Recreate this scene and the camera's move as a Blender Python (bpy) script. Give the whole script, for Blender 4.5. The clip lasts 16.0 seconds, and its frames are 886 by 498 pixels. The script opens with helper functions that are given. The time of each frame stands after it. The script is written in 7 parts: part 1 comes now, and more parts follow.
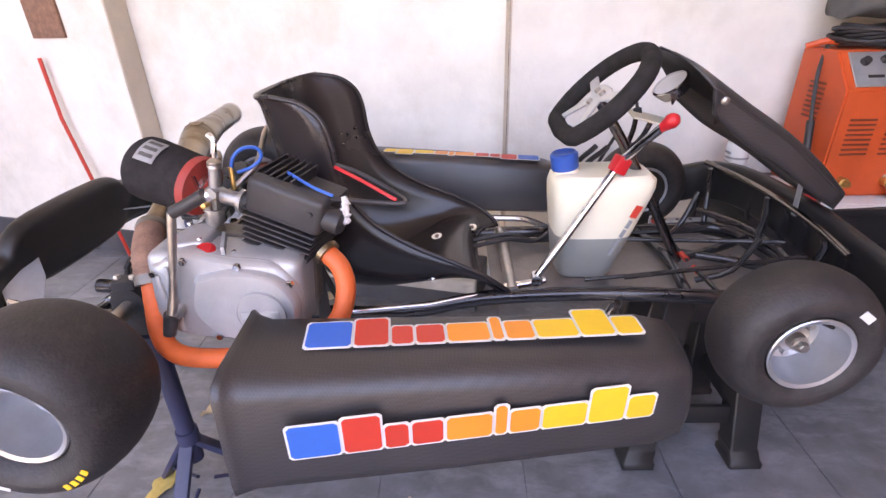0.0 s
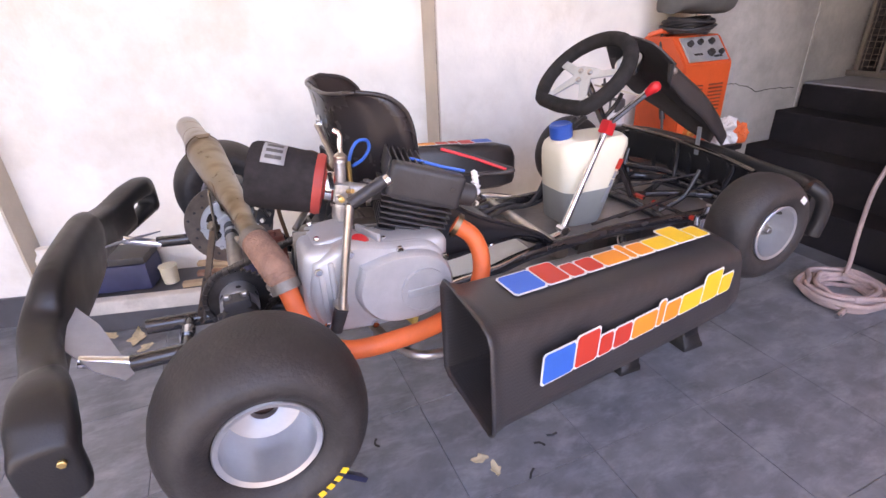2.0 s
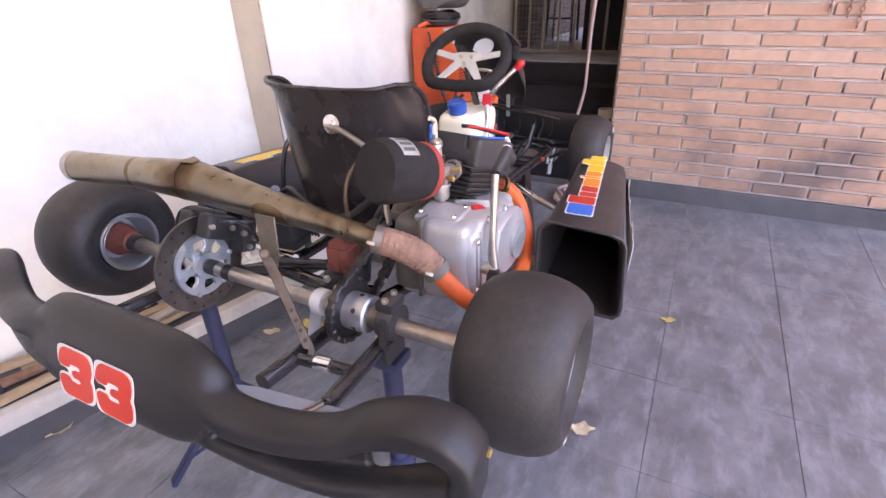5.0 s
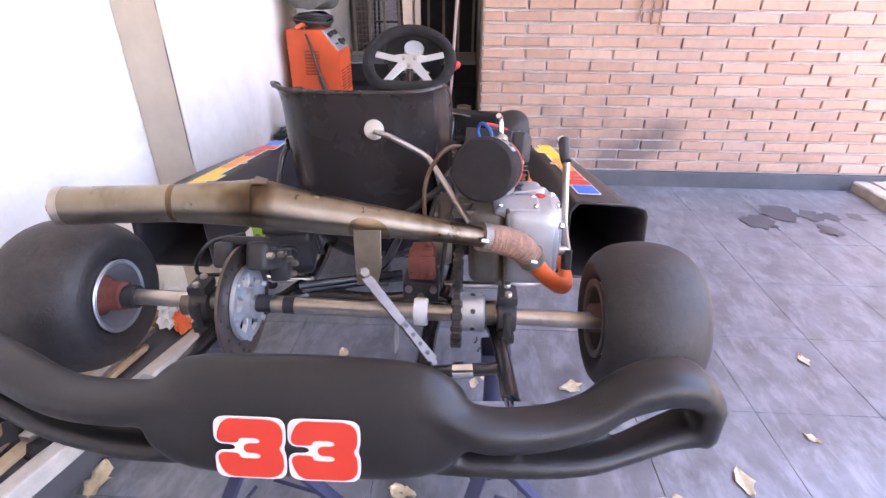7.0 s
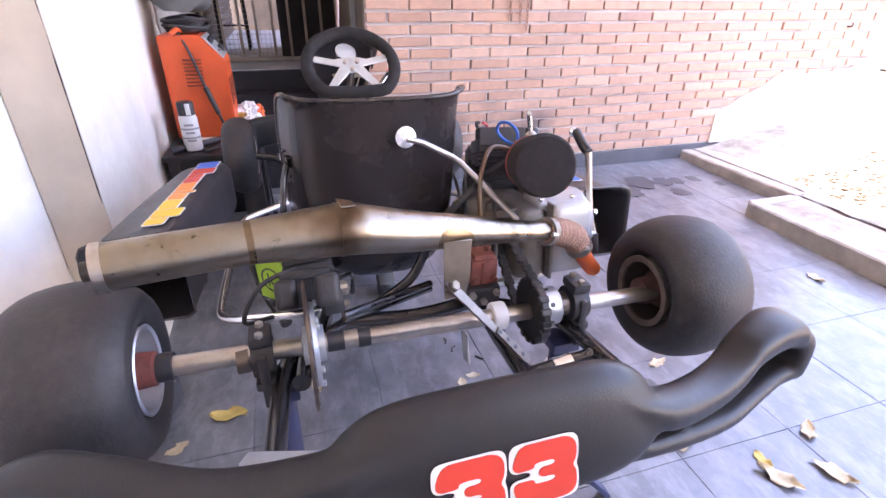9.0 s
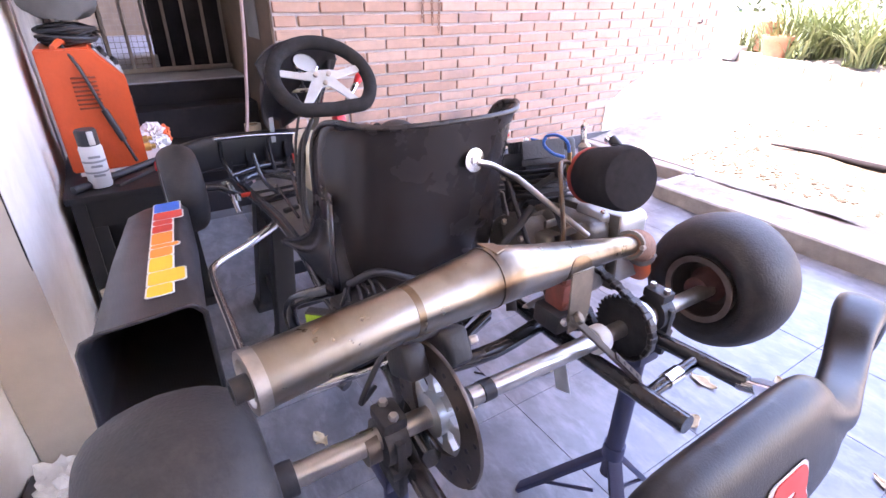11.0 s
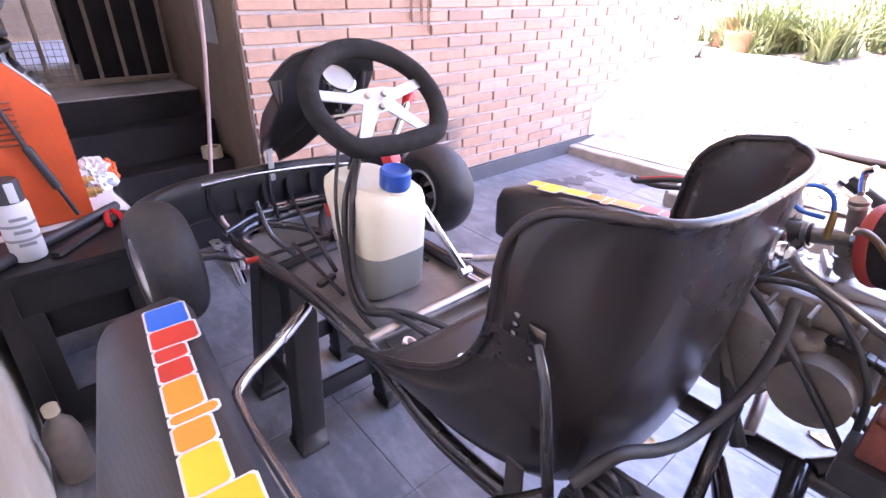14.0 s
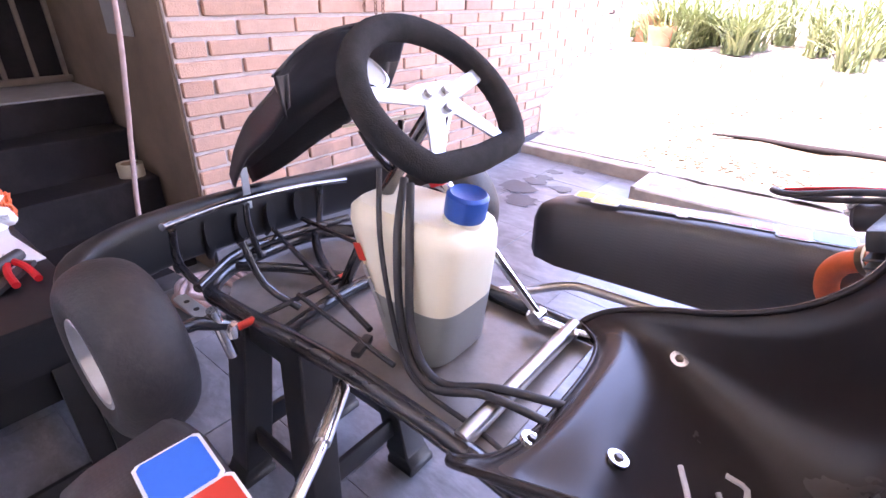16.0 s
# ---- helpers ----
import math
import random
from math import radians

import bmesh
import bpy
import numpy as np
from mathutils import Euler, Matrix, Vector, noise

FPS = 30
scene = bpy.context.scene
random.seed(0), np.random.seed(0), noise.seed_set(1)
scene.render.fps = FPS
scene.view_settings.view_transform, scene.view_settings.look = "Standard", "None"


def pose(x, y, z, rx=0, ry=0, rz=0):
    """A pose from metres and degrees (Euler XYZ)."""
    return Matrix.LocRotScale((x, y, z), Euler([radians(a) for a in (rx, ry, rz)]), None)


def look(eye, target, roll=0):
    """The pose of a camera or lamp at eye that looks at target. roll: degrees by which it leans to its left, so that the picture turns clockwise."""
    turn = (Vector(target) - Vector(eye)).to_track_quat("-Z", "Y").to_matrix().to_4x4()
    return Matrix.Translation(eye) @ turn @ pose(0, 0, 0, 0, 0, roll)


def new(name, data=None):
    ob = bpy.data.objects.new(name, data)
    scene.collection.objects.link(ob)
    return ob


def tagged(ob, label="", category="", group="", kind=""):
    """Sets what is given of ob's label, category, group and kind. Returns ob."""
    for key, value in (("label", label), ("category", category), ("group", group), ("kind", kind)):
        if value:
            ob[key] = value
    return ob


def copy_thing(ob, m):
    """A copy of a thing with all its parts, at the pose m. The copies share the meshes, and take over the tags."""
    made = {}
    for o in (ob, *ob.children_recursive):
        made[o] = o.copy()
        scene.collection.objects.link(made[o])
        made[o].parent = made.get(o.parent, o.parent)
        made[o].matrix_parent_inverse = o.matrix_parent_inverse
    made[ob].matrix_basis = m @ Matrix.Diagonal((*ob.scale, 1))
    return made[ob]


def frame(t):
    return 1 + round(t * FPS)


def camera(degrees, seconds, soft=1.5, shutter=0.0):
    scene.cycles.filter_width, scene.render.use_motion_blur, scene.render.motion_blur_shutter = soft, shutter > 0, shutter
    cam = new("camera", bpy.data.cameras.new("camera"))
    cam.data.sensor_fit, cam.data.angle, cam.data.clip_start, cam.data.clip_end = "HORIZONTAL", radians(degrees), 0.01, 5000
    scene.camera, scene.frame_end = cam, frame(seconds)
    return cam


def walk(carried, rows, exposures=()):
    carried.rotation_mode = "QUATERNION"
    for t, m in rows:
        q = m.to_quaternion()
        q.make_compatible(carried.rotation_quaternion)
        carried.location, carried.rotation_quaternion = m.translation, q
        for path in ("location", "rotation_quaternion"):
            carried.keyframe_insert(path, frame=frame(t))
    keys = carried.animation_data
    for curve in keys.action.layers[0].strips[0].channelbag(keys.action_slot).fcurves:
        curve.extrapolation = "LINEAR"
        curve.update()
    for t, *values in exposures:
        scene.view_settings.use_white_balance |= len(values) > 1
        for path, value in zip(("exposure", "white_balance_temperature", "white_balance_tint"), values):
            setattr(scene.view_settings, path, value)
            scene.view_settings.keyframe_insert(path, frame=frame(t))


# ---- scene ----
U = 1.2   # metres in one unit of the plan
cam = camera(83.6, 16.0)
PATH = [
    (0, (0.551, 0.552, 0.995), (0.495, 2.345, 0.111), -1.7),
    (0.5, (0.393, 0.518, 0.989), (0.56, 2.308, 0.112), -1.3),
    (1, (0.271, 0.485, 0.997), (0.637, 2.247, 0.124), -1.7),
    (1.5, (0.151, 0.493, 0.993), (0.7, 2.204, 0.114), -2.0),
    (2, (0.047, 0.525, 0.992), (0.73, 2.186, 0.113), -2.5),
    (2.5, (-0.069, 0.571, 1.012), (0.782, 2.144, 0.116), -2.6),
    (3, (-0.149, 0.62, 1.011), (0.84, 2.107, 0.11), -2.9),
    (3.5, (-0.262, 0.678, 1.006), (0.916, 2.021, 0.106), -3.2),
    (4, (-0.371, 0.723, 1.019), (0.972, 1.892, 0.109), -3.1),
    (6.5, (-0.635, 1.231, 1.021), (1.105, 1.51, 0.074), 0.1),
    (7, (-0.66, 1.331, 1.024), (1.105, 1.409, 0.087), 0.4),
    (7.5, (-0.685, 1.436, 1.028), (1.081, 1.293, 0.1), 0.7),
    (8, (-0.682, 1.512, 1.025), (1.067, 1.226, 0.098), 0.6),
    (8.5, (-0.643, 1.6, 1.02), (1.08, 1.186, 0.092), 0.5),
    (9, (-0.596, 1.675, 1.018), (1.095, 1.144, 0.091), 0.7),
    (11.5, (-0.308, 1.949, 1.027), (1.132, 0.912, 0.105), 0.7),
    (12, (-0.225, 1.952, 1.023), (1.188, 0.877, 0.103), 0.7),
    (12.5, (-0.129, 1.952, 1.022), (1.27, 0.862, 0.097), 0.8),
    (13, (-0.052, 1.944, 1.018), (1.342, 0.852, 0.087), 0.6),
    (13.5, (0.025, 1.949, 1.006), (1.406, 0.836, 0.08), 0.5),
    (14, (0.103, 1.964, 0.998), (1.444, 0.801, 0.075), 0.5),
    (14.5, (0.196, 1.98, 0.991), (1.472, 0.749, 0.065), 0.6),
    (15, (0.288, 1.986, 0.974), (1.5, 0.689, 0.052), 1.1),
    (15.5, (0.368, 1.981, 0.957), (1.521, 0.63, 0.038), 1.2),
    (16, (0.427, 1.964, 0.95), (1.539, 0.579, 0.03), 1.1),
]
walk(cam, [(t, look(Vector(eye) * U, Vector(target) * U, roll)) for t, eye, target, roll in PATH], [(0, 3.75, 8500, 32), (4, 3.86, 8500, 34), (7, 4.27, 7550, 30), (9, 4.31, 7450, 32), (12, 4.47, 6950, 37), (16, 4.62, 7050, 40)])

# ---- light ----
world = bpy.data.worlds.new("sky")
scene.world = world
world.use_nodes = True
wn = world.node_tree.nodes
sky = wn.new("ShaderNodeTexSky")
sky.sky_type, sky.sun_disc = "NISHITA", False
sky.sun_elevation, sky.sun_rotation = radians(77), radians(34)
world.node_tree.links.new(sky.outputs[0], wn["Background"].inputs[0])
wn["Background"].inputs[1].default_value = 0.15
sun = new("sun", bpy.data.lights.new("sun", "SUN"))
sun.data.energy, sun.data.angle, sun.data.color = 2.4, radians(0.6), (1.0, 0.96, 0.9)
sun.matrix_world = look((1.5, 2.2, 12.0), (0.0, 0.0, 0.0))


# ---- materials ----
def mat(name, color, rough=0.5, metal=0.0, var=0.25, scale=12.0, bump=0.15, fine=90.0, color2=None, dirt=0.0, dirt_color=(0.25, 0.2, 0.15), coat=0.0, spec=0.5, placed=False):
    m = bpy.data.materials.new(name)
    m.use_nodes = True
    n, l = m.node_tree.nodes, m.node_tree.links
    b = n["Principled BSDF"]
    co = n.new("ShaderNodeTexCoord")
    big = n.new("ShaderNodeTexNoise")
    big.inputs["Scale"].default_value, big.inputs["Detail"].default_value, big.inputs["Roughness"].default_value = scale, 6.0, 0.62
    small = n.new("ShaderNodeTexNoise")
    small.inputs["Scale"].default_value, small.inputs["Detail"].default_value = fine, 4.0
    where = n.new("ShaderNodeNewGeometry").outputs["Position"] if placed else co.outputs["Object"]
    l.new(where, big.inputs["Vector"])
    l.new(where, small.inputs["Vector"])
    ramp = n.new("ShaderNodeValToRGB")
    c2 = color2 or tuple(c * (1 - var) for c in color)
    c3 = tuple(min(1, c * (1 + var * 0.5)) for c in color)
    ramp.color_ramp.elements[0].position, ramp.color_ramp.elements[0].color = 0.3, (*c2, 1)
    ramp.color_ramp.elements[1].position, ramp.color_ramp.elements[1].color = 0.7, (*c3, 1)
    l.new(big.outputs["Fac"], ramp.inputs["Fac"])
    out = ramp.outputs["Color"]
    if dirt > 0:
        spot = n.new("ShaderNodeTexNoise")
        spot.inputs["Scale"].default_value, spot.inputs["Detail"].default_value, spot.inputs["Roughness"].default_value = scale * 0.35, 9.0, 0.7
        l.new(where, spot.inputs["Vector"])
        cut = n.new("ShaderNodeValToRGB")
        cut.color_ramp.elements[0].position, cut.color_ramp.elements[1].position = 0.52, 0.72
        cut.color_ramp.elements[1].color = (dirt, dirt, dirt, 1)
        cut.color_ramp.elements[0].color = (0, 0, 0, 1)
        l.new(spot.outputs["Fac"], cut.inputs["Fac"])
        mix = n.new("ShaderNodeMix")
        mix.data_type = "RGBA"
        l.new(cut.outputs["Color"], mix.inputs[0])
        l.new(out, mix.inputs[6])
        mix.inputs[7].default_value = (*dirt_color, 1)
        out = mix.outputs[2]
    l.new(out, b.inputs["Base Color"])
    rr = n.new("ShaderNodeMapRange")
    rr.inputs["To Min"].default_value, rr.inputs["To Max"].default_value = max(0.03, rough - 0.12), min(1, rough + 0.12)
    l.new(big.outputs["Fac"], rr.inputs["Value"])
    l.new(rr.outputs[0], b.inputs["Roughness"])
    b.inputs["Metallic"].default_value = metal
    b.inputs["Coat Weight"].default_value = coat
    b.inputs["Specular IOR Level"].default_value = spec
    if bump:
        bp = n.new("ShaderNodeBump")
        bp.inputs["Strength"].default_value, bp.inputs["Distance"].default_value = bump, 0.004
        l.new(small.outputs["Fac"], bp.inputs["Height"])
        l.new(bp.outputs["Normal"], b.inputs["Normal"])
    return m


M_WALL = mat("white_limewash", (0.80, 0.765, 0.70), 0.85, var=0.14, scale=3.4, fine=40, bump=0.45, dirt=0.7, dirt_color=(0.56, 0.50, 0.40))
M_LEDGE = mat("scuffed_dirty_white_paint", (0.56, 0.52, 0.47), 0.85, var=0.25, scale=9, fine=60, bump=0.5, dirt=0.8, dirt_color=(0.26, 0.22, 0.18))
M_CHAIN = mat("oily_black_steel", (0.062, 0.055, 0.052), 0.38, metal=0.7, var=0.4, scale=40, fine=200, bump=0.1)
# pale grey that carries the daylight falling on the landing from the patio
M_LANDING = mat("daylit_landing_grey", (0.30, 0.305, 0.33), 0.55, var=0.3, scale=6, fine=60, bump=0.3, dirt=0.6, dirt_color=(0.16, 0.15, 0.16))
M_BEIGE = mat("beige_render", (0.55, 0.47, 0.38), 0.85, var=0.15, scale=5, fine=60, bump=0.3)
M_GREYWALL = mat("old_grey_render", (0.50, 0.46, 0.41), 0.9, var=0.3, scale=4, fine=50, bump=0.5, dirt=0.5, dirt_color=(0.2, 0.18, 0.17))
M_DARKPAINT = mat("dark_grey_paint", (0.075, 0.075, 0.085), 0.55, var=0.3, scale=6, bump=0.2, dirt=0.25, dirt_color=(0.14, 0.13, 0.13))
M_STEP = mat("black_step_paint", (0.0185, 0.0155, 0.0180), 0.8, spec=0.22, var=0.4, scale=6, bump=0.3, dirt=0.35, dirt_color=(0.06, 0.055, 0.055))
M_MORTAR = mat("mortar", (0.50, 0.44, 0.425), 0.95, var=0.2, scale=15, fine=150, bump=0.5)
M_COLUMN = mat("brown_render", (0.2, 0.15, 0.11), 0.85, var=0.25, scale=5, fine=60, bump=0.3)
M_TYRE = mat("worn_slick_rubber", (0.027, 0.0228, 0.0225), 0.58, var=0.45, scale=60, fine=200, bump=0.25, dirt=0.45, dirt_color=(0.066, 0.054, 0.048))
M_PLASTIC = mat("black_moulded_plastic", (0.0180, 0.0165, 0.0172), 0.40, var=0.25, scale=14, fine=350, bump=0.12, spec=0.38)
M_SEAT = mat("black_fibreglass", (0.029, 0.0230, 0.0225), 0.26, var=0.15, scale=2.2, fine=120, bump=0.02, spec=0.42)
M_MATTE = mat("matte_black_paint", (0.036, 0.033, 0.034), 0.5, var=0.3, scale=30, fine=160, bump=0.2)
M_FRAME = mat("glossy_black_tube", (0.026, 0.0235, 0.025), 0.2, var=0.3, scale=30, fine=120, bump=0.06, coat=0.4)
M_ALU = mat("cast_aluminium", (0.45, 0.45, 0.455), 0.42, metal=0.4, var=0.12, scale=20, fine=260, bump=0.15, dirt=0.25, dirt_color=(0.35, 0.33, 0.31))
M_RIM = mat("rim_aluminium", (0.52, 0.53, 0.55), 0.34, metal=0.8, var=0.1, scale=25, bump=0.06)
M_CHROME = mat("chromed_steel", (0.75, 0.75, 0.76), 0.16, metal=1.0, var=0.12, scale=30, bump=0.04)
M_DARKCHROME = mat("dark_chrome", (0.20, 0.19, 0.19), 0.2, metal=1.0, var=0.35, scale=30, bump=0.05)
M_STEEL = mat("worn_steel", (0.5, 0.46, 0.42), 0.33, metal=0.95, var=0.25, scale=30, bump=0.08)
M_BURNT = mat("burnt_steel", (0.22, 0.155, 0.095), 0.3, metal=0.9, var=0.4, scale=14, fine=140, bump=0.1, dirt=0.5, dirt_color=(0.06, 0.05, 0.05))
M_DISC = mat("dark_disc_steel", (0.17, 0.14, 0.12), 0.38, metal=0.85, var=0.35, scale=25, fine=160, bump=0.08)
M_CASE = mat("oily_cast_aluminium", (0.20, 0.172, 0.145), 0.45, metal=0.45, var=0.3, scale=18, fine=200, bump=0.25, dirt=0.6, dirt_color=(0.14, 0.11, 0.085))
M_AMBER = mat("amber_hose", (0.115, 0.060, 0.028), 0.35, var=0.2)
M_DUSTRIM = mat("dusty_rim", (0.15, 0.115, 0.095), 0.6, metal=0.4, var=0.4, scale=30, fine=120, bump=0.15)
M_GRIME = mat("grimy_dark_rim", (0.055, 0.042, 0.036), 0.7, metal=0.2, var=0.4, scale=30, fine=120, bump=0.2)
M_TANSTEEL = mat("tarnished_tan_steel", (0.23, 0.19, 0.15), 0.5, metal=0.75, var=0.35, scale=22, fine=180, bump=0.1, dirt=0.4, dirt_color=(0.13, 0.10, 0.08))
M_HUB = mat("red_rust_paint", (0.20, 0.052, 0.036), 0.7, var=0.35, scale=40, fine=200, bump=0.4)
M_WRAP = mat("rusty_wrap", (0.30, 0.16, 0.11), 0.85, var=0.35, scale=45, fine=260, bump=0.7)
M_ORANGE = mat("orange_header_paint", (0.80, 0.14, 0.035), 0.55, var=0.18, scale=18, fine=160, bump=0.15, dirt=0.25, dirt_color=(0.55, 0.11, 0.04))
M_RED = mat("red_plastic", (0.62, 0.02, 0.025), 0.35, var=0.15)
M_DULLRED = mat("dull_red_rubber", (0.38, 0.045, 0.035), 0.6, var=0.2, scale=30, bump=0.2)
M_WELD = mat("orange_red_enamel", (0.66, 0.09, 0.022), 0.45, var=0.15, scale=8, dirt=0.25, dirt_color=(0.36, 0.06, 0.03))
M_BLUE = mat("blue_plastic", (0.02, 0.10, 0.42), 0.4, var=0.15)
M_JUG = mat("translucent_white_plastic", (0.82, 0.745, 0.57), 0.42, var=0.06, scale=8, bump=0.05)
M_FUEL = mat("plastic_with_fuel_behind", (0.265, 0.27, 0.245), 0.42, var=0.1, scale=8, bump=0.05)
M_FOAM = mat("black_foam", (0.032, 0.028, 0.029), 0.95, var=0.3, scale=60, fine=700, bump=0.6, spec=0.15)
M_SUEDE = mat("black_suede", (0.030, 0.028, 0.028), 0.97, var=0.35, scale=35, fine=500, bump=0.4, spec=0.1)
M_RUBBER = mat("black_rubber", (0.031, 0.028, 0.029), 0.5, var=0.2, bump=0.05)
M_TRAY = mat("scuffed_aluminium_tray", (0.30, 0.27, 0.25), 0.45, metal=0.6, var=0.3, scale=9, bump=0.15, dirt=0.5, dirt_color=(0.16, 0.13, 0.12))
M_GALV = mat("galvanised_plate", (0.55, 0.58, 0.6), 0.4, metal=0.7, var=0.15, scale=20)
M_ZINC = mat("dull_blue_grey_zinc", (0.36, 0.385, 0.43), 0.5, metal=0.5, var=0.15, scale=20, bump=0.05)
M_NAVY = mat("dark_blue_paint", (0.03, 0.035, 0.085), 0.5, var=0.25)
M_KERB = mat("weathered_concrete", (0.42, 0.38, 0.33), 0.95, var=0.3, scale=8, fine=90, bump=0.7, dirt=0.4, dirt_color=(0.2, 0.18, 0.15))
M_SAND = mat("pale_sandy_soil", (0.38, 0.34, 0.285), 0.98, var=0.45, scale=7.0, fine=60, bump=0.9, dirt=0.8, dirt_color=(0.10, 0.08, 0.05))
M_LEAFDRY = mat("dry_leaf", (0.64, 0.52, 0.34), 0.8, var=0.3, scale=30, bump=0.3)
M_LEAFYEL = mat("yellow_leaf", (0.64, 0.46, 0.14), 0.7, var=0.25, scale=30, bump=0.3)
M_GREEN = mat("strap_leaf_green", (0.19, 0.235, 0.10), 0.5, var=0.5, scale=6, bump=0.1)
M_TERRA = mat("terracotta", (0.42, 0.2, 0.11), 0.85, var=0.2)
M_WHITE = mat("white_sticker", (0.68, 0.67, 0.65), 0.45, var=0.05, bump=0)
M_SRED = mat("sticker_red", (0.62, 0.045, 0.025), 0.42, var=0.08, bump=0)
M_SORANGE = mat("sticker_orange", (0.86, 0.28, 0.03), 0.42, var=0.08, bump=0)
M_SYELLOW = mat("sticker_yellow", (0.86, 0.52, 0.03), 0.42, var=0.08, bump=0)
M_SBLUE = mat("sticker_blue", (0.015, 0.13, 0.52), 0.4, var=0.08, bump=0)
M_BRASS = mat("brass", (0.62, 0.42, 0.16), 0.35, metal=0.9, var=0.15)
M_CARB = mat("dull_zinc_casting", (0.36, 0.345, 0.33), 0.38, metal=0.65, var=0.3, scale=40, fine=240, bump=0.25, dirt=0.5, dirt_color=(0.15, 0.13, 0.11))
M_HOSE = mat("pink_grey_hose", (0.42, 0.30, 0.28), 0.65, var=0.2, scale=20)
M_WOOD = mat("old_pale_timber", (0.42, 0.30, 0.19), 0.85, var=0.35, scale=10, fine=80, bump=0.5)
M_LIME = mat("lime_green_label", (0.30, 0.52, 0.03), 0.5, var=0.08)
M_GREYPL = mat("grey_paint_metal", (0.3, 0.3, 0.3), 0.5, var=0.15)
M_BEIGEPL = mat("cream_plate", (0.62, 0.56, 0.42), 0.5, var=0.15)
M_CERAM = mat("grey_fabric", (0.10, 0.095, 0.09), 0.9, var=0.2, fine=300, bump=0.3)


SOOT = (2.40, 0.62, 0.26)   # middle of the sooty patch on the brick wall


def brick_mat():
    m = mat("face_brick", (0.44, 0.255, 0.18), 0.9, var=0.42, scale=22, fine=160, bump=0.6, placed=True)
    n, l = m.node_tree.nodes, m.node_tree.links
    b = n["Principled BSDF"]
    src = b.inputs["Base Color"].links[0].from_socket
    info = n.new("ShaderNodeObjectInfo")
    ramp = n.new("ShaderNodeValToRGB")
    cols = [(0.0, (0.42, 0.24, 0.170)), (0.3, (0.49, 0.31, 0.23)), (0.55, (0.38, 0.225, 0.165)), (0.8, (0.54, 0.37, 0.285)), (1.0, (0.31, 0.205, 0.17))]
    e = ramp.color_ramp.elements
    e[0].color, e[1].color = (*cols[0][1], 1), (*cols[-1][1], 1)
    for p, c in cols[1:-1]:
        e.new(p).color = (*c, 1)
    l.new(info.outputs["Random"], ramp.inputs["Fac"])
    mix = n.new("ShaderNodeMix")
    mix.data_type, mix.inputs[0].default_value = "RGBA", 0.65
    l.new(src, mix.inputs[6])
    l.new(ramp.outputs["Color"], mix.inputs[7])
    # an old soot patch on the wall, with its own ragged outline
    geo = n.new("ShaderNodeNewGeometry")
    nz = n.new("ShaderNodeTexNoise")
    nz.inputs["Scale"].default_value, nz.inputs["Detail"].default_value = 3.2, 6
    l.new(geo.outputs["Position"], nz.inputs["Vector"])
    far = n.new("ShaderNodeVectorMath")
    far.operation = "DISTANCE"
    l.new(geo.outputs["Position"], far.inputs[0])
    far.inputs[1].default_value = SOOT
    zr = n.new("ShaderNodeMapRange")
    zr.inputs["From Min"].default_value, zr.inputs["From Max"].default_value = 0.05, 0.75
    zr.inputs["To Min"].default_value, zr.inputs["To Max"].default_value = 0.26, -0.2
    l.new(far.outputs["Value"], zr.inputs["Value"])
    add = n.new("ShaderNodeMath")
    l.new(nz.outputs["Fac"], add.inputs[0])
    l.new(zr.outputs[0], add.inputs[1])
    cut = n.new("ShaderNodeMapRange")
    cut.inputs["From Min"].default_value, cut.inputs["From Max"].default_value = 0.52, 0.74
    cut.inputs["To Max"].default_value = 0.75
    l.new(add.outputs[0], cut.inputs["Value"])
    mx2 = n.new("ShaderNodeMix")
    mx2.data_type = "RGBA"
    l.new(cut.outputs[0], mx2.inputs[0])
    l.new(mix.outputs[2], mx2.inputs[6])
    mx2.inputs[7].default_value = (0.09, 0.075, 0.08, 1)
    l.new(mx2.outputs[2], b.inputs["Base Color"])
    return m


def carbon_mat():
    """Black film printed with a fine diagonal weave."""
    m = mat("carbon_weave_film", (0.031, 0.0275, 0.029), 0.42, var=0.25, scale=14, fine=350, bump=0.05, spec=0.75)
    n, l = m.node_tree.nodes, m.node_tree.links
    b = n["Principled BSDF"]
    src = b.inputs["Base Color"].links[0].from_socket
    co = n.new("ShaderNodeTexCoord")
    turn = n.new("ShaderNodeMapping")
    turn.inputs["Rotation"].default_value = (0, 0, radians(45))
    chk = n.new("ShaderNodeTexChecker")
    chk.inputs["Scale"].default_value = 260.0
    chk.inputs["Color1"].default_value, chk.inputs["Color2"].default_value = (0.82, 0.82, 0.82, 1), (1.2, 1.2, 1.2, 1)
    l.new(co.outputs["Object"], turn.inputs["Vector"])
    l.new(turn.outputs[0], chk.inputs["Vector"])
    mx = n.new("ShaderNodeMix")
    mx.data_type, mx.blend_type = "RGBA", "MULTIPLY"
    mx.inputs[0].default_value = 1.0
    l.new(src, mx.inputs[6])
    l.new(chk.outputs["Color"], mx.inputs[7])
    l.new(mx.outputs[2], b.inputs["Base Color"])
    return m


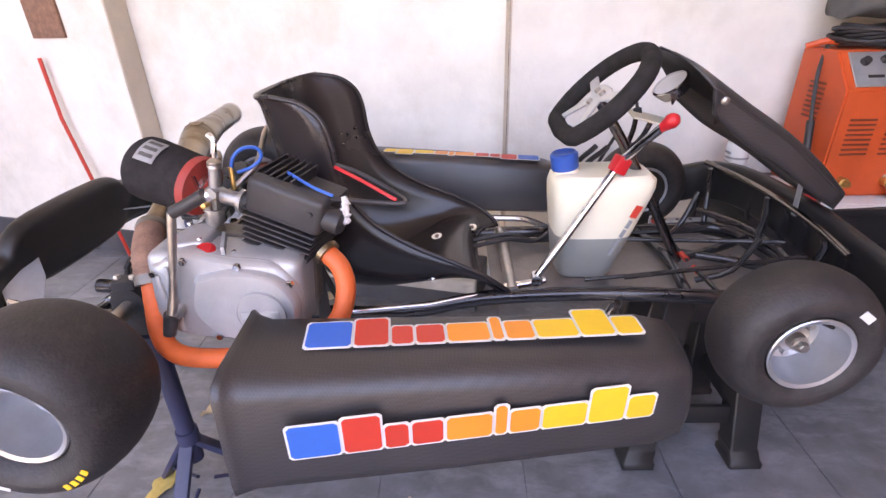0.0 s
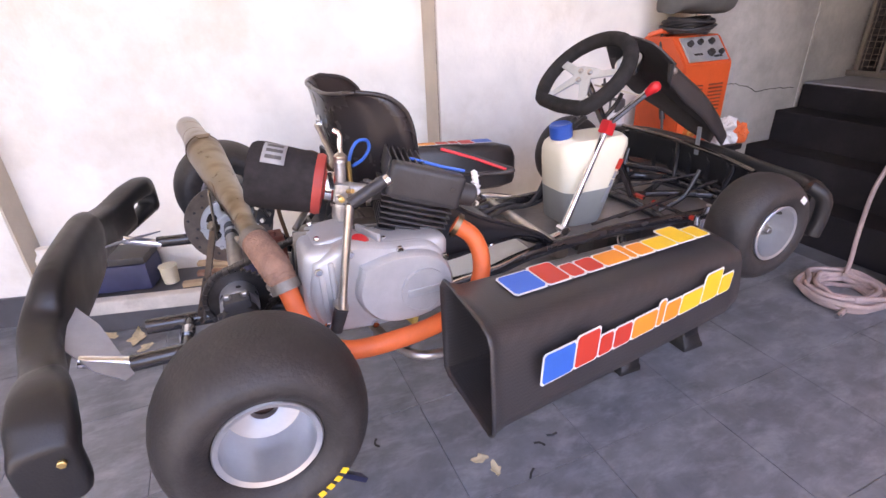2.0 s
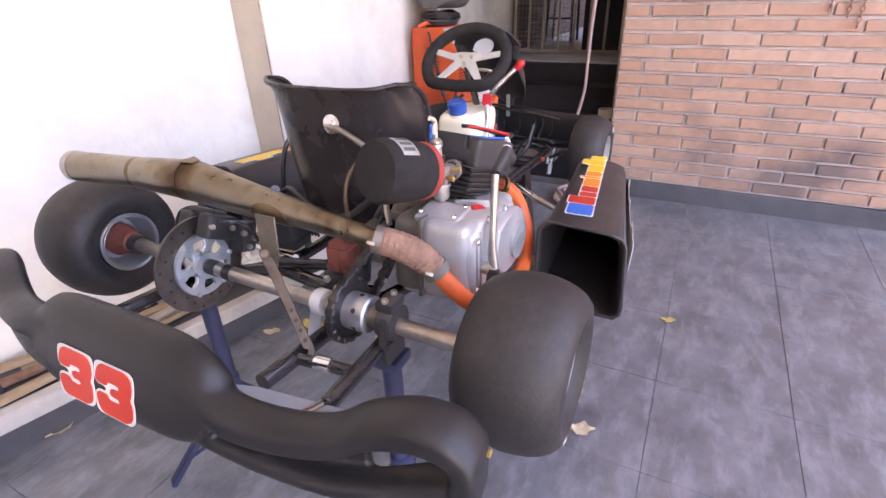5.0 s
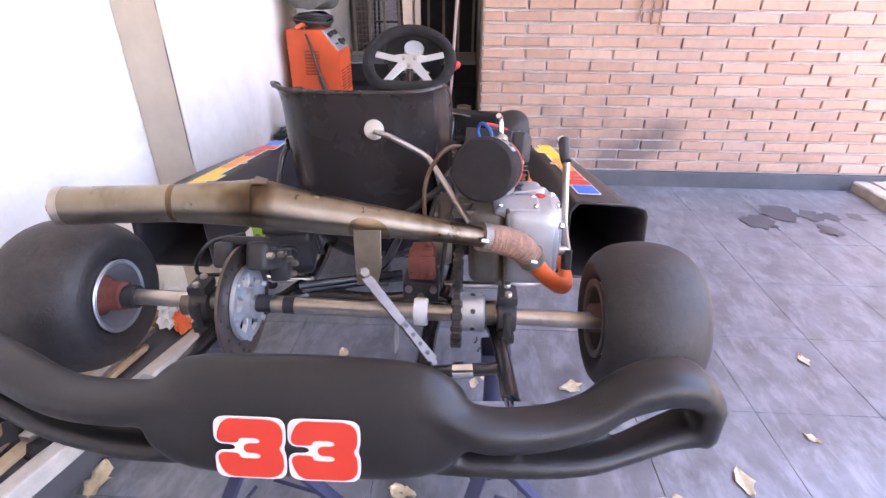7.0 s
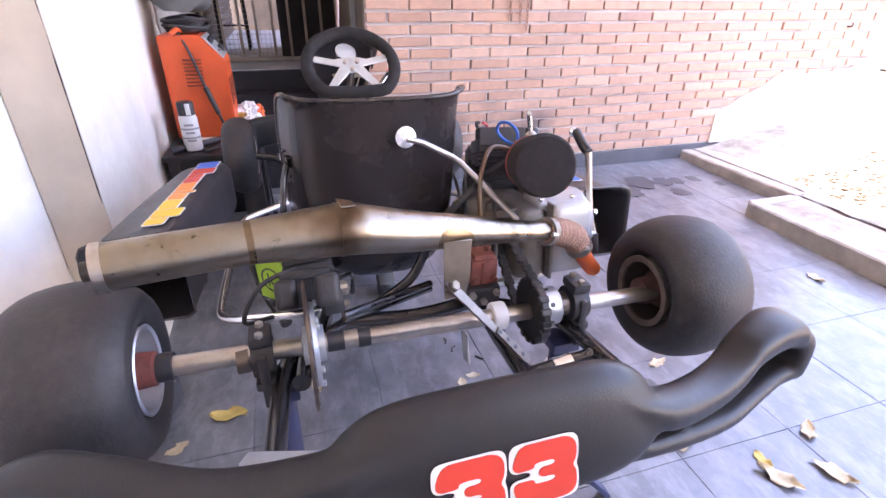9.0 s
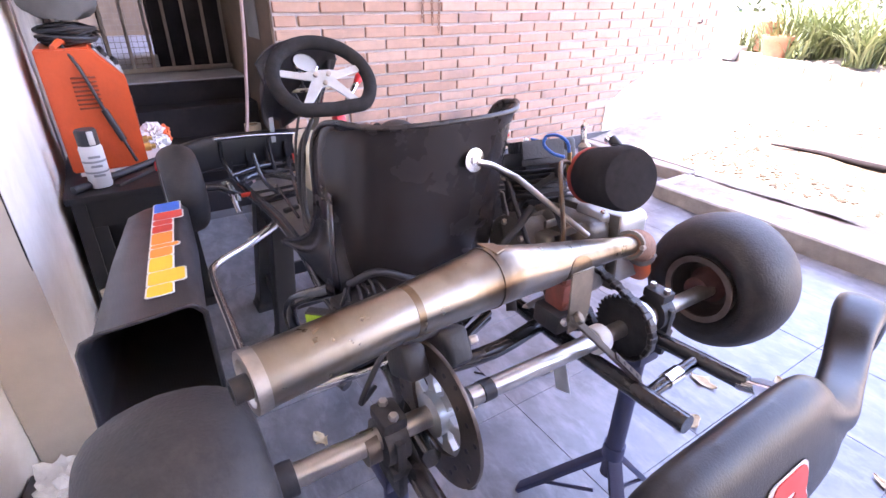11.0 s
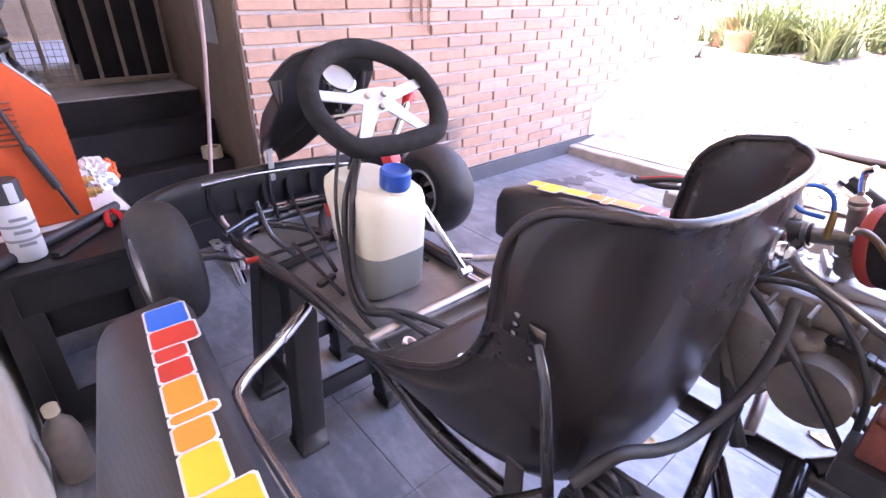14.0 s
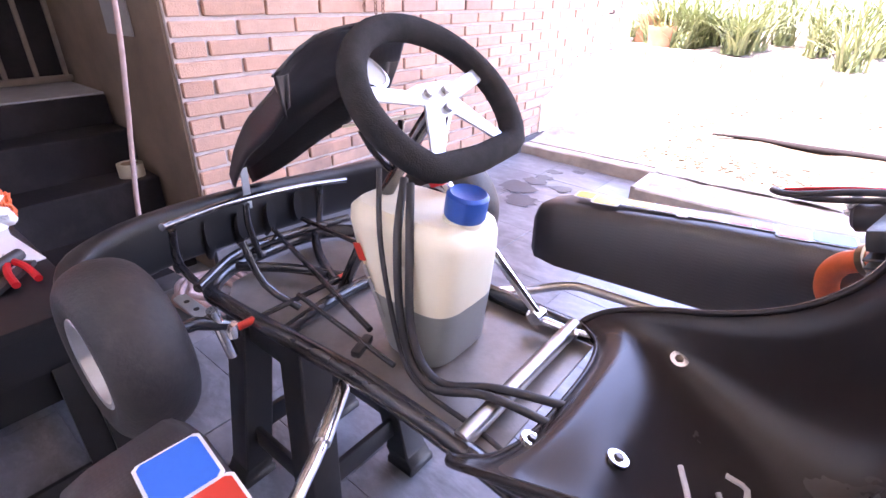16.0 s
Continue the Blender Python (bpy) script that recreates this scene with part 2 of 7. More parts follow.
def pipe_mat():
    """Drawn steel with a fine grain round the tube and straw, brown and grey bands from heat."""
    m = mat("heat_tinted_steel", (0.31, 0.285, 0.255), 0.31, metal=1.0, var=0.12, scale=30, fine=220, bump=0.05)
    n, l = m.node_tree.nodes, m.node_tree.links
    b = n["Principled BSDF"]
    src = b.inputs["Base Color"].links[0].from_socket
    co = n.new("ShaderNodeTexCoord")
    size = n.new("ShaderNodeMapping")
    size.inputs["Scale"].default_value = (0.6, 1.0, 0.6)
    l.new(co.outputs["Object"], size.inputs["Vector"])
    band = n.new("ShaderNodeTexNoise")
    band.inputs["Scale"].default_value, band.inputs["Detail"].default_value = 11.0, 3.0
    l.new(size.outputs[0], band.inputs["Vector"])
    ramp = n.new("ShaderNodeValToRGB")
    e = ramp.color_ramp.elements
    e[0].position, e[0].color = 0.30, (0.30, 0.22, 0.165, 1)
    e[1].position, e[1].color = 0.68, (1.0, 0.98, 0.94, 1)
    e.new(0.42).color = (0.60, 0.49, 0.38, 1)
    e.new(0.52).color = (0.95, 0.89, 0.79, 1)
    l.new(band.outputs["Fac"], ramp.inputs["Fac"])
    mx = n.new("ShaderNodeMix")
    mx.data_type, mx.blend_type = "RGBA", "MULTIPLY"
    mx.inputs[0].default_value = 1.0
    l.new(src, mx.inputs[6])
    l.new(ramp.outputs["Color"], mx.inputs[7])
    l.new(mx.outputs[2], b.inputs["Base Color"])
    return m


def tile_mat():
    """Dark slate with pale scuffs dragged across it and riven relief."""
    m = mat("dark_slate_tile", (0.148, 0.152, 0.168), 0.33, var=0.45, scale=7.0, fine=26, bump=0.22, placed=True, spec=0.8)
    n, l = m.node_tree.nodes, m.node_tree.links
    b = n["Principled BSDF"]
    src = b.inputs["Base Color"].links[0].from_socket
    geo = n.new("ShaderNodeNewGeometry")
    drag = n.new("ShaderNodeMapping")
    drag.inputs["Rotation"].default_value, drag.inputs["Scale"].default_value = (0, 0, radians(35)), (1.0, 2.3, 1.0)
    l.new(geo.outputs["Position"], drag.inputs["Vector"])
    nz = n.new("ShaderNodeTexNoise")
    nz.inputs["Scale"].default_value, nz.inputs["Detail"].default_value, nz.inputs["Roughness"].default_value, nz.inputs["Distortion"].default_value = 6.5, 10.0, 0.68, 0.3
    l.new(drag.outputs[0], nz.inputs["Vector"])
    cut = n.new("ShaderNodeMapRange")
    cut.inputs["From Min"].default_value, cut.inputs["From Max"].default_value, cut.inputs["To Max"].default_value = 0.47, 0.74, 0.75
    l.new(nz.outputs["Fac"], cut.inputs["Value"])
    mx = n.new("ShaderNodeMix")
    mx.data_type = "RGBA"
    l.new(cut.outputs[0], mx.inputs[0])
    l.new(src, mx.inputs[6])
    mx.inputs[7].default_value = (0.29, 0.295, 0.32, 1)
    l.new(mx.outputs[2], b.inputs["Base Color"])
    return m


M_CARBON = carbon_mat()
M_PIPE = pipe_mat()
M_TILE = tile_mat()
M_BRICK = brick_mat()


# ---- mesh helpers ----
def V(*a):
    return Vector(a)


def box(cx, cy, cz, sx, sy, sz, bevel=0.003, rot=None, seg=2):
    bm = bmesh.new()
    bmesh.ops.create_cube(bm, size=1.0)
    bmesh.ops.scale(bm, vec=(sx, sy, sz), verts=bm.verts)
    if bevel:
        bmesh.ops.bevel(bm, geom=bm.edges[:], offset=min(bevel, 0.45 * min(sx, sy, sz)), segments=seg, profile=0.6, affect="EDGES")
    m = Matrix.Translation((cx, cy, cz))
    if rot:
        m = m @ Euler([radians(a) for a in rot]).to_matrix().to_4x4()
    bm.transform(m)
    return bm


def from_grid(rings, closed=True, caps=True):
    """A skin over rings of equal count."""
    bm = bmesh.new()
    vs = [[bm.verts.new(p) for p in r] for r in rings]
    n = len(vs[0])
    for a, b in zip(vs, vs[1:]):
        for i in range(n if closed else n - 1):
            j = (i + 1) % n
            bm.faces.new((a[i], a[j], b[j], b[i]))
    if caps and closed:
        bm.faces.new(vs[0][::-1])
        bm.faces.new(vs[-1])
    bmesh.ops.recalc_face_normals(bm, faces=bm.faces)
    return bm


def spline(pts, n=6):
    pts = [Vector(p) for p in pts]
    if len(pts) < 3 or n < 2:
        return pts
    ext = [2 * pts[0] - pts[1]] + pts + [2 * pts[-1] - pts[-2]]
    out = []
    for i in range(1, len(ext) - 2):
        p0, p1, p2, p3 = ext[i - 1 : i + 3]
        for k in range(n):
            t = k / n
            out.append(0.5 * ((2 * p1) + (p2 - p0) * t + (2 * p0 - 5 * p1 + 4 * p2 - p3) * t * t + (3 * p1 - p0 - 3 * p2 + p3) * t**3))
    return out + [pts[-1]]


def tube(pts, r, seg=10, smooth=6, caps=True):
    """A round tube along points; r: one radius or one for each point."""
    line = spline(pts, smooth)
    k = len(line)
    rs = [float(v) for v in ([r] * k if not isinstance(r, (list, tuple)) else np.interp(np.linspace(0, len(r) - 1, k), range(len(r)), r))]
    rings, up = [], None
    for i, p in enumerate(line):
        d = (line[min(i + 1, k - 1)] - line[max(i - 1, 0)]).normalized()
        if up is None:
            up = d.orthogonal().normalized()
        up = (up - d * up.dot(d)).normalized()
        side = d.cross(up)
        rings.append([p + rs[i] * (math.cos(a) * up + math.sin(a) * side) for a in np.linspace(0, 2 * math.pi, seg, endpoint=False)])
    return from_grid(rings, True, caps)


def lathe(profile, origin=(0, 0, 0), axis=(0, 0, 1), seg=32, closed=False):
    """profile: (radius, height) pairs turned round the axis."""
    q = Vector(axis).to_track_quat("Z", "Y").to_matrix()
    rings = [[Vector(origin) + q @ Vector((max(r, 1e-4) * math.cos(a), max(r, 1e-4) * math.sin(a), h)) for a in np.linspace(0, 2 * math.pi, seg, endpoint=False)] for r, h in profile]
    if closed:
        rings.append(rings[0])
    return from_grid(rings, True, not closed)


def prism(poly, thick, m=Matrix(), bevel=0.0):
    """A flat plate: outline in x, y, thickness along z, laid by m."""
    bm = bmesh.new()
    lo = [bm.verts.new((x, y, -thick / 2)) for x, y in poly]
    hi = [bm.verts.new((x, y, thick / 2)) for x, y in poly]
    n = len(poly)
    bm.faces.new(lo[::-1])
    bm.faces.new(hi)
    for i in range(n):
        bm.faces.new((lo[i], lo[(i + 1) % n], hi[(i + 1) % n], hi[i]))
    bmesh.ops.recalc_face_normals(bm, faces=bm.faces)
    if bevel:
        bmesh.ops.bevel(bm, geom=bm.edges[:], offset=bevel, segments=1, affect="EDGES")
    bm.transform(m)
    return bm


def join(*bms):
    out = bmesh.new()
    for b in bms:
        me = bpy.data.meshes.new("tmp")
        b.to_mesh(me)
        b.free()
        out.from_mesh(me)
        bpy.data.meshes.remove(me)
    return out


def mesh_ob(name, bm, material, smooth=40):
    me = bpy.data.meshes.new(name)
    bm.transform(Matrix.Scale(U, 4))
    bm.to_mesh(me)
    bm.free()
    me.materials.append(material)
    if smooth:
        me.polygons.foreach_set("use_smooth", [True] * len(me.polygons))
        me.set_sharp_from_angle(angle=radians(smooth))
    return new(name, me)


def part(name, bm, material, parent, label="", smooth=40):
    ob = mesh_ob(name, bm, material, smooth)
    ob.parent = parent
    if label:
        tagged(ob, label)
    return ob


def thing(name, label, category, at=(0, 0, 0), group="", rz=0.0):
    e = new(name)
    e.matrix_world = pose(*[U * v for v in at], 0, 0, rz)
    return tagged(e, label, category, group)


def sub(name, parent, at=(0, 0, 0), label=""):
    """A part that is made of pieces: an Empty under its thing."""
    e = new(name)
    e.parent = parent
    e.location = [U * v for v in at]
    return tagged(e, label) if label else e


def structure(name, bm, material, label, category, smooth=0):
    return tagged(mesh_ob(name, bm, material, smooth), label, category, kind="structure")


def frame_of(o, ex, ey):
    """A pose with its x and y axes along ex and ey."""
    ex = Vector(ex).normalized()
    ez = ex.cross(Vector(ey)).normalized()
    ey = ez.cross(ex)
    return Matrix(((ex.x, ey.x, ez.x, o[0]), (ex.y, ey.y, ez.y, o[1]), (ex.z, ey.z, ez.z, o[2]), (0, 0, 0, 1)))


def bolt(p, axis, r=0.005, h=0.006):
    return lathe([(0, 0), (r, 0), (r, h * 0.8), (r * 0.8, h), (0, h)], p, axis, 6)


# ---- the place ----
M_GROUT = mat("dusty_grout", (0.13, 0.13, 0.14), 0.9, var=0.4, scale=5, fine=80, bump=0.4)
WALL_Y, RECESS_Y, BRICK_X, STAIR_Y = 2.134, 2.253, 2.02, 1.27


def floor_z(x, y):
    return 0.036 * max(0.0, min(1.0, (x - 0.7) / 1.3))


def sheet(name, x0, x1, y0, y1, nx, ny, height, material, label, category):
    bm = bmesh.new()
    vs = [[bm.verts.new((x, y, height(x, y))) for x in np.linspace(x0, x1, nx)] for y in np.linspace(y0, y1, ny)]
    for a, b in zip(vs, vs[1:]):
        for i in range(nx - 1):
            bm.faces.new((a[i], a[i + 1], b[i + 1], b[i]))
    return structure(name, bm, material, label, category, 60)


structure("ground", box(0, 0, -0.35, 3000, 3000, 0.5, 0), M_SAND, "pale sandy ground reaching away past the yard", "ground")
floor = sheet("floor", -3.4, BRICK_X + 0.3, -0.86, 3.3, 60, 40, lambda x, y: floor_z(x, y) - 0.0015, M_GROUT, "dark grey slate tile floor of the covered garage, stained", "floor")


def yard_z(x, y):
    d = max(0.0, -y - 0.9)
    return 0.085 + 0.2 * d - 0.012 * d * d + 0.02 * noise.noise((x * 2.2, y * 2.2, 0)) + 0.012 * noise.noise((x * 9, y * 9, 3))


sheet("yard", -4.5, 7.5, -9.0, -0.84, 150, 110, yard_z, M_SAND, "sunlit pale sandy soil of the yard, rising gently", "ground")
sheet("yard_edge", -4.5, 1.17, -0.86, -0.50, 70, 6, lambda x, y: 0.075 + 0.012 * noise.noise((x * 8, y * 8, 3)), M_SAND, "loose sandy soil filling behind the kerb", "ground")


def rough_bar(x0, x1, y, z0, w, h, seed):
    """A cast concrete kerb with an uneven top edge."""
    n = 26
    rings = []
    for i, x in enumerate(np.linspace(x0, x1, n)):
        a = 0.006 * noise.noise((x * 7, seed, 0))
        b = 0.006 * noise.noise((x * 9, seed, 5))
        rings.append([V(x, y - w / 2, z0), V(x, y + w / 2 + a, z0), V(x, y + w / 2 + a, z0 + h - 0.008 + b), V(x, y + w / 2 - 0.008, z0 + h + b), V(x, y - w / 2, z0 + h + b * 0.5)])
    return from_grid(rings)


structure("kerb_front", rough_bar(-3.2, 1.16, -0.52, -0.05, 0.07, 0.14, 1.0), M_KERB, "weathered concrete kerb between floor and yard", "kerb")
structure("kerb_back", rough_bar(1.17, BRICK_X, -0.83, -0.05, 0.07, 0.145, 2.0), M_KERB, "weathered concrete kerb meeting the brick wall", "kerb")
structure("kerb_return", box(1.165, -0.67, 0.02, 0.06, 0.30, 0.13, 0.006), M_KERB, "short concrete kerb joining two kerbs", "kerb")
# slab of pale concrete beside the brick wall
structure("yard_slab", box(1.6, -1.25, 0.055, 0.82, 0.74, 0.09, 0.01), M_KERB, "pale sunlit concrete slab beside the brick wall", "slab")

# white wall: the front stretch, then a stretch set back and turned, with a low ledge
WT = 165.5   # heading of the turned stretch


def along(d, off, z=0.0):
    """A place d along the turned wall from its front corner, off in front of it."""
    a = radians(WT)
    return V(0.717 + d * math.cos(a) - off * math.sin(a), 2.253 + d * math.sin(a) + off * math.cos(a), z)


def wall_box(d0, d1, o0, o1, z0, z1, bevel=0.0):
    b = box((d0 + d1) / 2, (o0 + o1) / 2, (z0 + z1) / 2, d1 - d0, abs(o1 - o0), z1 - z0, bevel)
    b.transform(frame_of(along(0, 0), (math.cos(radians(WT)), math.sin(radians(WT)), 0), (-math.sin(radians(WT)), math.cos(radians(WT)), 0)))
    return b


structure("wall_north", box(1.66, WALL_Y + 0.15, 1.35, 1.88, 0.30, 2.7, 0), M_WALL, "white limewashed masonry wall, stained and patched", "wall")
structure("wall_recess", wall_box(-0.1, 1.50, -0.22, 0.0, 0, 2.7), M_WALL, "white limewashed wall set back between two pillars", "wall")
structure("wall_rear", wall_box(1.45, 4.4, -0.22, 0.10, 0, 2.7), M_WALL, "white limewashed wall behind the kart", "wall")
structure("pillar_side", box(0.7175, 2.19, 1.35, 0.006, 0.118, 2.69, 0), M_BEIGE, "beige rendered side of a wall pillar", "trim")
structure("pillar_side_rear", wall_box(1.442, 1.449, 0.003, 0.099, 0.1, 2.69), M_BEIGE, "beige rendered side of a wall pillar", "trim")
structure("ledge", wall_box(0.05, 1.44, 0.004, 0.222, 0, 0.12, 0.004), M_DARKPAINT, "low dark painted ledge along the white wall", "ledge")
structure("ledge_edge", wall_box(0.05, 1.44, 0.185, 0.226, 0.075, 0.126, 0.006), M_LEDGE, "white painted edge of the low ledge", "trim")
structure("skirting", wall_box(1.45, 4.4, 0.10, 0.112, 0, 0.12, 0.003), M_DARKPAINT, "dark painted skirting of the white wall", "baseboard")
edge = [(1.86 + 0.05 * noise.noise((z * 6, 2, 0)) + 0.02 * noise.noise((z * 22, 5, 0)), z) for z in np.linspace(0.02, 1.9, 40)]
structure("wall_patch", prism([(2.585, 0.02), (2.585, 1.9)] + [(x, z) for x, z in edge[::-1]], 0.008, frame_of((0, WALL_Y - 0.003, 0), (1, 0, 0), (0, 0, 1))), M_GREYWALL, "bare grey render showing through the limewash", "wall")
structure("render_crack", tube([(x, WALL_Y - 0.0075, z + 0.010 * noise.noise((x * 30, 0, 0))) for x, z in zip(np.linspace(1.95, 2.55, 40), np.interp(np.linspace(1.95, 2.55, 40), [1.95, 2.06, 2.12, 2.23, 2.30, 2.40, 2.55], [0.645, 0.632, 0.634, 0.611, 0.583, 0.588, 0.580]))], 0.0015, 5, 1), M_STEP, "long dark crack across the grey render", "crack")

# brick wall, core and painted band
structure("wall_east_core", box(BRICK_X + 0.1545, -0.54, 1.35, 0.29, 3.60, 2.7, 0), M_MORTAR, "mortar bed of the brick wall", "wall")
structure("wall_band", box(BRICK_X + 0.006, -0.54, 0.06, 0.03, 3.61, 0.13, 0.004), M_DARKPAINT, "dark painted band at the foot of the brick wall", "baseboard")
structure("wall_end", box(BRICK_X + 0.33, STAIR_Y - 0.012, 1.35, 0.62, 0.022, 2.7, 0.003), M_COLUMN, "brown rendered end of the brick wall beside the steps", "wall")

plaster = [(-1.0, 0.33), (-1.08, 0.36), (-1.2, 0.43), (-1.32, 0.47), (-1.46, 0.57), (-1.8, 0.545), (-2.1, 0.58), (-2.34, 0.60)]
top = [(y, z + 0.014 * noise.noise((y * 14, 3, 0))) for y, z in zip(np.linspace(-1.0, -2.34, 40), np.interp(np.linspace(1.0, 2.34, 40), [-y for y, z in plaster], [z for y, z in plaster]))]
structure("plaster_base", prism([(-1.0, 0.132), (-2.34, 0.132)] + [(y, z) for y, z in top[::-1]], 0.016, frame_of((BRICK_X - 0.006, 0, 0), (0, 1, 0), (0, 0, 1))), M_WALL, "white plaster patched over the foot of the brick wall", "wall")
structure("plaster_hole", box(BRICK_X - 0.013, -1.06, 0.19, 0.006, 0.10, 0.035, 0.002), M_MORTAR, "dark bare brick showing in the plaster", "wall")

# steps up to the barred gate
for k, (x, z) in enumerate([(2.15, 0.19), (2.30, 0.345), (2.45, 0.487), (2.60, 0.592)]):
    structure("step_%d" % (k + 1), box(x + (0.078 if k < 3 else 1.2), 1.70, z / 2, 0.156 if k < 3 else 2.4, 0.84, z, 0.008), M_STEP, "black painted concrete step, dusty", "step")
structure("wall_landing", box(3.28, 1.195, 1.35, 1.28, 0.14, 2.7, 0), M_COLUMN, "brown rendered wall beside the landing", "wall")
# pale sheet over the dark top step, coloured as if lit from the patio
structure("landing", box(4.18, 1.70, 0.5955, 3.14, 0.838, 0.007, 0.002), M_LANDING, "pale grey landing sheet with the patio's daylight in its colour", "floor")
structure("wall_stair_side", box(3.3, WALL_Y + 0.15, 1.35, 1.38, 0.30, 2.7, 0), M_GREYWALL, "grey rendered wall beside the steps", "wall")
# dark panel put in for the unlit space seen through the gate
structure("dark_interior_panel", box(3.9, 1.35, 1.5, 0.05, 0.5, 2.0, 0.0), M_STEP, "dark panel standing in for the unlit interior behind the gate", "wall")
structure("ceiling", box(-0.7, 1.55, 2.80, 5.5, 3.9, 0.12, 0), M_WALL, "white ceiling of the covered garage", "ceiling")
structure("wall_west", box(-3.5, 1.2, 1.35, 0.2, 4.2, 2.7, 0), M_WALL, "white rendered end wall of the garage", "wall")
structure("wall_yard", box(-0.5, -9.2, 1.2, 14.0, 0.25, 2.4, 0), M_GREYWALL, "rendered wall that closes the far yard", "wall")

structure("crack", tube([(0.7155 + 0.003 * noise.noise((0, 0, z * 9)), 2.1325, z) for z in np.linspace(0.55, 1.55, 24)], 0.0016, 5, 1), M_STEP, "thin dark crack down the pillar's edge", "crack")
# backdrop added behind the gate to block the bright ground and sky
structure("patio_backdrop", box(5.9, 1.7, 1.3, 0.2, 3.4, 2.6, 0), M_COLUMN, "added brown backdrop wall that closes the patio", "wall")

# ---- go-kart; its own x points ahead, y to its left ----
kart = thing("go_kart", "black racing go-kart with silver single-cylinder engine, raised on stands", "go-kart", (0, 1.5, 0))
AX = 0.56   # axle height


def wheel(name, x, y, z, out, rad, width, rim_r, label, inset=0.0, inside=None):
    """out: +1 or -1, the side that faces away from the kart."""
    w = sub(name, kart, (x, y, z), label)
    h = width / 2
    side = [(rim_r, 0.80 * h - inset), (rim_r * 1.10, 0.90 * h - inset * 0.6), (rad * 0.64, 0.98 * h), (rad * 0.70, 0.995 * h), (rad * 0.77, 0.965 * h), (rad * 0.79, 0.945 * h), (rad * 0.86, 0.84 * h), (rad * 0.915, 0.69 * h), (rad * 0.955, 0.52 * h), (rad * 0.985, 0.28 * h)]
    prof = [(q, -k) for q, k in side] + [(rad, 0.0)] + side[::-1]
    part("tyre", lathe(prof, (0, 0, 0), (0, out, 0), 56, closed=True), M_TYRE, w, "worn black slick tyre", 60)
    r = rim_r
    lip = inset / h
    rim = [(r * 0.99, h * 0.86), (r * 1.03, h * 0.90), (r * 1.0, h * 0.93), (r * 0.90, h * 0.90), (r * 0.86, h * 0.55), (r * 0.80, h * 0.2), (r * 0.76, -h * 0.1), (r * 0.45, -h * 0.16), (r * 0.3, -h * 0.14), (r * 0.3, -h * 0.26), (r * 0.74, -h * 0.28), (r * 0.86, -h * 0.6), (r * 0.92, -h * 0.90), (r * 1.0, -h * 0.93), (r * 1.03, -h * 0.90), (r * 0.99, -h * 0.86), (r * 0.96, -h * 0.6), (r * 0.94, h * 0.6)]
    rim = [(q, k - lip * h if k > 0.5 * h else k) for q, k in rim]
    part("rim", lathe(rim, (0, 0, 0), (0, out, 0), 48, closed=True), M_RIM, w, "silver aluminium rim")
    barrel = [(r * 0.90, -h * 0.90), (r * 0.845, -h * 0.60), (r * 0.72, -h * 0.31), (r * 0.30, -h * 0.29), (r * 0.30, -h * 0.283), (r * 0.725, -h * 0.298), (r * 0.852, -h * 0.595), (r * 0.908, -h * 0.895)]
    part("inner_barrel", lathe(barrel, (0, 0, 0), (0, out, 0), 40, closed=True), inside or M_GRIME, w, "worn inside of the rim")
    return w


M_DUSTHUB = mat("dusty_dark_red_paint", (0.095, 0.040, 0.033), 0.75, var=0.4, scale=40, fine=200, bump=0.4)
REAR_R, FRONT_R = 0.127, 0.118
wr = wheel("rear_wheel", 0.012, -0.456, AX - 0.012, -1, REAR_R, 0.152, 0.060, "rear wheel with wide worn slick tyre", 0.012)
wl = wheel("rear_wheel", 0.0, 0.460, AX + 0.010, 1, REAR_R, 0.150, 0.059, "rear wheel with wide worn slick tyre", 0.0, M_RIM)
fr = wheel("front_wheel", 1.05, -0.328, 0.536, -1, FRONT_R, 0.108, 0.059, "front wheel with narrow worn slick tyre")
fl = wheel("front_wheel", 1.04, 0.328, 0.548, 1, FRONT_R, 0.093, 0.059, "front wheel with narrow worn slick tyre")
for w, s in ((wr, -1), (wl, 1)):
    part("hub", lathe([(0.02, 0.0), (0.032, 0.0), (0.034, 0.014), (0.025, 0.024), (0.023, 0.052), (0.018, 0.055)], (0, -s * 0.024, 0), (0, -s, 0), 24), M_HUB if s > 0 else M_DUSTHUB, w, "rusty red wheel hub")
for w, s in ((fr, -1), (fl, 1)):
    part("hub", lathe([(0.012, -0.02), (0.023, -0.02), (0.024, 0.006), (0.021, 0.010), (0.014, 0.011), (0.013, 0.022), (0, 0.022)], (0, 0, 0), (0, s, 0), 24), M_STEEL, w, "bare metal front hub")
    part("wheel_nut", join(lathe([(0, 0), (0.011, 0), (0.012, 0.004), (0, 0.005)], (0, s * 0.021, 0), (0, s, 0), 20), bolt((0, s * 0.024, 0), (0, s, 0), 0.0085, 0.011)), M_STEEL, w)
    for k in range(3):
        a = 2.1 * k + 0.5
        part("hub_bolt", bolt((0.031 * math.cos(a), s * -0.007, 0.031 * math.sin(a)), (0, s, 0), 0.006, 0.010), M_STEEL, w)
    part("valve", tube([(0.030, s * -0.006, 0.026), (0.036, s * 0.026, 0.032)], 0.0042, 6, 1), M_RUBBER, w, "black valve stem")

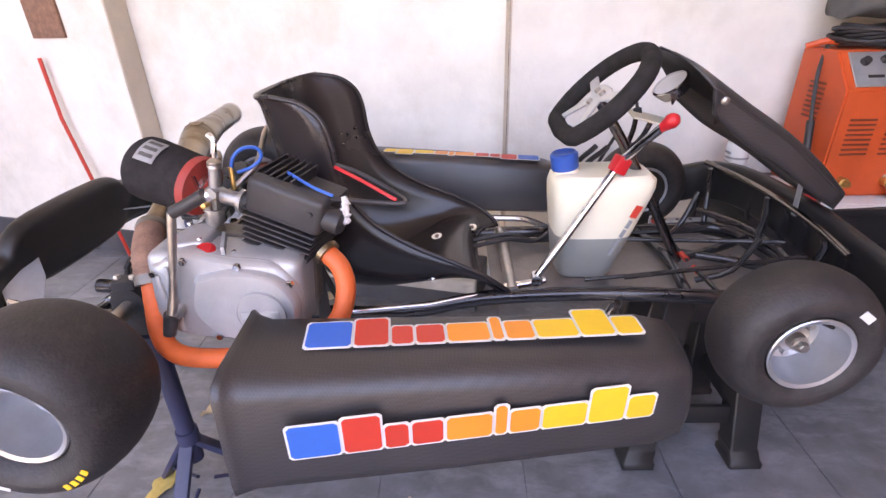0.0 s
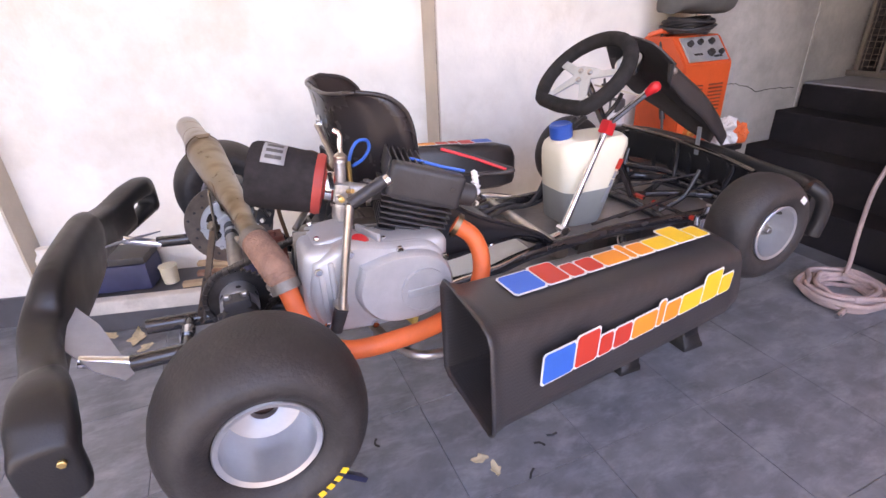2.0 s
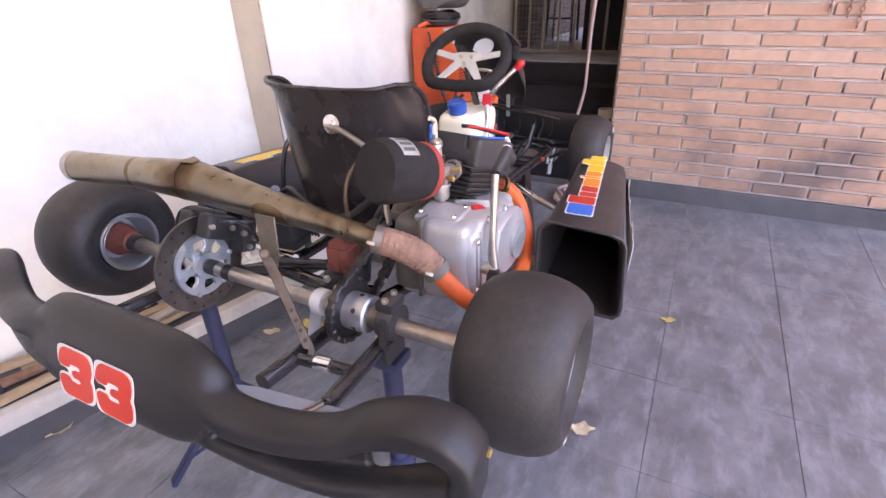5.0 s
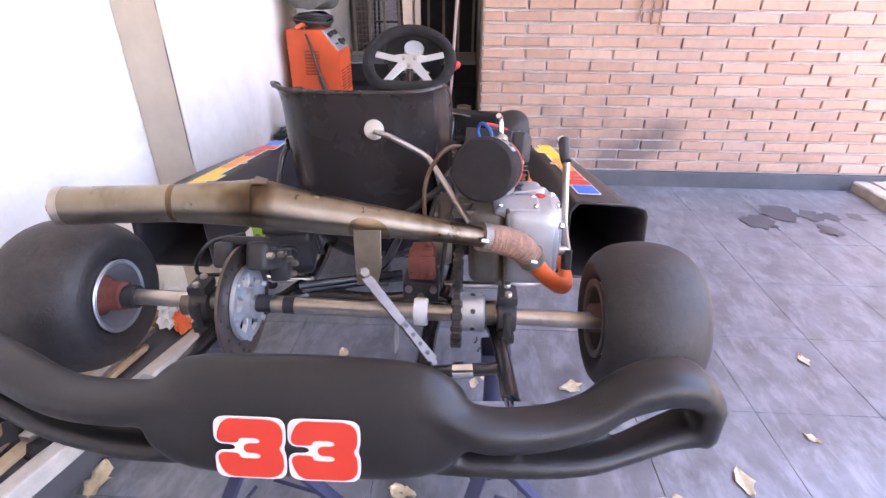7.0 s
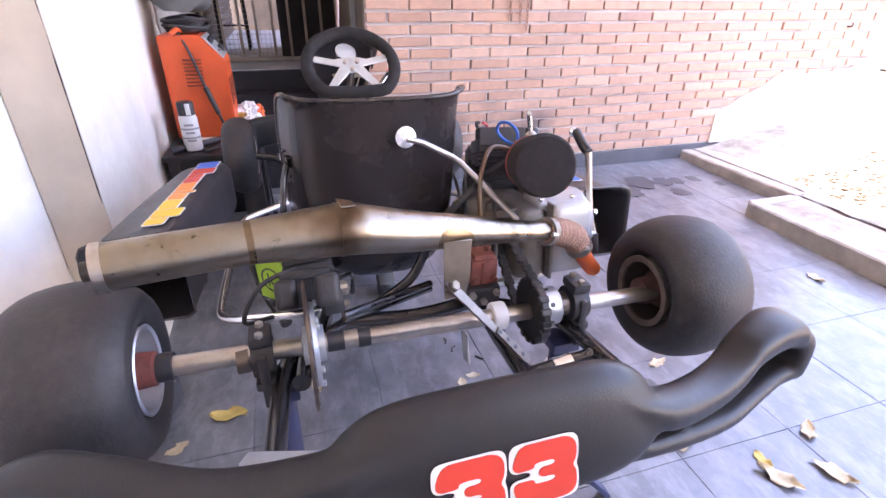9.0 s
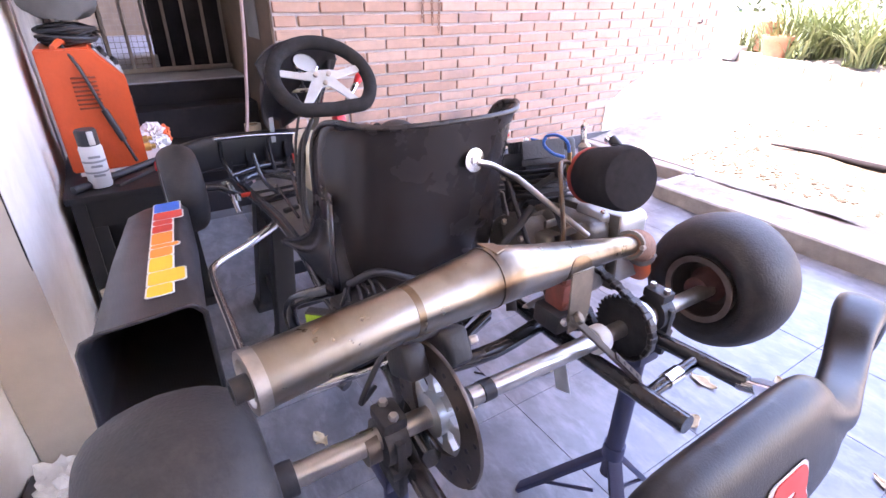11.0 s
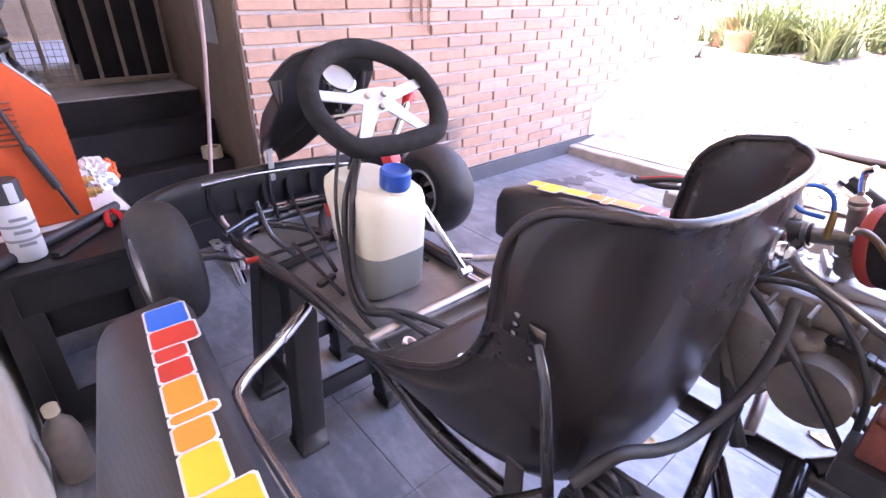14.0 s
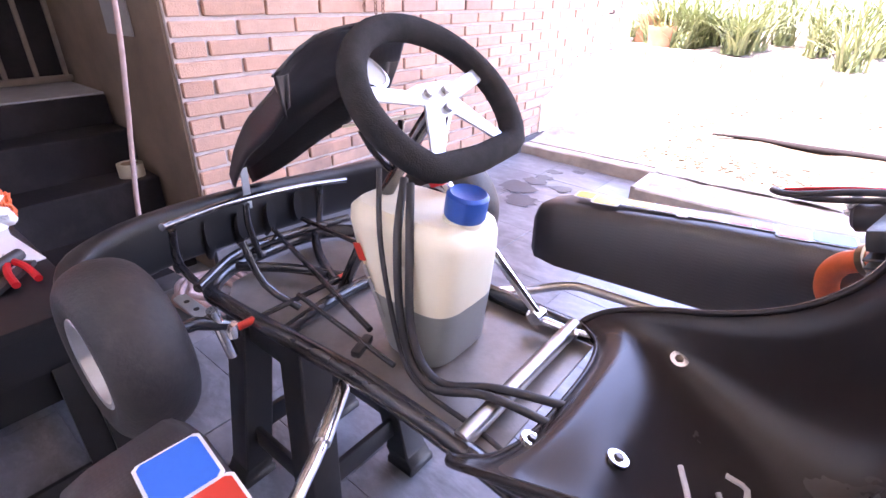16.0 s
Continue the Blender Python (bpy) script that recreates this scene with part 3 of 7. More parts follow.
part("inner_lip", lathe([(0.0525, -0.066), (0.0635, -0.068), (0.0635, -0.0725), (0.0525, -0.0715)], (0, 0, 0), (0, -1, 0), 44, closed=True), M_DUSTRIM, wr, "dusty inner lip of the rim")
part("axle_nut_collar", lathe([(0.0136, -0.010), (0.019, -0.010), (0.020, 0.0), (0.019, 0.010), (0.0136, 0.010)], (0, 0.372, AX + 0.009), (0, 1, 0), 22), M_MATTE, kart, "black collar on the axle")
part("rear_axle", tube([(0, -0.40, AX - 0.01), (0, 0.40, AX + 0.01)], 0.0135, 18, 1), M_STEEL, kart, "worn bright steel rear axle")


def rail(name, pts, r=0.014, m=None, smooth=5, label=""):
    return part(name, tube(pts, r, 12, smooth), m or M_FRAME, kart, label)


# chassis
for s in (-1, 1):
    rear = [(-0.157, -0.113, 0.515), (0.05, -0.120, 0.500)] if s < 0 else [(-0.02, 0.205, 0.515), (0.06, 0.195, 0.505), (0.14, 0.165, 0.490)]
    rail("frame_rail", rear + [ (0.25, s * 0.150, 0.475), (0.45, s * 0.158, 0.475), (0.60, s * 0.148, 0.495), (0.80, s * 0.143, 0.50), (0.95, s * 0.150, 0.498), (1.06, s * 0.157, 0.495), (1.11, s * 0.160, 0.495)])
    rail("rear_outrigger", [(-0.163, s * 0.240, 0.530), (0.0, s * 0.228, 0.520), (0.06, s * 0.20, 0.510), (0.12, s * 0.125, 0.503)], 0.013)
    rail("brace_tube", [(1.215, s * 0.09, 0.500), (1.12, s * 0.03, 0.505), (1.03, s * -0.01, 0.505)], 0.009)
rail("rear_crossbar", [(-0.09, -0.232, 0.524), (-0.09, -0.113, 0.510)], 0.010)
part("tube_clamp", tube([(-0.09, -0.19, 0.5195), (-0.09, -0.16, 0.5160)], 0.0125, 14, 1), M_CHROME, kart, "bright tube clamp")
rail("mid_crossbar", [(0.13, -0.118, 0.502), (0.12, 0.0, 0.497), (0.13, 0.118, 0.502)])
rail("seat_crossbar", [(0.655, -0.142, 0.505), (0.655, 0.142, 0.505)], 0.012, M_STEEL)
rail("front_loop", [(1.11, -0.160, 0.495), (1.17, -0.158, 0.496), (1.215, -0.10, 0.498), (1.228, 0.0, 0.498), (1.215, 0.10, 0.498), (1.17, 0.158, 0.496), (1.11, 0.160, 0.495)])
rail("front_crossbar", [(0.98, -0.15, 0.497), (1.00, 0.0, 0.497), (0.98, 0.15, 0.497)], 0.011)
part("floor_tray", prism([(0.62, -0.138), (0.80, -0.142), (0.95, -0.150), (1.06, -0.155), (1.13, -0.155), (1.19, -0.11), (1.21, 0.0), (1.19, 0.11), (1.13, 0.155), (1.06, 0.155), (0.95, 0.150), (0.80, 0.142), (0.62, 0.138)], 0.003, Matrix.Translation((0, 0, 0.484)), 0.001), M_TRAY, kart, "scuffed bare metal floor tray")

# axle bearings
for y in (-0.242, 0.250):
    part("bearing_plate", box(-0.004, y, AX - 0.026, 0.058, 0.014, 0.090, 0.010), M_MATTE, kart, "black bearing hanger plate")
    part("bearing_block", join(lathe([(0.014, -0.014), (0.029, -0.014), (0.031, 0.0), (0.029, 0.014), (0.014, 0.014)], (0, y, AX), (0, 1, 0), 26), box(0.0, y, AX + 0.034, 0.040, 0.030, 0.016, 0.004), box(0.0, y, AX - 0.030, 0.066, 0.026, 0.014, 0.004)), M_MATTE, kart, "black clamped axle bearing")
    for x in (-0.013, 0.013):
        part("bearing_bolt", bolt((x, y, AX + 0.041), (0, 0, 1), 0.006, 0.007), M_STEEL, kart)
    part("lock_ring", lathe([(0.0136, -0.008), (0.020, -0.008), (0.020, 0.008), (0.0136, 0.008)], (0, y + 0.026, AX), (0, 1, 0), 22), M_DISC, kart, "dark lock ring on the axle")


def brake_disc(y):
    d = sub("brake_disc", kart, (0, y, AX + 0.005))
    part("disc", lathe([(0.056, -0.0025), (0.094, -0.0025), (0.0945, 0), (0.094, 0.0025), (0.056, 0.0025)], (0, 0, 0), (0, 1, 0), 64, closed=True), M_DISC, d, "dark drilled steel brake disc")
    hub = [lathe([(0.050, -0.010), (0.060, -0.010), (0.0615, -0.004), (0.060, -0.0026), (0.050, -0.0026)], (0, 0, 0), (0, 1, 0), 48, closed=True), lathe([(0.0136, -0.02), (0.026, -0.02), (0.028, 0.01), (0.0136, 0.012)], (0, 0, 0), (0, 1, 0), 24, closed=True)]
    for k in range(6):
        a = k * math.pi / 3
        m = Matrix.Rotation(a, 4, "Y")
        s = prism([(0.018, -0.012), (0.036, -0.0075), (0.055, -0.017), (0.055, 0.017), (0.036, 0.0075), (0.018, 0.012)], 0.009, m @ frame_of((0, -0.006, 0), (1, 0, 0), (0, 0, 1)), 0.001)
        hub.append(s)
        hub.append(bolt(m @ V(0.058, -0.01, 0), (0, -1, 0), 0.005, 0.005))
    part("carrier", join(*hub), M_GALV, d, "bright aluminium disc carrier")
    for k in range(24):
        a = k * math.pi / 12
        rr = 0.068 + 0.009 * (k % 3)
        part("drill_hole", lathe([(0, -0.0032), (0.0032, -0.0032), (0.0032, 0.0032), (0, 0.0032)], (rr * math.cos(a), 0, rr * math.sin(a)), (0, 1, 0), 8), M_MATTE, d)


brake_disc(0.185)
part("brake_caliper", join(box(0.030, 0.152, 0.636, 0.066, 0.034, 0.046, 0.009, (0, 28, 0), 3), box(0.030, 0.208, 0.636, 0.060, 0.030, 0.042, 0.009, (0, 28, 0), 3), box(0.040, 0.180, 0.658, 0.030, 0.070, 0.014, 0.005, (0, 28, 0)), box(0.078, 0.146, 0.596, 0.040, 0.032, 0.060, 0.007, (0, 20, 8))), M_MATTE, kart, "black brake caliper over the disc")
for x, y, z in ((0.006, 0.134, 0.650), (0.046, 0.134, 0.630), (0.064, 0.128, 0.612), (0.070, 0.128, 0.580), (0.085, 0.128, 0.592)):
    part("caliper_bolt", bolt((x, y, z), (-0.3, -1, 0.2), 0.0055, 0.010), M_STEEL, kart)
part("brake_rod", tube([(0.020, 0.136, 0.655), (0.062, 0.112, 0.634), (0.082, 0.112, 0.590)], 0.0032, 8, 3), M_FRAME, kart, "bent black brake linkage rod")
for q in range(2):
    rail("brake_line", [(0.100 + 0.012 * q, 0.128, 0.536 - 0.017 * q), (0.195, -0.048, 0.512 - 0.010 * q)], 0.0075, M_FRAME, 1, "straight black tube under the axle")


def sprocket(y):
    bm = bmesh.new()
    pts = []
    n = 34
    for k in range(n * 2):
        r = 0.053 if k % 2 else 0.047
        a = math.pi * k / n
        pts.append((r * math.cos(a), r * math.sin(a)))
    s = part("sprocket", prism(pts, 0.006, frame_of((0, y, AX), (1, 0, 0), (0, 0, -1))), M_CHAIN, kart, "worn rear chain sprocket", 20)
    part("sprocket_carrier", lathe([(0.0136, -0.044), (0.028, -0.044), (0.031, -0.041), (0.031, -0.0015), (0.0136, -0.0015)], (0, y, AX), (0, 1, 0), 30), M_RIM, kart, "turned aluminium sprocket carrier")
    for k in range(6):
        a = 1.05 * k + 0.4
        part("carrier_screw", lathe([(0, 0), (0.0042, 0), (0.0042, 0.0012), (0, 0.0012)], (0.0305 * math.cos(a), y - 0.025, AX + 0.0305 * math.sin(a)), (math.cos(a), 0, math.sin(a)), 10), M_MATTE, kart, "dark screw hole in the carrier")
    # chain: loop from rear sprocket to the small one
    a0, b0, R1, R2 = V(0, y, AX), V(0.145, y, 0.632), 0.053, 0.022
    d = (b0 - a0).normalized()
    up = V(-d.z, 0, d.x)
    path = []
    for k in range(19):
        t = math.pi / 2 + math.pi * k / 18
        path.append(a0 + R1 * (math.cos(t) * d + math.sin(t) * up))
    low = [path[-1].lerp(b0 - R2 * up, f) for f in (0.25, 0.5, 0.75)]
    path += low
    for k in range(8):
        t = -math.pi / 2 + math.pi * k / 7
        path.append(b0 + R2 * (math.cos(t) * d + math.sin(t) * up))
    path += [path[-1].lerp(path[0], f) for f in (0.25, 0.5, 0.75)]
    seg = path + [path[0]]
    lens = [(b - a).length for a, b in zip(seg, seg[1:])]
    tot, links, step = sum(lens), [], 0.0095
    cnt = int(tot / step)
    cum = np.r_[0, np.cumsum(lens)]
    P = np.array([tuple(p) for p in seg])
    at = lambda q: V(*[float(np.interp(q % tot, cum, P[:, i])) for i in range(3)])
    for k in range(cnt):
        p, q = at(k * tot / cnt), at((k + 1) * tot / cnt)
        w = 0.0088 if k % 2 else 0.0064
        mid, dd = (p + q) / 2, (q - p).normalized()
        b = box(0, 0, 0, 0.0120, w * 2, 0.009, 0.002, seg=1)
        b.transform(frame_of(mid, dd, (0, 1, 0)))
        links.append(b)
    part("chain", join(*links), M_CHAIN, kart, "oily roller drive chain", 30)


sprocket(-0.163)
part("axle_collar", lathe([(0.0136, -0.011), (0.021, -0.011), (0.0225, -0.008), (0.0225, 0.008), (0.021, 0.011), (0.0136, 0.011)], (0, -0.105, AX - 0.002), (0, 1, 0), 26), M_WHITE, kart, "white plastic axle collar")
for y, h in ((0.109, 0.009), (0.150, 0.012)):
    part("axle_tape", tube([(0, y - h, AX + 0.025 * (y - h)), (0, y + h, AX + 0.025 * (y + h))], 0.0147, 18, 1), M_RUBBER, kart, "black tape band on the axle")

# ---- exhaust ----
ex = sub("exhaust", kart)
part("silencer", tube([(-0.047, 0.388, 0.750), (-0.030, 0.26, 0.750), (-0.0275, 0.236, 0.750)], 0.0265, 36, 1), M_PIPE, ex, "brushed heat-stained silencer tube")
part("diffuser", tube([(-0.0275, 0.238, 0.750), (-0.012, 0.130, 0.746)], [0.0267, 0.0342], 36, 1), M_PIPE, ex, "burnt gold widening section")
part("weld_band", tube([(-0.028, 0.241, 0.750), (-0.027, 0.233, 0.750)], 0.0270, 36, 1), M_BURNT, ex, "thin weld seam")
part("weld_band", tube([(-0.0123, 0.133, 0.746), (-0.0117, 0.127, 0.746)], 0.0352, 36, 1), M_PIPE, ex, "thin weld seam")
part("weld_lip", prism([(-0.016, -0.010), (0.016, -0.010), (0.009, 0.010), (-0.009, 0.010)], 0.002, frame_of((-0.008, 0.119, 0.7790), (1, 0.12, 0), (0, -1, -0.16)), 0.0008), M_BURNT, ex, "flat welded lip on the cone", 20)
part("cone", tube([(-0.012, 0.131, 0.746), (-0.009, 0.112, 0.743), (0.006, 0.03, 0.722), (0.022, -0.06, 0.704), (0.034, -0.14, 0.687), (0.043, -0.205, 0.674)], [0.0335, 0.034, 0.029, 0.0225, 0.0175, 0.0155], 32, 4), M_PIPE, ex, "tapered expansion cone with gold heat tint")
part("silencer_cap", lathe([(0.0, 0.0), (0.018, 0.0), (0.021, 0.003), (0.0275, 0.003), (0.0275, -0.008), (0.0, -0.008)], (-0.0472, 0.390, 0.750), (-0.13, 1, 0.0), 28), M_STEEL, ex, "dull brown end cap of the silencer")
part("outlet", lathe([(0.007, 0.0), (0.011, 0.0), (0.011, 0.014), (0.007, 0.014)], (-0.048, 0.391, 0.748), (-0.13, 1, 0), 16, closed=True), M_MATTE, ex)
part("wrapped_section", tube([(0.041, -0.195, 0.676), (0.052, -0.228, 0.666), (0.064, -0.262, 0.648), (0.073, -0.284, 0.624)], [0.018] + [v for q in range(11) for v in (0.0205 + 0.0022 * math.sin(0.3 * q), 0.0230 + 0.0014 * math.sin(0.3 * q))] + [0.0205], 22, 12), M_WRAP, ex, "rust-brown wrapped exhaust joint")
for p, q in (((0.0412, -0.1955, 0.6765), (0.046, -0.207, 0.6725)), ((0.0715, -0.281, 0.630), (0.0745, -0.288, 0.617))):
    part("clamp", tube([p, q], 0.0232, 24, 1), M_CASE, ex, "dull steel hose clamp")
    part("clamp_screw", bolt(V(*p).lerp(V(*q), 0.5) + V(-0.024, 0.004, 0.006), (0.2, -1, -0.3), 0.004, 0.012), M_STEEL, ex)
part("header", tube([(0.073, -0.284, 0.624), (0.082, -0.306, 0.592), (0.095, -0.332, 0.562), (0.118, -0.354, 0.542), (0.160, -0.365, 0.534), (0.25, -0.366, 0.536), (0.322, -0.354, 0.545), (0.370, -0.337, 0.575), (0.385, -0.318, 0.615), (0.377, -0.300, 0.648), (0.352, -0.284, 0.668)], 0.0148, 18, 5), M_ORANGE, ex, "orange painted exhaust header pipe")
part("header_flange", lathe([(0.012, -0.004), (0.021, -0.004), (0.021, 0.004), (0.012, 0.004)], (0.356, -0.287, 0.666), (0.85, -0.5, -0.6), 20), M_BURNT, ex, "rusty header flange")
part("hanger_plate", prism([(-0.0205, 0.034), (0.0205, 0.034), (0.0190, -0.028), (0.0120, -0.054), (-0.0190, -0.057), (-0.0205, -0.030)], 0.003, frame_of((-0.016, -0.029, 0.675), (0, -1, 0), (0.06, 0, 1)), 0.0008), M_TANSTEEL, ex, "tarnished steel hanger plate welded under the cone")
saddle = bmesh.new()
grid = []
for i in range(13):
    u = -1 + i / 6
    c = V(0.0165, -0.031, 0.7105) + V(0.0050, -0.029, -0.0060) * u
    r = 0.0262 - 0.0017 * u
    top = radians(-8 + 42 * math.sqrt(max(0.0, 1 - u * u)))
    grid.append([saddle.verts.new(c + V(-math.cos(a), 0, math.sin(a)) * r) for a in np.linspace(radians(-100), top, 9)])
for a, b in zip(grid, grid[1:]):
    for k in range(8):
        saddle.faces.new((a[k], b[k], b[k + 1], a[k + 1]))
bmesh.ops.recalc_face_normals(saddle, faces=saddle.faces[:])
bmesh.ops.solidify(saddle, geom=saddle.faces[:], thickness=0.0012)
part("saddle", saddle, M_BURNT, ex, "dark burnt saddle patch round the cone", 50)
stay_a, stay_b = V(-0.021, -0.020, 0.639), V(-0.070, -0.131, 0.511)
stay_d = (stay_b - stay_a).normalized()
SY = frame_of(stay_a, stay_d, V(0.75, -0.6, 0.3))
stay_l = (stay_b - stay_a).length
part("hanger_stay", prism([(-0.012, -0.006), (-0.006, -0.009), (stay_l, -0.006), (stay_l + 0.005, 0.0), (stay_l, 0.006), (-0.006, 0.009), (-0.012, 0.006)], 0.004, SY, 0.001), M_DISC, ex, "flat tarnished steel stay of the exhaust", 20)
part("stay_plate", prism([(stay_l * 0.55, -0.006), (stay_l * 0.95, -0.008), (stay_l * 0.97, 0.008), (stay_l * 0.55, 0.006)], 0.003, SY @ Matrix.Translation((0, 0, 0.004)), 0.0006), M_DISC, ex, "perforated plate on the stay", 20)
part("stay_bolt", join(bolt(SY @ V(0.0, 0, 0.002), SY.to_3x3() @ V(0, 0, 1), 0.009, 0.008), bolt(SY @ V(0.0, 0, -0.002), SY.to_3x3() @ V(0, 0, -1), 0.009, 0.008)), M_TANSTEEL, ex)
for q in range(4):
    part("plate_hole", lathe([(0, -0.0022), (0.0035, -0.0022), (0.0035, 0.0022), (0, 0.0022)], SY @ V(stay_l * (0.58 + 0.1 * q), 0, 0.004), SY.to_3x3() @ V(0, 0, 1), 8), M_MATTE, ex)

# ---- engine ----
en = sub("engine", kart)
CY = -0.352


def plate_round(pts, y0, y1, m):
    """A cover: rounded outline in x, z between two y."""
    line = spline([(x, 0, z) for x, z in pts] + [(pts[0][0], 0, pts[0][1])], 5)[:-1]
    c = sum(line, Vector()) / len(line)
    rings = []
    for y, f in ((y0, 1.0), (y1 + 0.012 * (1 if y0 > y1 else -1), 1.0), (y1 + 0.004 * (1 if y0 > y1 else -1), 0.975), (y1, 0.92)):
        rings.append([V(c.x + (p.x - c.x) * f, y, c.z + (p.z - c.z) * f) for p in line])
    return from_grid(rings)


part("crankcase", box(0.208, -0.285, 0.613, 0.226, 0.084, 0.134, 0.020, (0, 5, 0), 4), M_ALU, en, "cast aluminium crankcase")
part("gearbox_half", box(0.212, -0.213, 0.606, 0.214, 0.064, 0.138, 0.024, (0, 5, 0), 4), M_CASE, en, "oily brown inner half of the crankcase")
part("case_joint", box(0.208, -0.2445, 0.612, 0.230, 0.006, 0.140, 0.002, (0, 5, 0)), M_CASE, en, "joint between the crankcase halves")
part("clutch_cover", plate_round([(0.112, 0.672), (0.165, 0.690), (0.225, 0.678), (0.295, 0.666), (0.323, 0.618), (0.308, 0.568), (0.25, 0.546), (0.17, 0.546), (0.116, 0.562), (0.102, 0.615)], -0.30, -0.335, M_ALU), M_ALU, en, "silver clutch cover of the engine")
part("side_cover", plate_round([(0.178, 0.657), (0.235, 0.667), (0.295, 0.654), (0.321, 0.612), (0.307, 0.568), (0.255, 0.551), (0.196, 0.562), (0.166, 0.606)], -0.332, CY, M_ALU), M_ALU, en, "rounded silver outer cover")
part("cover_disc", lathe([(0, 0.0), (0.034, 0.0), (0.036, -0.004), (0.036, -0.01), (0, -0.01)], (0.268, CY - 0.005, 0.602), (0, -1, 0), 36), M_ALU, en, "round raised boss on the cover")
part("badge_bar", box(0.268, CY - 0.0055, 0.602, 0.055, 0.003, 0.012, 0.001), M_GALV, en, "raised maker's badge bar")
for x, z in ((0.118, 0.662), (0.165, 0.680), (0.24, 0.670), (0.311, 0.642), (0.312, 0.578), (0.19, 0.553), (0.120, 0.572)):
    part("cover_bolt", bolt((x, -0.335, z), (0, -1, 0), 0.006, 0.007), M_CHROME, en)
outline = [(0.116, 0.668), (0.165, 0.686), (0.225, 0.674), (0.292, 0.663), (0.319, 0.618), (0.305, 0.571), (0.25, 0.550), (0.17, 0.550), (0.119, 0.565), (0.106, 0.615), (0.116, 0.668)]
part("cover_seam", tube([(x, -0.322, z) for x, z in outline], 0.0045, 8, 5), M_ALU, en, "raised joint flange of the clutch cover")
for x, z0, z1 in ((0.121, 0.574, 0.658), (0.136, 0.562, 0.672)):
    part("case_column", box(x, -0.334, (z0 + z1) / 2, 0.008, 0.010, z1 - z0, 0.003), M_ALU, en)
part("upper_housing", box(0.150, -0.262, 0.682, 0.062, 0.080, 0.020, 0.007, (0, -6, 0), 3), M_ALU, en, "silver upper gearbox housing")
part("housing_web", box(0.205, -0.290, 0.686, 0.006, 0.060, 0.014, 0.002, (0, 0, 20)), M_ALU, en)
for x, y in ((0.128, -0.292), (0.172, -0.292), (0.128, -0.232)):
    part("housing_bolt", bolt((x, y, 0.691), (0, 0, 1), 0.0045, 0.005), M_CHROME, en)
part("boss_ring", lathe([(0.0335, 0.0), (0.0365, 0.0), (0.0365, 0.003), (0.0335, 0.003)], (0.268, CY - 0.0035, 0.602), (0, -1, 0), 36, closed=True), M_ALU, en)
part("filler_cap", lathe([(0, 0.0), (0.016, 0.0), (0.016, 0.010), (0.012, 0.014), (0, 0.014)], (0.185, -0.308, 0.676), (0, -0.35, 1), 12), M_RED, en, "red oil filler cap")
part("inner_case", lathe([(0, 0.0), (0.062, 0.0), (0.064, 0.035), (0.060, 0.056), (0.052, 0.062), (0.0, 0.062)], (0.240, -0.182, 0.605), (0, 1, 0), 30), M_CASE, en, "oily cast inner case")
part("inner_rib", box(0.240, -0.116, 0.605, 0.012, 0.006, 0.10, 0.002, (0, 25, 0)), M_CASE, en)
for k in range(6):
    a = k * math.pi / 3 + 0.3
    part("case_bolt", bolt((0.240 + 0.05 * math.cos(a), -0.121, 0.605 + 0.05 * math.sin(a)), (0, 1, 0), 0.006, 0.007), M_STEEL, en)
for k in range(4):
    part("case_rib", box(0.135 + 0.045 * k, -0.185, 0.672 - 0.004 * k, 0.006, 0.07, 0.014, 0.002, (0, 5, 0)), M_CASE, en)

part("clutch_arm", prism([(-0.008, 0), (0.008, 0), (0.005, 0.05), (-0.005, 0.05)], 0.004, frame_of((0.255, -0.125, 0.665), (1, 0, 0), (-0.5, 0.3, 1)), 0.001), M_STEEL, en, "", 20)
for q, pts in enumerate([[(0.33, -0.16, 0.50), (0.28, -0.135, 0.60), (0.25, -0.16, 0.69), (0.225, -0.205, 0.735)], [(0.08, -0.11, 0.53), (0.15, -0.105, 0.62), (0.23, -0.125, 0.69), (0.30, -0.16, 0.715)], [(0.31, -0.175, 0.70), (0.26, -0.145, 0.64), (0.22, -0.115, 0.55), (0.19, -0.10, 0.50)], [(0.30, -0.15, 0.66), (0.235, -0.14, 0.705), (0.17, -0.155, 0.70), (0.11, -0.14, 0.63), (0.10, -0.13, 0.55)]]):
    part("engine_hose", tube(pts, (0.006, 0.0045, 0.010, 0.004)[q], 10, 6), M_RUBBER, en, "black hose beside the engine")
part("top_plate", box(0.195, -0.285, 0.6775, 0.075, 0.055, 0.006, 0.003, (0, 5, 0)), M_ALU, en, "pale flat cover plate")
for dx, dy in ((-0.03, -0.02), (0.03, -0.02), (0.03, 0.02), (-0.03, 0.02)):
    part("plate_bolt", bolt((0.195 + dx, -0.285 + dy, 0.680 - 0.087 * dx), (0, 0, 1), 0.004, 0.004), M_CHROME, en)
cyl_m = pose(0.284, -0.228, 0.664, 0, 0, -12) @ pose(0, 0, 0, 0, 18, 0)
for k in range(7):
    b = box(0.002, 0, 0.004 + k * 0.0092, 0.106 + 0.002 * k, 0.118, 0.0030, 0.001, seg=1)
    b.transform(cyl_m)
    part("cooling_fin", b, M_MATTE, en)
b = join(box(0, 0, 0.035, 0.08, 0.09, 0.09, 0.008), box(0.004, 0.004, 0.080, 0.112, 0.108, 0.026, 0.006))
b.transform(cyl_m)
part("cylinder", b, M_MATTE, en, "matte black cylinder and head")
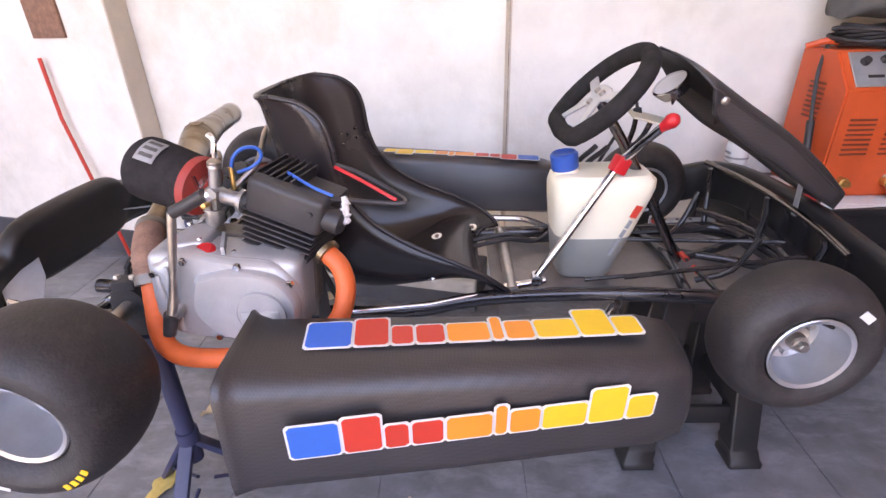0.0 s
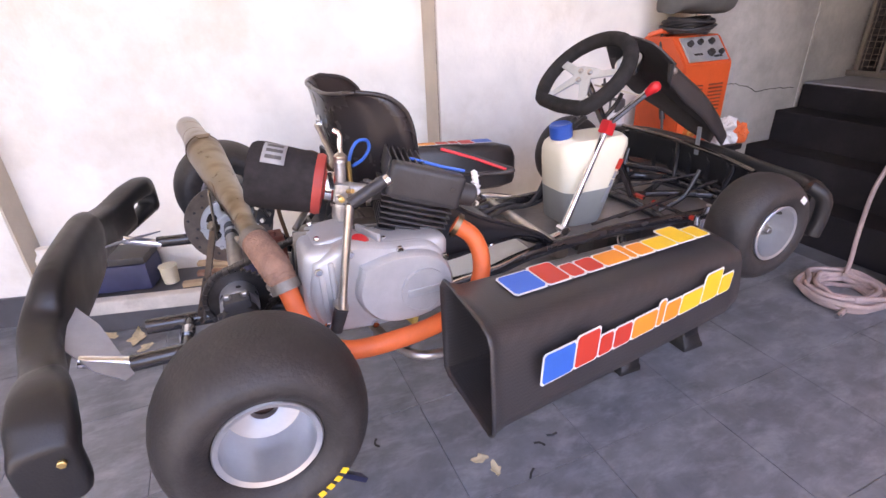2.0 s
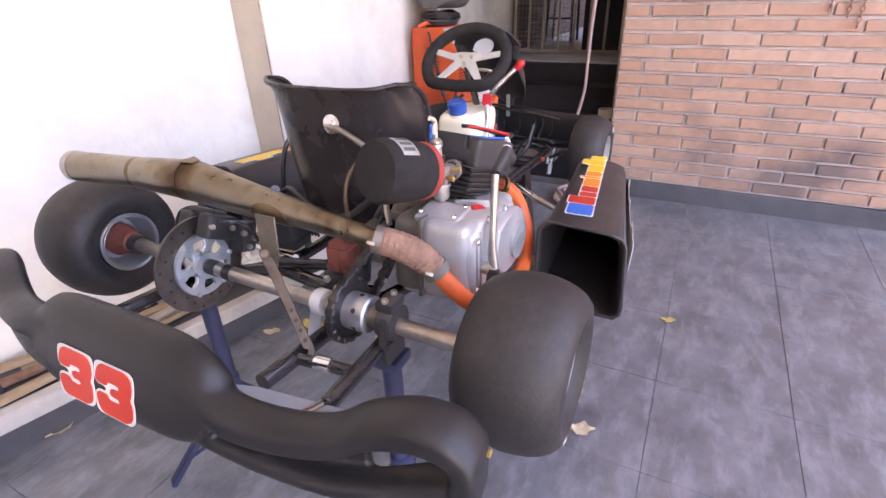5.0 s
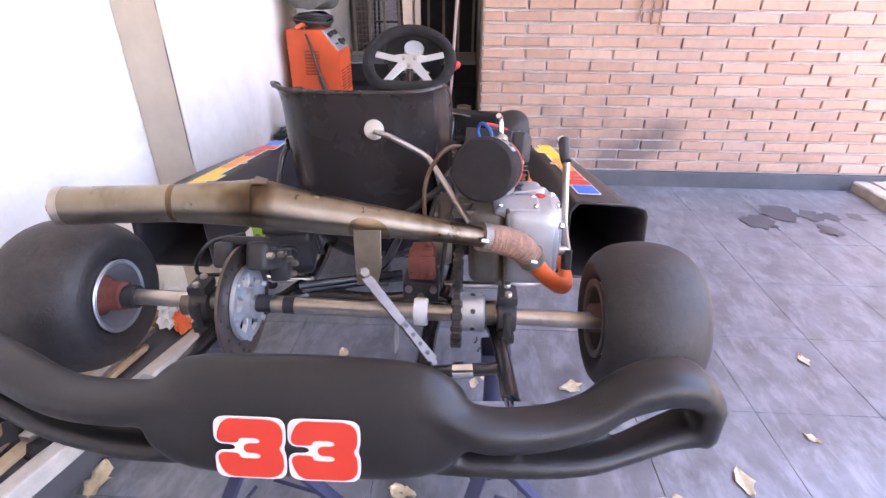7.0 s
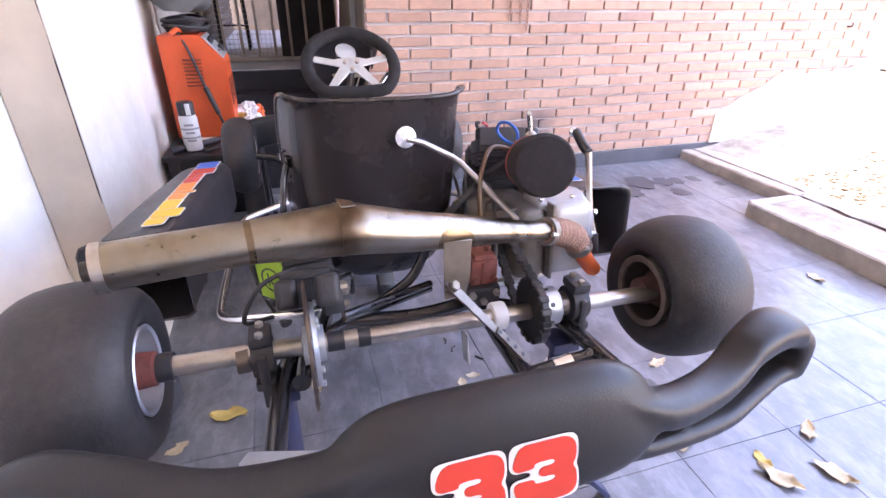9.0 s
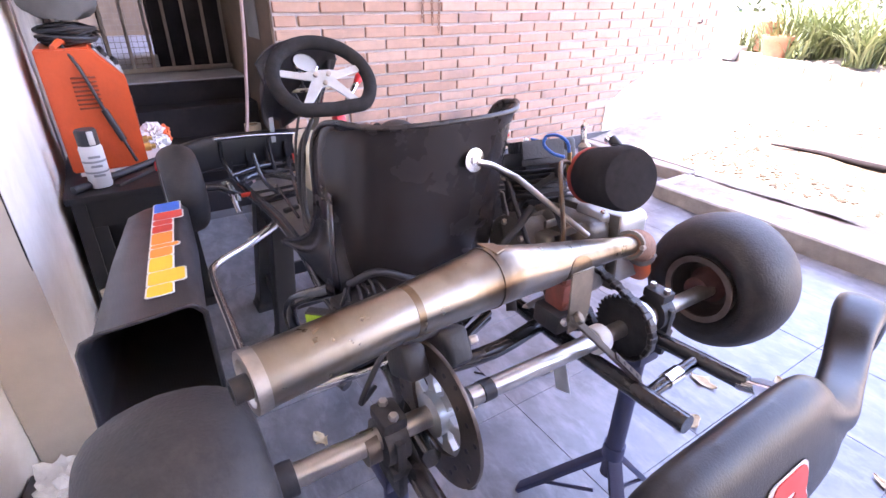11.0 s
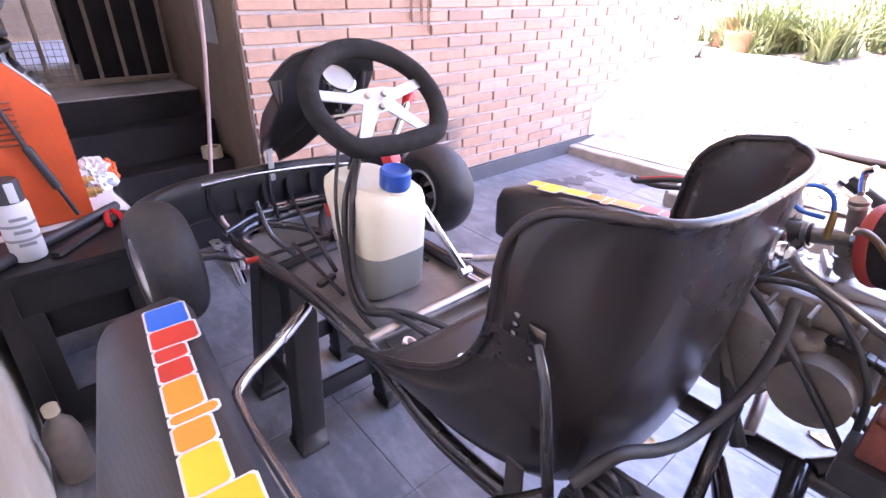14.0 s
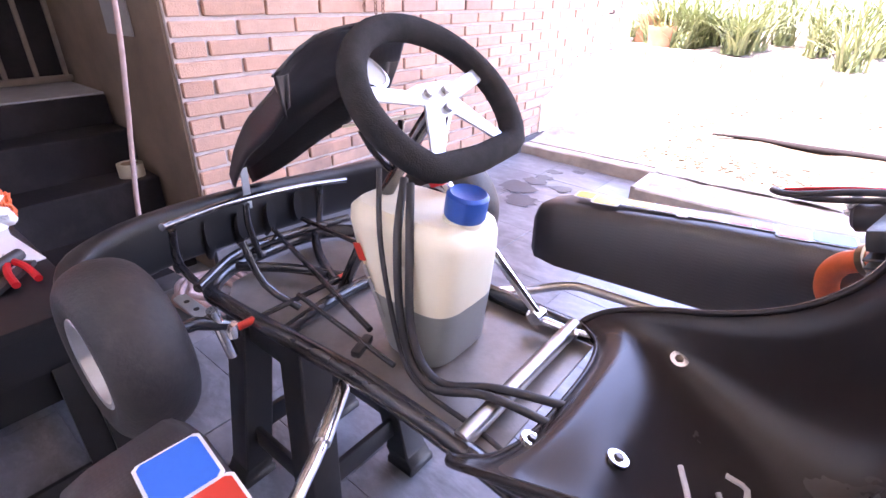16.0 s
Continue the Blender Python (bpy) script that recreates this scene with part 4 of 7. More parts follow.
for k in range(6):
    b = box(-0.052 + k * 0.0105, 0.012, 0.096, 0.0035, 0.088, 0.034, 0.001, seg=1)
    b.transform(cyl_m)
    part("head_fin", b, M_MATTE, en)
b = join(box(0.008, -0.046, 0.085, 0.120, 0.030, 0.056, 0.010, None, 3), bolt((0.05, -0.061, 0.09), (0, -1, 0), 0.004, 0.003))
b.transform(cyl_m)
part("head_cover", b, M_MATTE, en, "matte black head cover")
b = lathe([(0, 0), (0.018, 0), (0.018, 0.035), (0.012, 0.04), (0, 0.04)], (0.054, -0.040, 0.082), (1, 0, 0), 18)
b.transform(cyl_m)
part("spark_cap", b, M_RUBBER, en, "black plug cap")
# carburettor and filter
CA = V(0.15, 0.1, 1).normalized()
part("carburettor", join(tube([(0.158, -0.228, 0.757), (0.19, -0.238, 0.744), (0.228, -0.244, 0.734)], [0.011, 0.012, 0.011], 18, 3), box(0.183, -0.240, 0.740, 0.024, 0.026, 0.032, 0.005, (0, 12, -15)), box(0.176, -0.252, 0.730, 0.012, 0.010, 0.016, 0.003, (10, 12, -15)), lathe([(0, 0), (0.0092, 0), (0.0092, 0.034), (0, 0.034)], (0.184, -0.236, 0.752), CA, 18)), M_CARB, en, "grey cast carburettor")
part("carb_top", lathe([(0, 0), (0.0108, 0), (0.0108, 0.003), (0.0100, 0.004), (0.0108, 0.005), (0.0108, 0.009), (0.007, 0.013), (0.0035, 0.015), (0.0035, 0.024), (0, 0.024)], V(0.184, -0.236, 0.752) + CA * 0.033, CA, 14), M_STEEL, en, "knurled slide cap")
part("carb_bowl", lathe([(0, -0.003), (0.006, -0.003), (0.0065, 0.0), (0.011, 0.001), (0.0142, 0.006), (0.0142, 0.022), (0.0165, 0.023), (0.0165, 0.027), (0, 0.027)], (0.176, -0.246, 0.697), CA, 20), M_CARB, en, "small float bowl")
part("carb_flange", lathe([(0.011, -0.003), (0.018, -0.003), (0.018, 0.003), (0.011, 0.003)], (0.226, -0.2435, 0.7345), (1, -0.15, -0.25), 20, closed=True), M_CARB, en)
part("air_screw", join(lathe([(0, 0), (0.0045, 0), (0.0045, 0.014), (0, 0.015)], (0.178, -0.256, 0.736), (-0.1, -1, 0.1), 10), lathe([(0, 0), (0.0035, 0), (0.0035, 0.018), (0, 0.018)], (0.19, -0.257, 0.745), (0.2, -1, 0.3), 8)), M_BRASS, en, "brass adjusting screws")
part("choke_lever", prism([(-0.004, 0.0), (0.004, 0.0), (0.003, 0.03), (-0.003, 0.03)], 0.002, frame_of((0.168, -0.252, 0.75), (1, -0.3, 0), (0, -0.2, 1))), M_CHROME, en, "", 20)
part("intake_rubber", tube([(0.222, -0.243, 0.735), (0.262, -0.240, 0.728)], 0.0145, 16, 1), M_RUBBER, en)
f0, f1 = V(0.156, -0.222, 0.752), V(0.058, -0.195, 0.779)
ax = (f1 - f0).normalized()
L = (f1 - f0).length
part("filter_base", lathe([(0.018, -0.022), (0.022, -0.02), (0.022, -0.006), (0.0455, -0.004), (0.0475, 0.001), (0.0465, 0.009), (0, 0.009)], f0, ax, 32), M_DULLRED, en, "red rubber filter base")
part("filter_clamp", lathe([(0.0225, -0.019), (0.0245, -0.019), (0.0245, -0.009), (0.0225, -0.009)], f0, ax, 24, closed=True), M_CHROME, en, "bright band clamp")
part("air_filter", lathe([(0.0, 0.008), (0.0455, 0.008), (0.047, 0.016), (0.0505, L * 0.80), (0.0495, L * 0.93), (0.0455, L * 0.99), (0.038, L), (0.0, L + 0.001)], f0, ax, 40), M_FOAM, en, "black foam air filter sleeve")
def filter_patch(a0, a1, t0, t1, r, m, label):
    q = ax.to_track_quat("Z", "Y").to_matrix()
    rows = [[f0 + q @ V(rr * math.cos(a), rr * math.sin(a), t) for t in (t0, t1)] for rr in (r,) for a in np.linspace(a0, a1, 8)]
    b = part("print_patch", from_grid(rows, False, False), m, en, label, 60)
    k = b.modifiers.new("thick", "SOLIDIFY")
    k.thickness, k.offset = 0.0008, 0


fd = ax.to_track_quat("Z", "Y").to_matrix().transposed() @ V(0.1, -0.5, 0.86)
fa0 = math.atan2(fd.y, fd.x)
filter_patch(fa0 - 0.42, fa0 + 0.42, 0.052, 0.085, 0.0512, M_GREYPL, "worn grey printed patch on the foam")
for k in range(3):
    filter_patch(fa0 - 0.27 + 0.24 * k, fa0 - 0.15 + 0.24 * k, 0.057, 0.080, 0.0517, M_CERAM, "dark print bar")
# lever with grip
part("kick_lever", tube([(0.140, -0.357, 0.606), (0.150, -0.350, 0.65), (0.173, -0.344, 0.757)], [0.0075, 0.0058, 0.0062], 12, 3), M_STEEL, en, "worn kick-start lever")
part("kick_pivot", lathe([(0, 0), (0.010, 0), (0.011, 0.020), (0.008, 0.028), (0, 0.028)], (0.140, -0.333, 0.604), (0, -1, 0), 18), M_STEEL, en)
part("kick_boss", tube([(0.139, -0.357, 0.606), (0.127, -0.357, 0.572)], [0.0105, 0.009], 14, 1), M_MATTE, en, "black splined boss of the kick-start")
part("kick_grip", tube([(0.173, -0.344, 0.757), (0.190, -0.343, 0.764), (0.224, -0.345, 0.782)], [0.0085, 0.009, 0.009], 12, 3), M_RUBBER, en, "black rubber grip")
part("grip_end", tube([(0.224, -0.342, 0.778), (0.232, -0.342, 0.782)], 0.0082, 12, 1), M_CHROME, en)

# ---- seat ----
def seat_mesh():
    """A bucket shell: each section runs from the left rim over the middle to the right rim."""
    mid = [(0.203, 0.862), (0.206, 0.84), (0.210, 0.80), (0.217, 0.74), (0.226, 0.68), (0.238, 0.61), (0.258, 0.54), (0.295, 0.492), (0.37, 0.476), (0.455, 0.496), (0.520, 0.526), (0.566, 0.534), (0.592, 0.512)]
    rim = [(0.250, 0.868), (0.300, 0.857), (0.331, 0.832), (0.343, 0.80), (0.347, 0.765), (0.353, 0.73), (0.370, 0.69), (0.410, 0.645), (0.475, 0.605), (0.545, 0.576), (0.602, 0.548), (0.637, 0.522), (0.650, 0.508)]
    near = [0.125, 0.133, 0.137, 0.139, 0.139, 0.139, 0.140, 0.144, 0.150, 0.157, 0.160, 0.158, 0.150]
    half = [0.158, 0.166, 0.170, 0.172, 0.172, 0.171, 0.170, 0.170, 0.172, 0.174, 0.172, 0.162, 0.146]
    cm = spline([(x, w, z) for (x, z), w in zip(mid, half)], 4)
    cr = spline([(x, w, z) for (x, z), w in zip(rim, near)], 4)
    n, rings = 29, []
    for c, r in zip(cm, cr):
        ring = []
        for i in range(n):
            th = math.pi / 2 * (-1 + 2 * i / (n - 1))
            s1, c1 = abs(math.sin(th)) ** 0.72, abs(math.cos(th)) ** 0.72
            lip = 0.010 * max(0.0, abs(math.sin(th)) - 0.985) / 0.015
            ring.append(V(c.x + (r.x - c.x) * (1 - c1), 0.012 + math.copysign((c.y if th > 0 else r.y) * s1 + lip, th), c.z + (r.z - c.z) * (1 - c1)))
        rings.append(ring)
    shell = from_grid(rings, closed=False, caps=False)
    edge = [g[0] for g in rings] + rings[-1][1:] + [g[-1] for g in rings[-2::-1]] + rings[0][-2:0:-1]
    bead = tube(edge + [edge[0]], 0.0045, 8, 1)
    return shell, bead


shell, bead = seat_mesh()
SKIN = [v.co.copy() for v in shell.verts]


def on_seat(x, y, z):
    """The spot of the seat's skin nearest to a place."""
    p = V(x, y, z)
    return min(SKIN, key=lambda q: (q - p).length_squared)


seat = part("seat", shell, M_SEAT, kart, "glossy black fibreglass bucket seat", 70)
so = seat.modifiers.new("thick", "SOLIDIFY")
so.thickness, so.offset = 0.005, 0
part("seat_rim", bead, M_SEAT, seat, "rolled glossy edge of the seat", 70)
for y in (-0.006,):
    part("seat_bolt", join(lathe([(0, 0), (0.018, 0), (0.018, 0.003), (0.008, 0.004), (0.008, 0.008), (0, 0.009)], (0.2035, -0.008, 0.80), (-1, -0.05, 0.12), 24)), M_CHROME, kart, "bright washer and bolt")
rail("seat_stay", [(0.197, -0.008, 0.799), (0.198, -0.036, 0.790), (0.202, -0.092, 0.759), (0.200, -0.104, 0.750), (0.190, -0.114, 0.740), (0.109, -0.180, 0.668)], 0.0052, M_STEEL, 1, "bare steel seat stay")

# ---- jug ----
jug = sub("fuel_jug", kart, (0, 0, 0), "white plastic fuel jug with blue cap, half full")


def jug_ring(z, f, dz=0.0):
    """One level of the jug: longer at the top than at the foot."""
    h = (z - 0.487) / 0.18
    x0, x1 = 0.755 - 0.020 * h, 0.865 + 0.072 * h
    c, sx, sy, out = V((x0 + x1) / 2, 0.0, z), (x1 - x0) / 2 * f, 0.066 * f, []
    for q in range(32):
        a = 2 * math.pi * q / 32
        ca, sa = math.cos(a), math.sin(a)
        out.append(c + V(sx * math.copysign(abs(ca) ** 0.5, ca), sy * math.copysign(abs(sa) ** 0.5, sa), 0))
    return out


def jug_part(levels):
    return from_grid([jug_ring(*l) for l in levels])


part("lower_body", jug_part([(0.4865, 0.86), (0.489, 0.95), (0.496, 0.985), (0.576, 1.0)]), M_FUEL, jug, "jug wall darkened by fuel")
part("upper_body", jug_part([(0.576, 1.0), (0.645, 1.0), (0.670, 0.985), (0.686, 0.93), (0.697, 0.78)]), M_JUG, jug, "translucent white jug wall")
for sy in (-1, 1):
    JM = frame_of((0.893, sy * 0.0668, 0.632), (0.42, 0, 0.90), (-0.9, 0, 0.42))
    part("red_print", prism([(-0.012, -0.006), (0.014, -0.006), (0.012, 0.007), (-0.014, 0.007)], 0.0012, JM), M_SRED, jug, "small red printed mark", 0)
    for q in range(4):
        part("print_bar", prism([(-0.009, -0.004), (0.009, -0.004), (0.009, 0.003), (-0.009, 0.003)], 0.0012, JM @ Matrix.Translation((-0.028 - 0.021 * q, 0.0, 0))), M_GREYPL, jug, "", 0)
part("neck", lathe([(0.028, -0.02), (0.026, 0.0), (0.022, 0.012), (0, 0.012)], (0.768, 0.0, 0.697), (-0.15, 0, 1), 24), M_JUG, jug)
part("cap", lathe([(0.025, 0.0), (0.027, 0.003), (0.027, 0.030), (0.023, 0.034), (0.018, 0.030), (0, 0.030)], (0.766, 0.0, 0.700), (-0.15, 0, 1), 28), M_BLUE, jug, "ribbed blue screw cap")

# ---- steering ----
st = sub("steering_wheel", kart)
SN = V(-0.69, 0.0, 0.72).normalized()
SM = frame_of((0.813, -0.005, 0.836), (0, -1, 0), (0.72, 0.0, 0.69))
def wheel_rim():
    pts = []
    for k in range(40):
        a = 2 * math.pi * k / 40
        x, y = 0.116 * math.cos(a), 0.108 * math.sin(a)
        y = max(y, -0.078 - 0.008 * (1 - abs(x) / 0.11))
        pts.append(V(x, y, 0))
    rings = []
    for k in range(40):
        p, t = pts[k], (pts[(k + 1) % 40] - pts[k - 1]).normalized()
        o = V(t.y, -t.x, 0)
        rr = 0.0165
        rings.append([SM @ (p + rr * (math.cos(a) * o + math.sin(a) * V(0, 0, 1))) for a in np.linspace(0, 2 * math.pi, 14, endpoint=False)])
    rings.append(rings[0])
    return from_grid(rings, True, False)
part("rim", wheel_rim(), M_SUEDE, st, "thick black suede rim with flat bottom", 80)
part("spokes", prism([(-0.101, 0.035), (-0.043, 0.020), (-0.023, 0.025), (0.023, 0.025), (0.043, 0.020), (0.101, 0.035), (0.098, 0.014), (0.031, -0.004), (0.074, -0.072), (0.056, -0.076), (0.009, -0.023), (-0.009, -0.023), (-0.056, -0.076), (-0.074, -0.072), (-0.031, -0.004), (-0.098, 0.014)], 0.004, SM, 0.001), M_GALV, st, "flat brushed aluminium spoke plate", 20)
for x, y in ((-0.016, 0.009), (0.016, 0.009), (0, -0.015)):
    part("hub_bolt", lathe([(0, 0), (0.006, 0), (0.006, 0.006), (0, 0.007)], SM @ V(x, y, 0.002), SN, 10), M_STEEL, st)
rail("steering_column", [(0.815, -0.005, 0.832), (0.872, 0.0, 0.750), (0.960, 0.0, 0.600), (1.020, 0.0, 0.492)], 0.010, M_DARKCHROME, 2)

# ---- side pods ----
def pod(s):
    n = sub("side_pod", kart)
    def ring(x, yi, yo, zt, zb, inset):
        # open at the bottom inside: outline of a rounded box
        pts = [(yi, zb + 0.01), (yi, zt - 0.02), (yi + 0.012, zt - 0.004), (yi + 0.02, zt), (yo - 0.03, zt - 0.006), (yo - 0.008, zt - 0.014), (yo, zt - 0.03), (yo + 0.008, zb + 0.03), (yo + 0.006, zb + 0.012), (yo - 0.006, zb), (yi + 0.015, zb)]
        return [V(x, s * y, z) for y, z in pts]
    rings = [ring(0.282, 0.386, 0.546, 0.643, 0.462, 0), ring(0.290, 0.389, 0.541, 0.636, 0.461, 0), ring(0.305, 0.390, 0.535, 0.630, 0.462, 0), ring(0.55, 0.372, 0.505, 0.618, 0.462, 0), ring(0.80, 0.345, 0.470, 0.600, 0.462, 0), ring(0.840, 0.345, 0.458, 0.590, 0.468, 0), ring(0.853, 0.355, 0.444, 0.577, 0.48, 0)]
    bm = from_grid(rings, True, False)
    bm.faces.new([v for v in bm.verts if abs(v.co.x - 0.853) < 1e-4])
    bmesh.ops.recalc_face_normals(bm, faces=bm.faces)
    b = part("shell", bm, M_CARBON, n, "black plastic side pod, open at the rear", 50)
    sol = b.modifiers.new("thick", "SOLIDIFY")
    sol.thickness, sol.offset = 0.004, -1
    return n


pod_r, pod_l = pod(-1), pod(1)

# ---- rear bumper ----
bp = sub("rear_bumper", kart, (0, 0, 0), "black moulded plastic rear bumper with race number")


def oval_ring(p, d, w, h, n=18, e=0.7):
    """A rounded ring at p across the heading d; w along the level, h upright."""
    d = Vector(d).normalized()
    side = d.cross(V(0, 0, 1)).normalized()
    return [Vector(p) + side * (w * math.copysign(abs(math.cos(a)) ** e, math.cos(a))) + V(0, 0, 1) * (h * math.copysign(abs(math.sin(a)) ** e, math.sin(a))) for a in np.linspace(0, 2 * math.pi, n, endpoint=False)]


def sweep(rows, e=0.7, n=18, smooth=4):
    """rows: place, half width, half height."""
    line = spline([r[0] for r in rows], smooth)
    q = np.linspace(0, len(rows) - 1, len(line))
    ws = [float(v) for v in np.interp(q, range(len(rows)), [r[1] for r in rows])]
    hs = [float(v) for v in np.interp(q, range(len(rows)), [r[2] for r in rows])]
    rings = []
    for i, p in enumerate(line):
        d = line[min(i + 1, len(line) - 1)] - line[max(i - 1, 0)]
        rings.append(oval_ring(p, d, ws[i], hs[i], n, e))
    return from_grid(rings)


def panel_ring(y, f):
    """One section of the number panel; f draws it in towards its middle."""
    pts = [(-0.240, 0.600), (-0.238, 0.645), (-0.246, 0.664), (-0.260, 0.670), (-0.276, 0.663), (-0.289, 0.645), (-0.302, 0.610), (-0.311, 0.572), (-0.311, 0.548), (-0.302, 0.534), (-0.282, 0.528), (-0.252, 0.534)]
    line = spline([(x, 0, z) for x, z in pts] + [(pts[0][0], 0, pts[0][1])], 3)[:-1]
    return [V(-0.260 + (p.x + 0.268) * (0.55 + 0.45 * f), y, 0.600 + (p.z - 0.600) * f) for p in line]


centre = from_grid([panel_ring(y, f) for y, f in ((-0.178, 0.36), (-0.166, 0.58), (-0.150, 0.76), (-0.133, 0.88), (-0.112, 0.945), (-0.09, 0.975), (-0.05, 0.99), (0.0, 1.0), (0.05, 0.99), (0.09, 0.975), (0.112, 0.945), (0.133, 0.88), (0.150, 0.76), (0.166, 0.58), (0.178, 0.36))])
arms = []
for s in (-1, 1):
    on = 0.0 if s < 0 else 0.012   # the bumper sits a little askew

    def at(x, y, z):
        return (x + on * max(0.0, (y - 0.18) / 0.28), s * y, z - 0.3 * on * max(0.0, (y - 0.18) / 0.28))

    tip = 0.034 if s < 0 else 0.026
    if s < 0:
        top = [((-0.268, 0.195, 0.592), 0.026, 0.022), ((-0.252, 0.265, 0.580), 0.026, 0.021), ((-0.236, 0.320, 0.586), 0.026, 0.021), ((-0.222, 0.358, 0.606), 0.027, 0.023), ((-0.208, 0.410, 0.616), 0.032, 0.023), ((-0.201, 0.450, 0.606), tip, 0.024), ((-0.200, 0.472, 0.586), tip - 0.003, 0.026)]
        low = [((-0.268, 0.22, 0.540), 0.019, 0.014), ((-0.254, 0.31, 0.530), 0.019, 0.013), ((-0.234, 0.37, 0.531), 0.020, 0.013), ((-0.214, 0.425, 0.540), 0.024, 0.014), ((-0.204, 0.467, 0.546), tip - 0.004, 0.018)]
        end = [((-0.203, 0.452, 0.572), tip - 0.004, 0.040), ((-0.202, 0.468, 0.567), tip, 0.044), ((-0.201, 0.479, 0.566), tip - 0.004, 0.040)]
    else:
        top = [((-0.268, 0.20, 0.610), 0.026, 0.022), ((-0.255, 0.29, 0.602), 0.026, 0.022), ((-0.230, 0.37, 0.612), 0.027, 0.024), ((-0.208, 0.43, 0.615), tip, 0.025), ((-0.203, 0.468, 0.606), tip - 0.003, 0.026)]
        low = [((-0.268, 0.22, 0.543), 0.019, 0.013), ((-0.250, 0.32, 0.541), 0.019, 0.012), ((-0.224, 0.40, 0.548), 0.022, 0.014), ((-0.206, 0.465, 0.553), tip - 0.004, 0.018)]
        end = [((-0.206, 0.450, 0.585), tip - 0.004, 0.045), ((-0.204, 0.466, 0.583), tip, 0.047), ((-0.202, 0.477, 0.583), tip - 0.004, 0.042)]
    put = lambda rows: [(at(*p), w, h) for p, w, h in rows]
    arms.append(sweep(put([((-0.262, 0.08, 0.622), 0.014, 0.020), ((-0.266, 0.13, 0.618), 0.021, 0.023)] + top), 0.7))
    arms.append(sweep(put([((-0.272, 0.10, 0.552), 0.014, 0.013), ((-0.272, 0.15, 0.548), 0.019, 0.014)] + low), 0.7))
    arms.append(sweep(put(end), 0.5))
    arms.append(sweep(put([((-0.252, 0.12, 0.588), 0.010, 0.04), ((-0.245, 0.25, 0.563 if s < 0 else 0.575), 0.008, 0.030), ((-0.218, 0.35, 0.565 if s < 0 else 0.58), 0.008, 0.030)]), 0.6))
part("end_bolt", bolt((-0.185, -0.4785, 0.583), (0, -1, 0), 0.005, 0.004), M_BRASS, bp, "small brass bolt in the bumper's end")
mould = part("moulding", join(centre, *arms), M_PLASTIC, bp, "satin black bumper moulding with side slots", 0)
fuse = mould.modifiers.new("fuse", "REMESH")
fuse.mode, fuse.voxel_size, fuse.use_smooth_shade = "VOXEL", 0.0055, True
ease = mould.modifiers.new("ease", "SMOOTH")
ease.factor, ease.iterations = 0.5, 7


NUM = frame_of((-0.3015, 0.011, 0.587), (0, -1, 0), (0.27, 0, 0.963)) @ Matrix.Scale(0.93, 4)


def digit_three(w, h, t):
    """The blocky outline of a three."""
    a = h / 2
    return [(-w, a * 0.55), (-w * 0.75, a), (w * 0.7, a), (w, a * 0.78), (w, a * 0.22), (w * 0.86, 0), (w, -a * 0.22), (w, -a * 0.78), (w * 0.7, -a), (-w * 0.75, -a), (-w, -a * 0.55), (-w, -a * 0.18), (-w * 0.35, -a * 0.18), (-w * 0.35, -a * 0.36), (w * 0.3, -a * 0.36), (w * 0.3, -a * 0.16), (-w * 0.2, -a * 0.16), (-w * 0.2, a * 0.16), (w * 0.3, a * 0.16), (w * 0.3, a * 0.36), (-w * 0.35, a * 0.36), (-w * 0.35, a * 0.18), (-w, a * 0.18)]


def eased(poly, most=0.007):
    """The outline with its corners rounded."""
    for _ in range(2):
        out = []
        for a, b in zip(poly, poly[1:] + poly[:1]):
            d = math.hypot(b[0] - a[0], b[1] - a[1])
            f = min(0.25, most / max(d, 1e-6))
            out += [(a[0] + (b[0] - a[0]) * f, a[1] + (b[1] - a[1]) * f), (b[0] - (b[0] - a[0]) * f, b[1] - (b[1] - a[1]) * f)]
        poly, most = out, most * 0.4
    return poly


for dx in (-0.043, 0.043):
    part("number_backing", prism(eased([(x * 1.07, y * 1.05) for x, y in [(-0.0395, 0.026), (-0.0375, 0.033), (-0.031, 0.0375), (0.028, 0.0375), (0.035, 0.0345), (0.0385, 0.028), (0.0385, 0.008), (0.0355, 0.0), (0.0385, -0.008), (0.0385, -0.028), (0.035, -0.0345), (0.028, -0.0375), (-0.031, -0.0375), (-0.0375, -0.033), (-0.0395, -0.026), (-0.0395, -0.004), (-0.017, -0.004), (-0.017, 0.004), (-0.0395, 0.004)]]), 0.0012, NUM @ Matrix.Translation((dx, 0, 0))), M_WHITE, bp, "white outline of the race number", 0)
    part("number_three", prism(eased(digit_three(0.038, 0.074, 0), 0.005), 0.0012, NUM @ Matrix.Translation((dx, 0, 0.0012))), M_SRED, bp, "red race number 3", 0)

# sheet brackets between bumper and frame
for s in (-1, 1):
    part("bumper_bracket", prism([(-0.082, -0.026), (-0.02, -0.036), (0.05, -0.026), (0.086, -0.004), (0.082, 0.012), (-0.03, 0.028), (-0.082, 0.022)], 0.003, frame_of((-0.210, s * 0.207, 0.560), (0.55, s * 0.78, -0.42 if s < 0 else -0.2), (0.83 * 0.92, -s * 0.55 * 0.92, s * 0.2)), 0.0006), M_ZINC, kart, "pale grey sheet metal bracket", 20)
    rail("bumper_post", [(-0.225, s * 0.235, 0.552), (-0.155, s * 0.235, 0.526)], 0.0095, M_CHROME, 1)

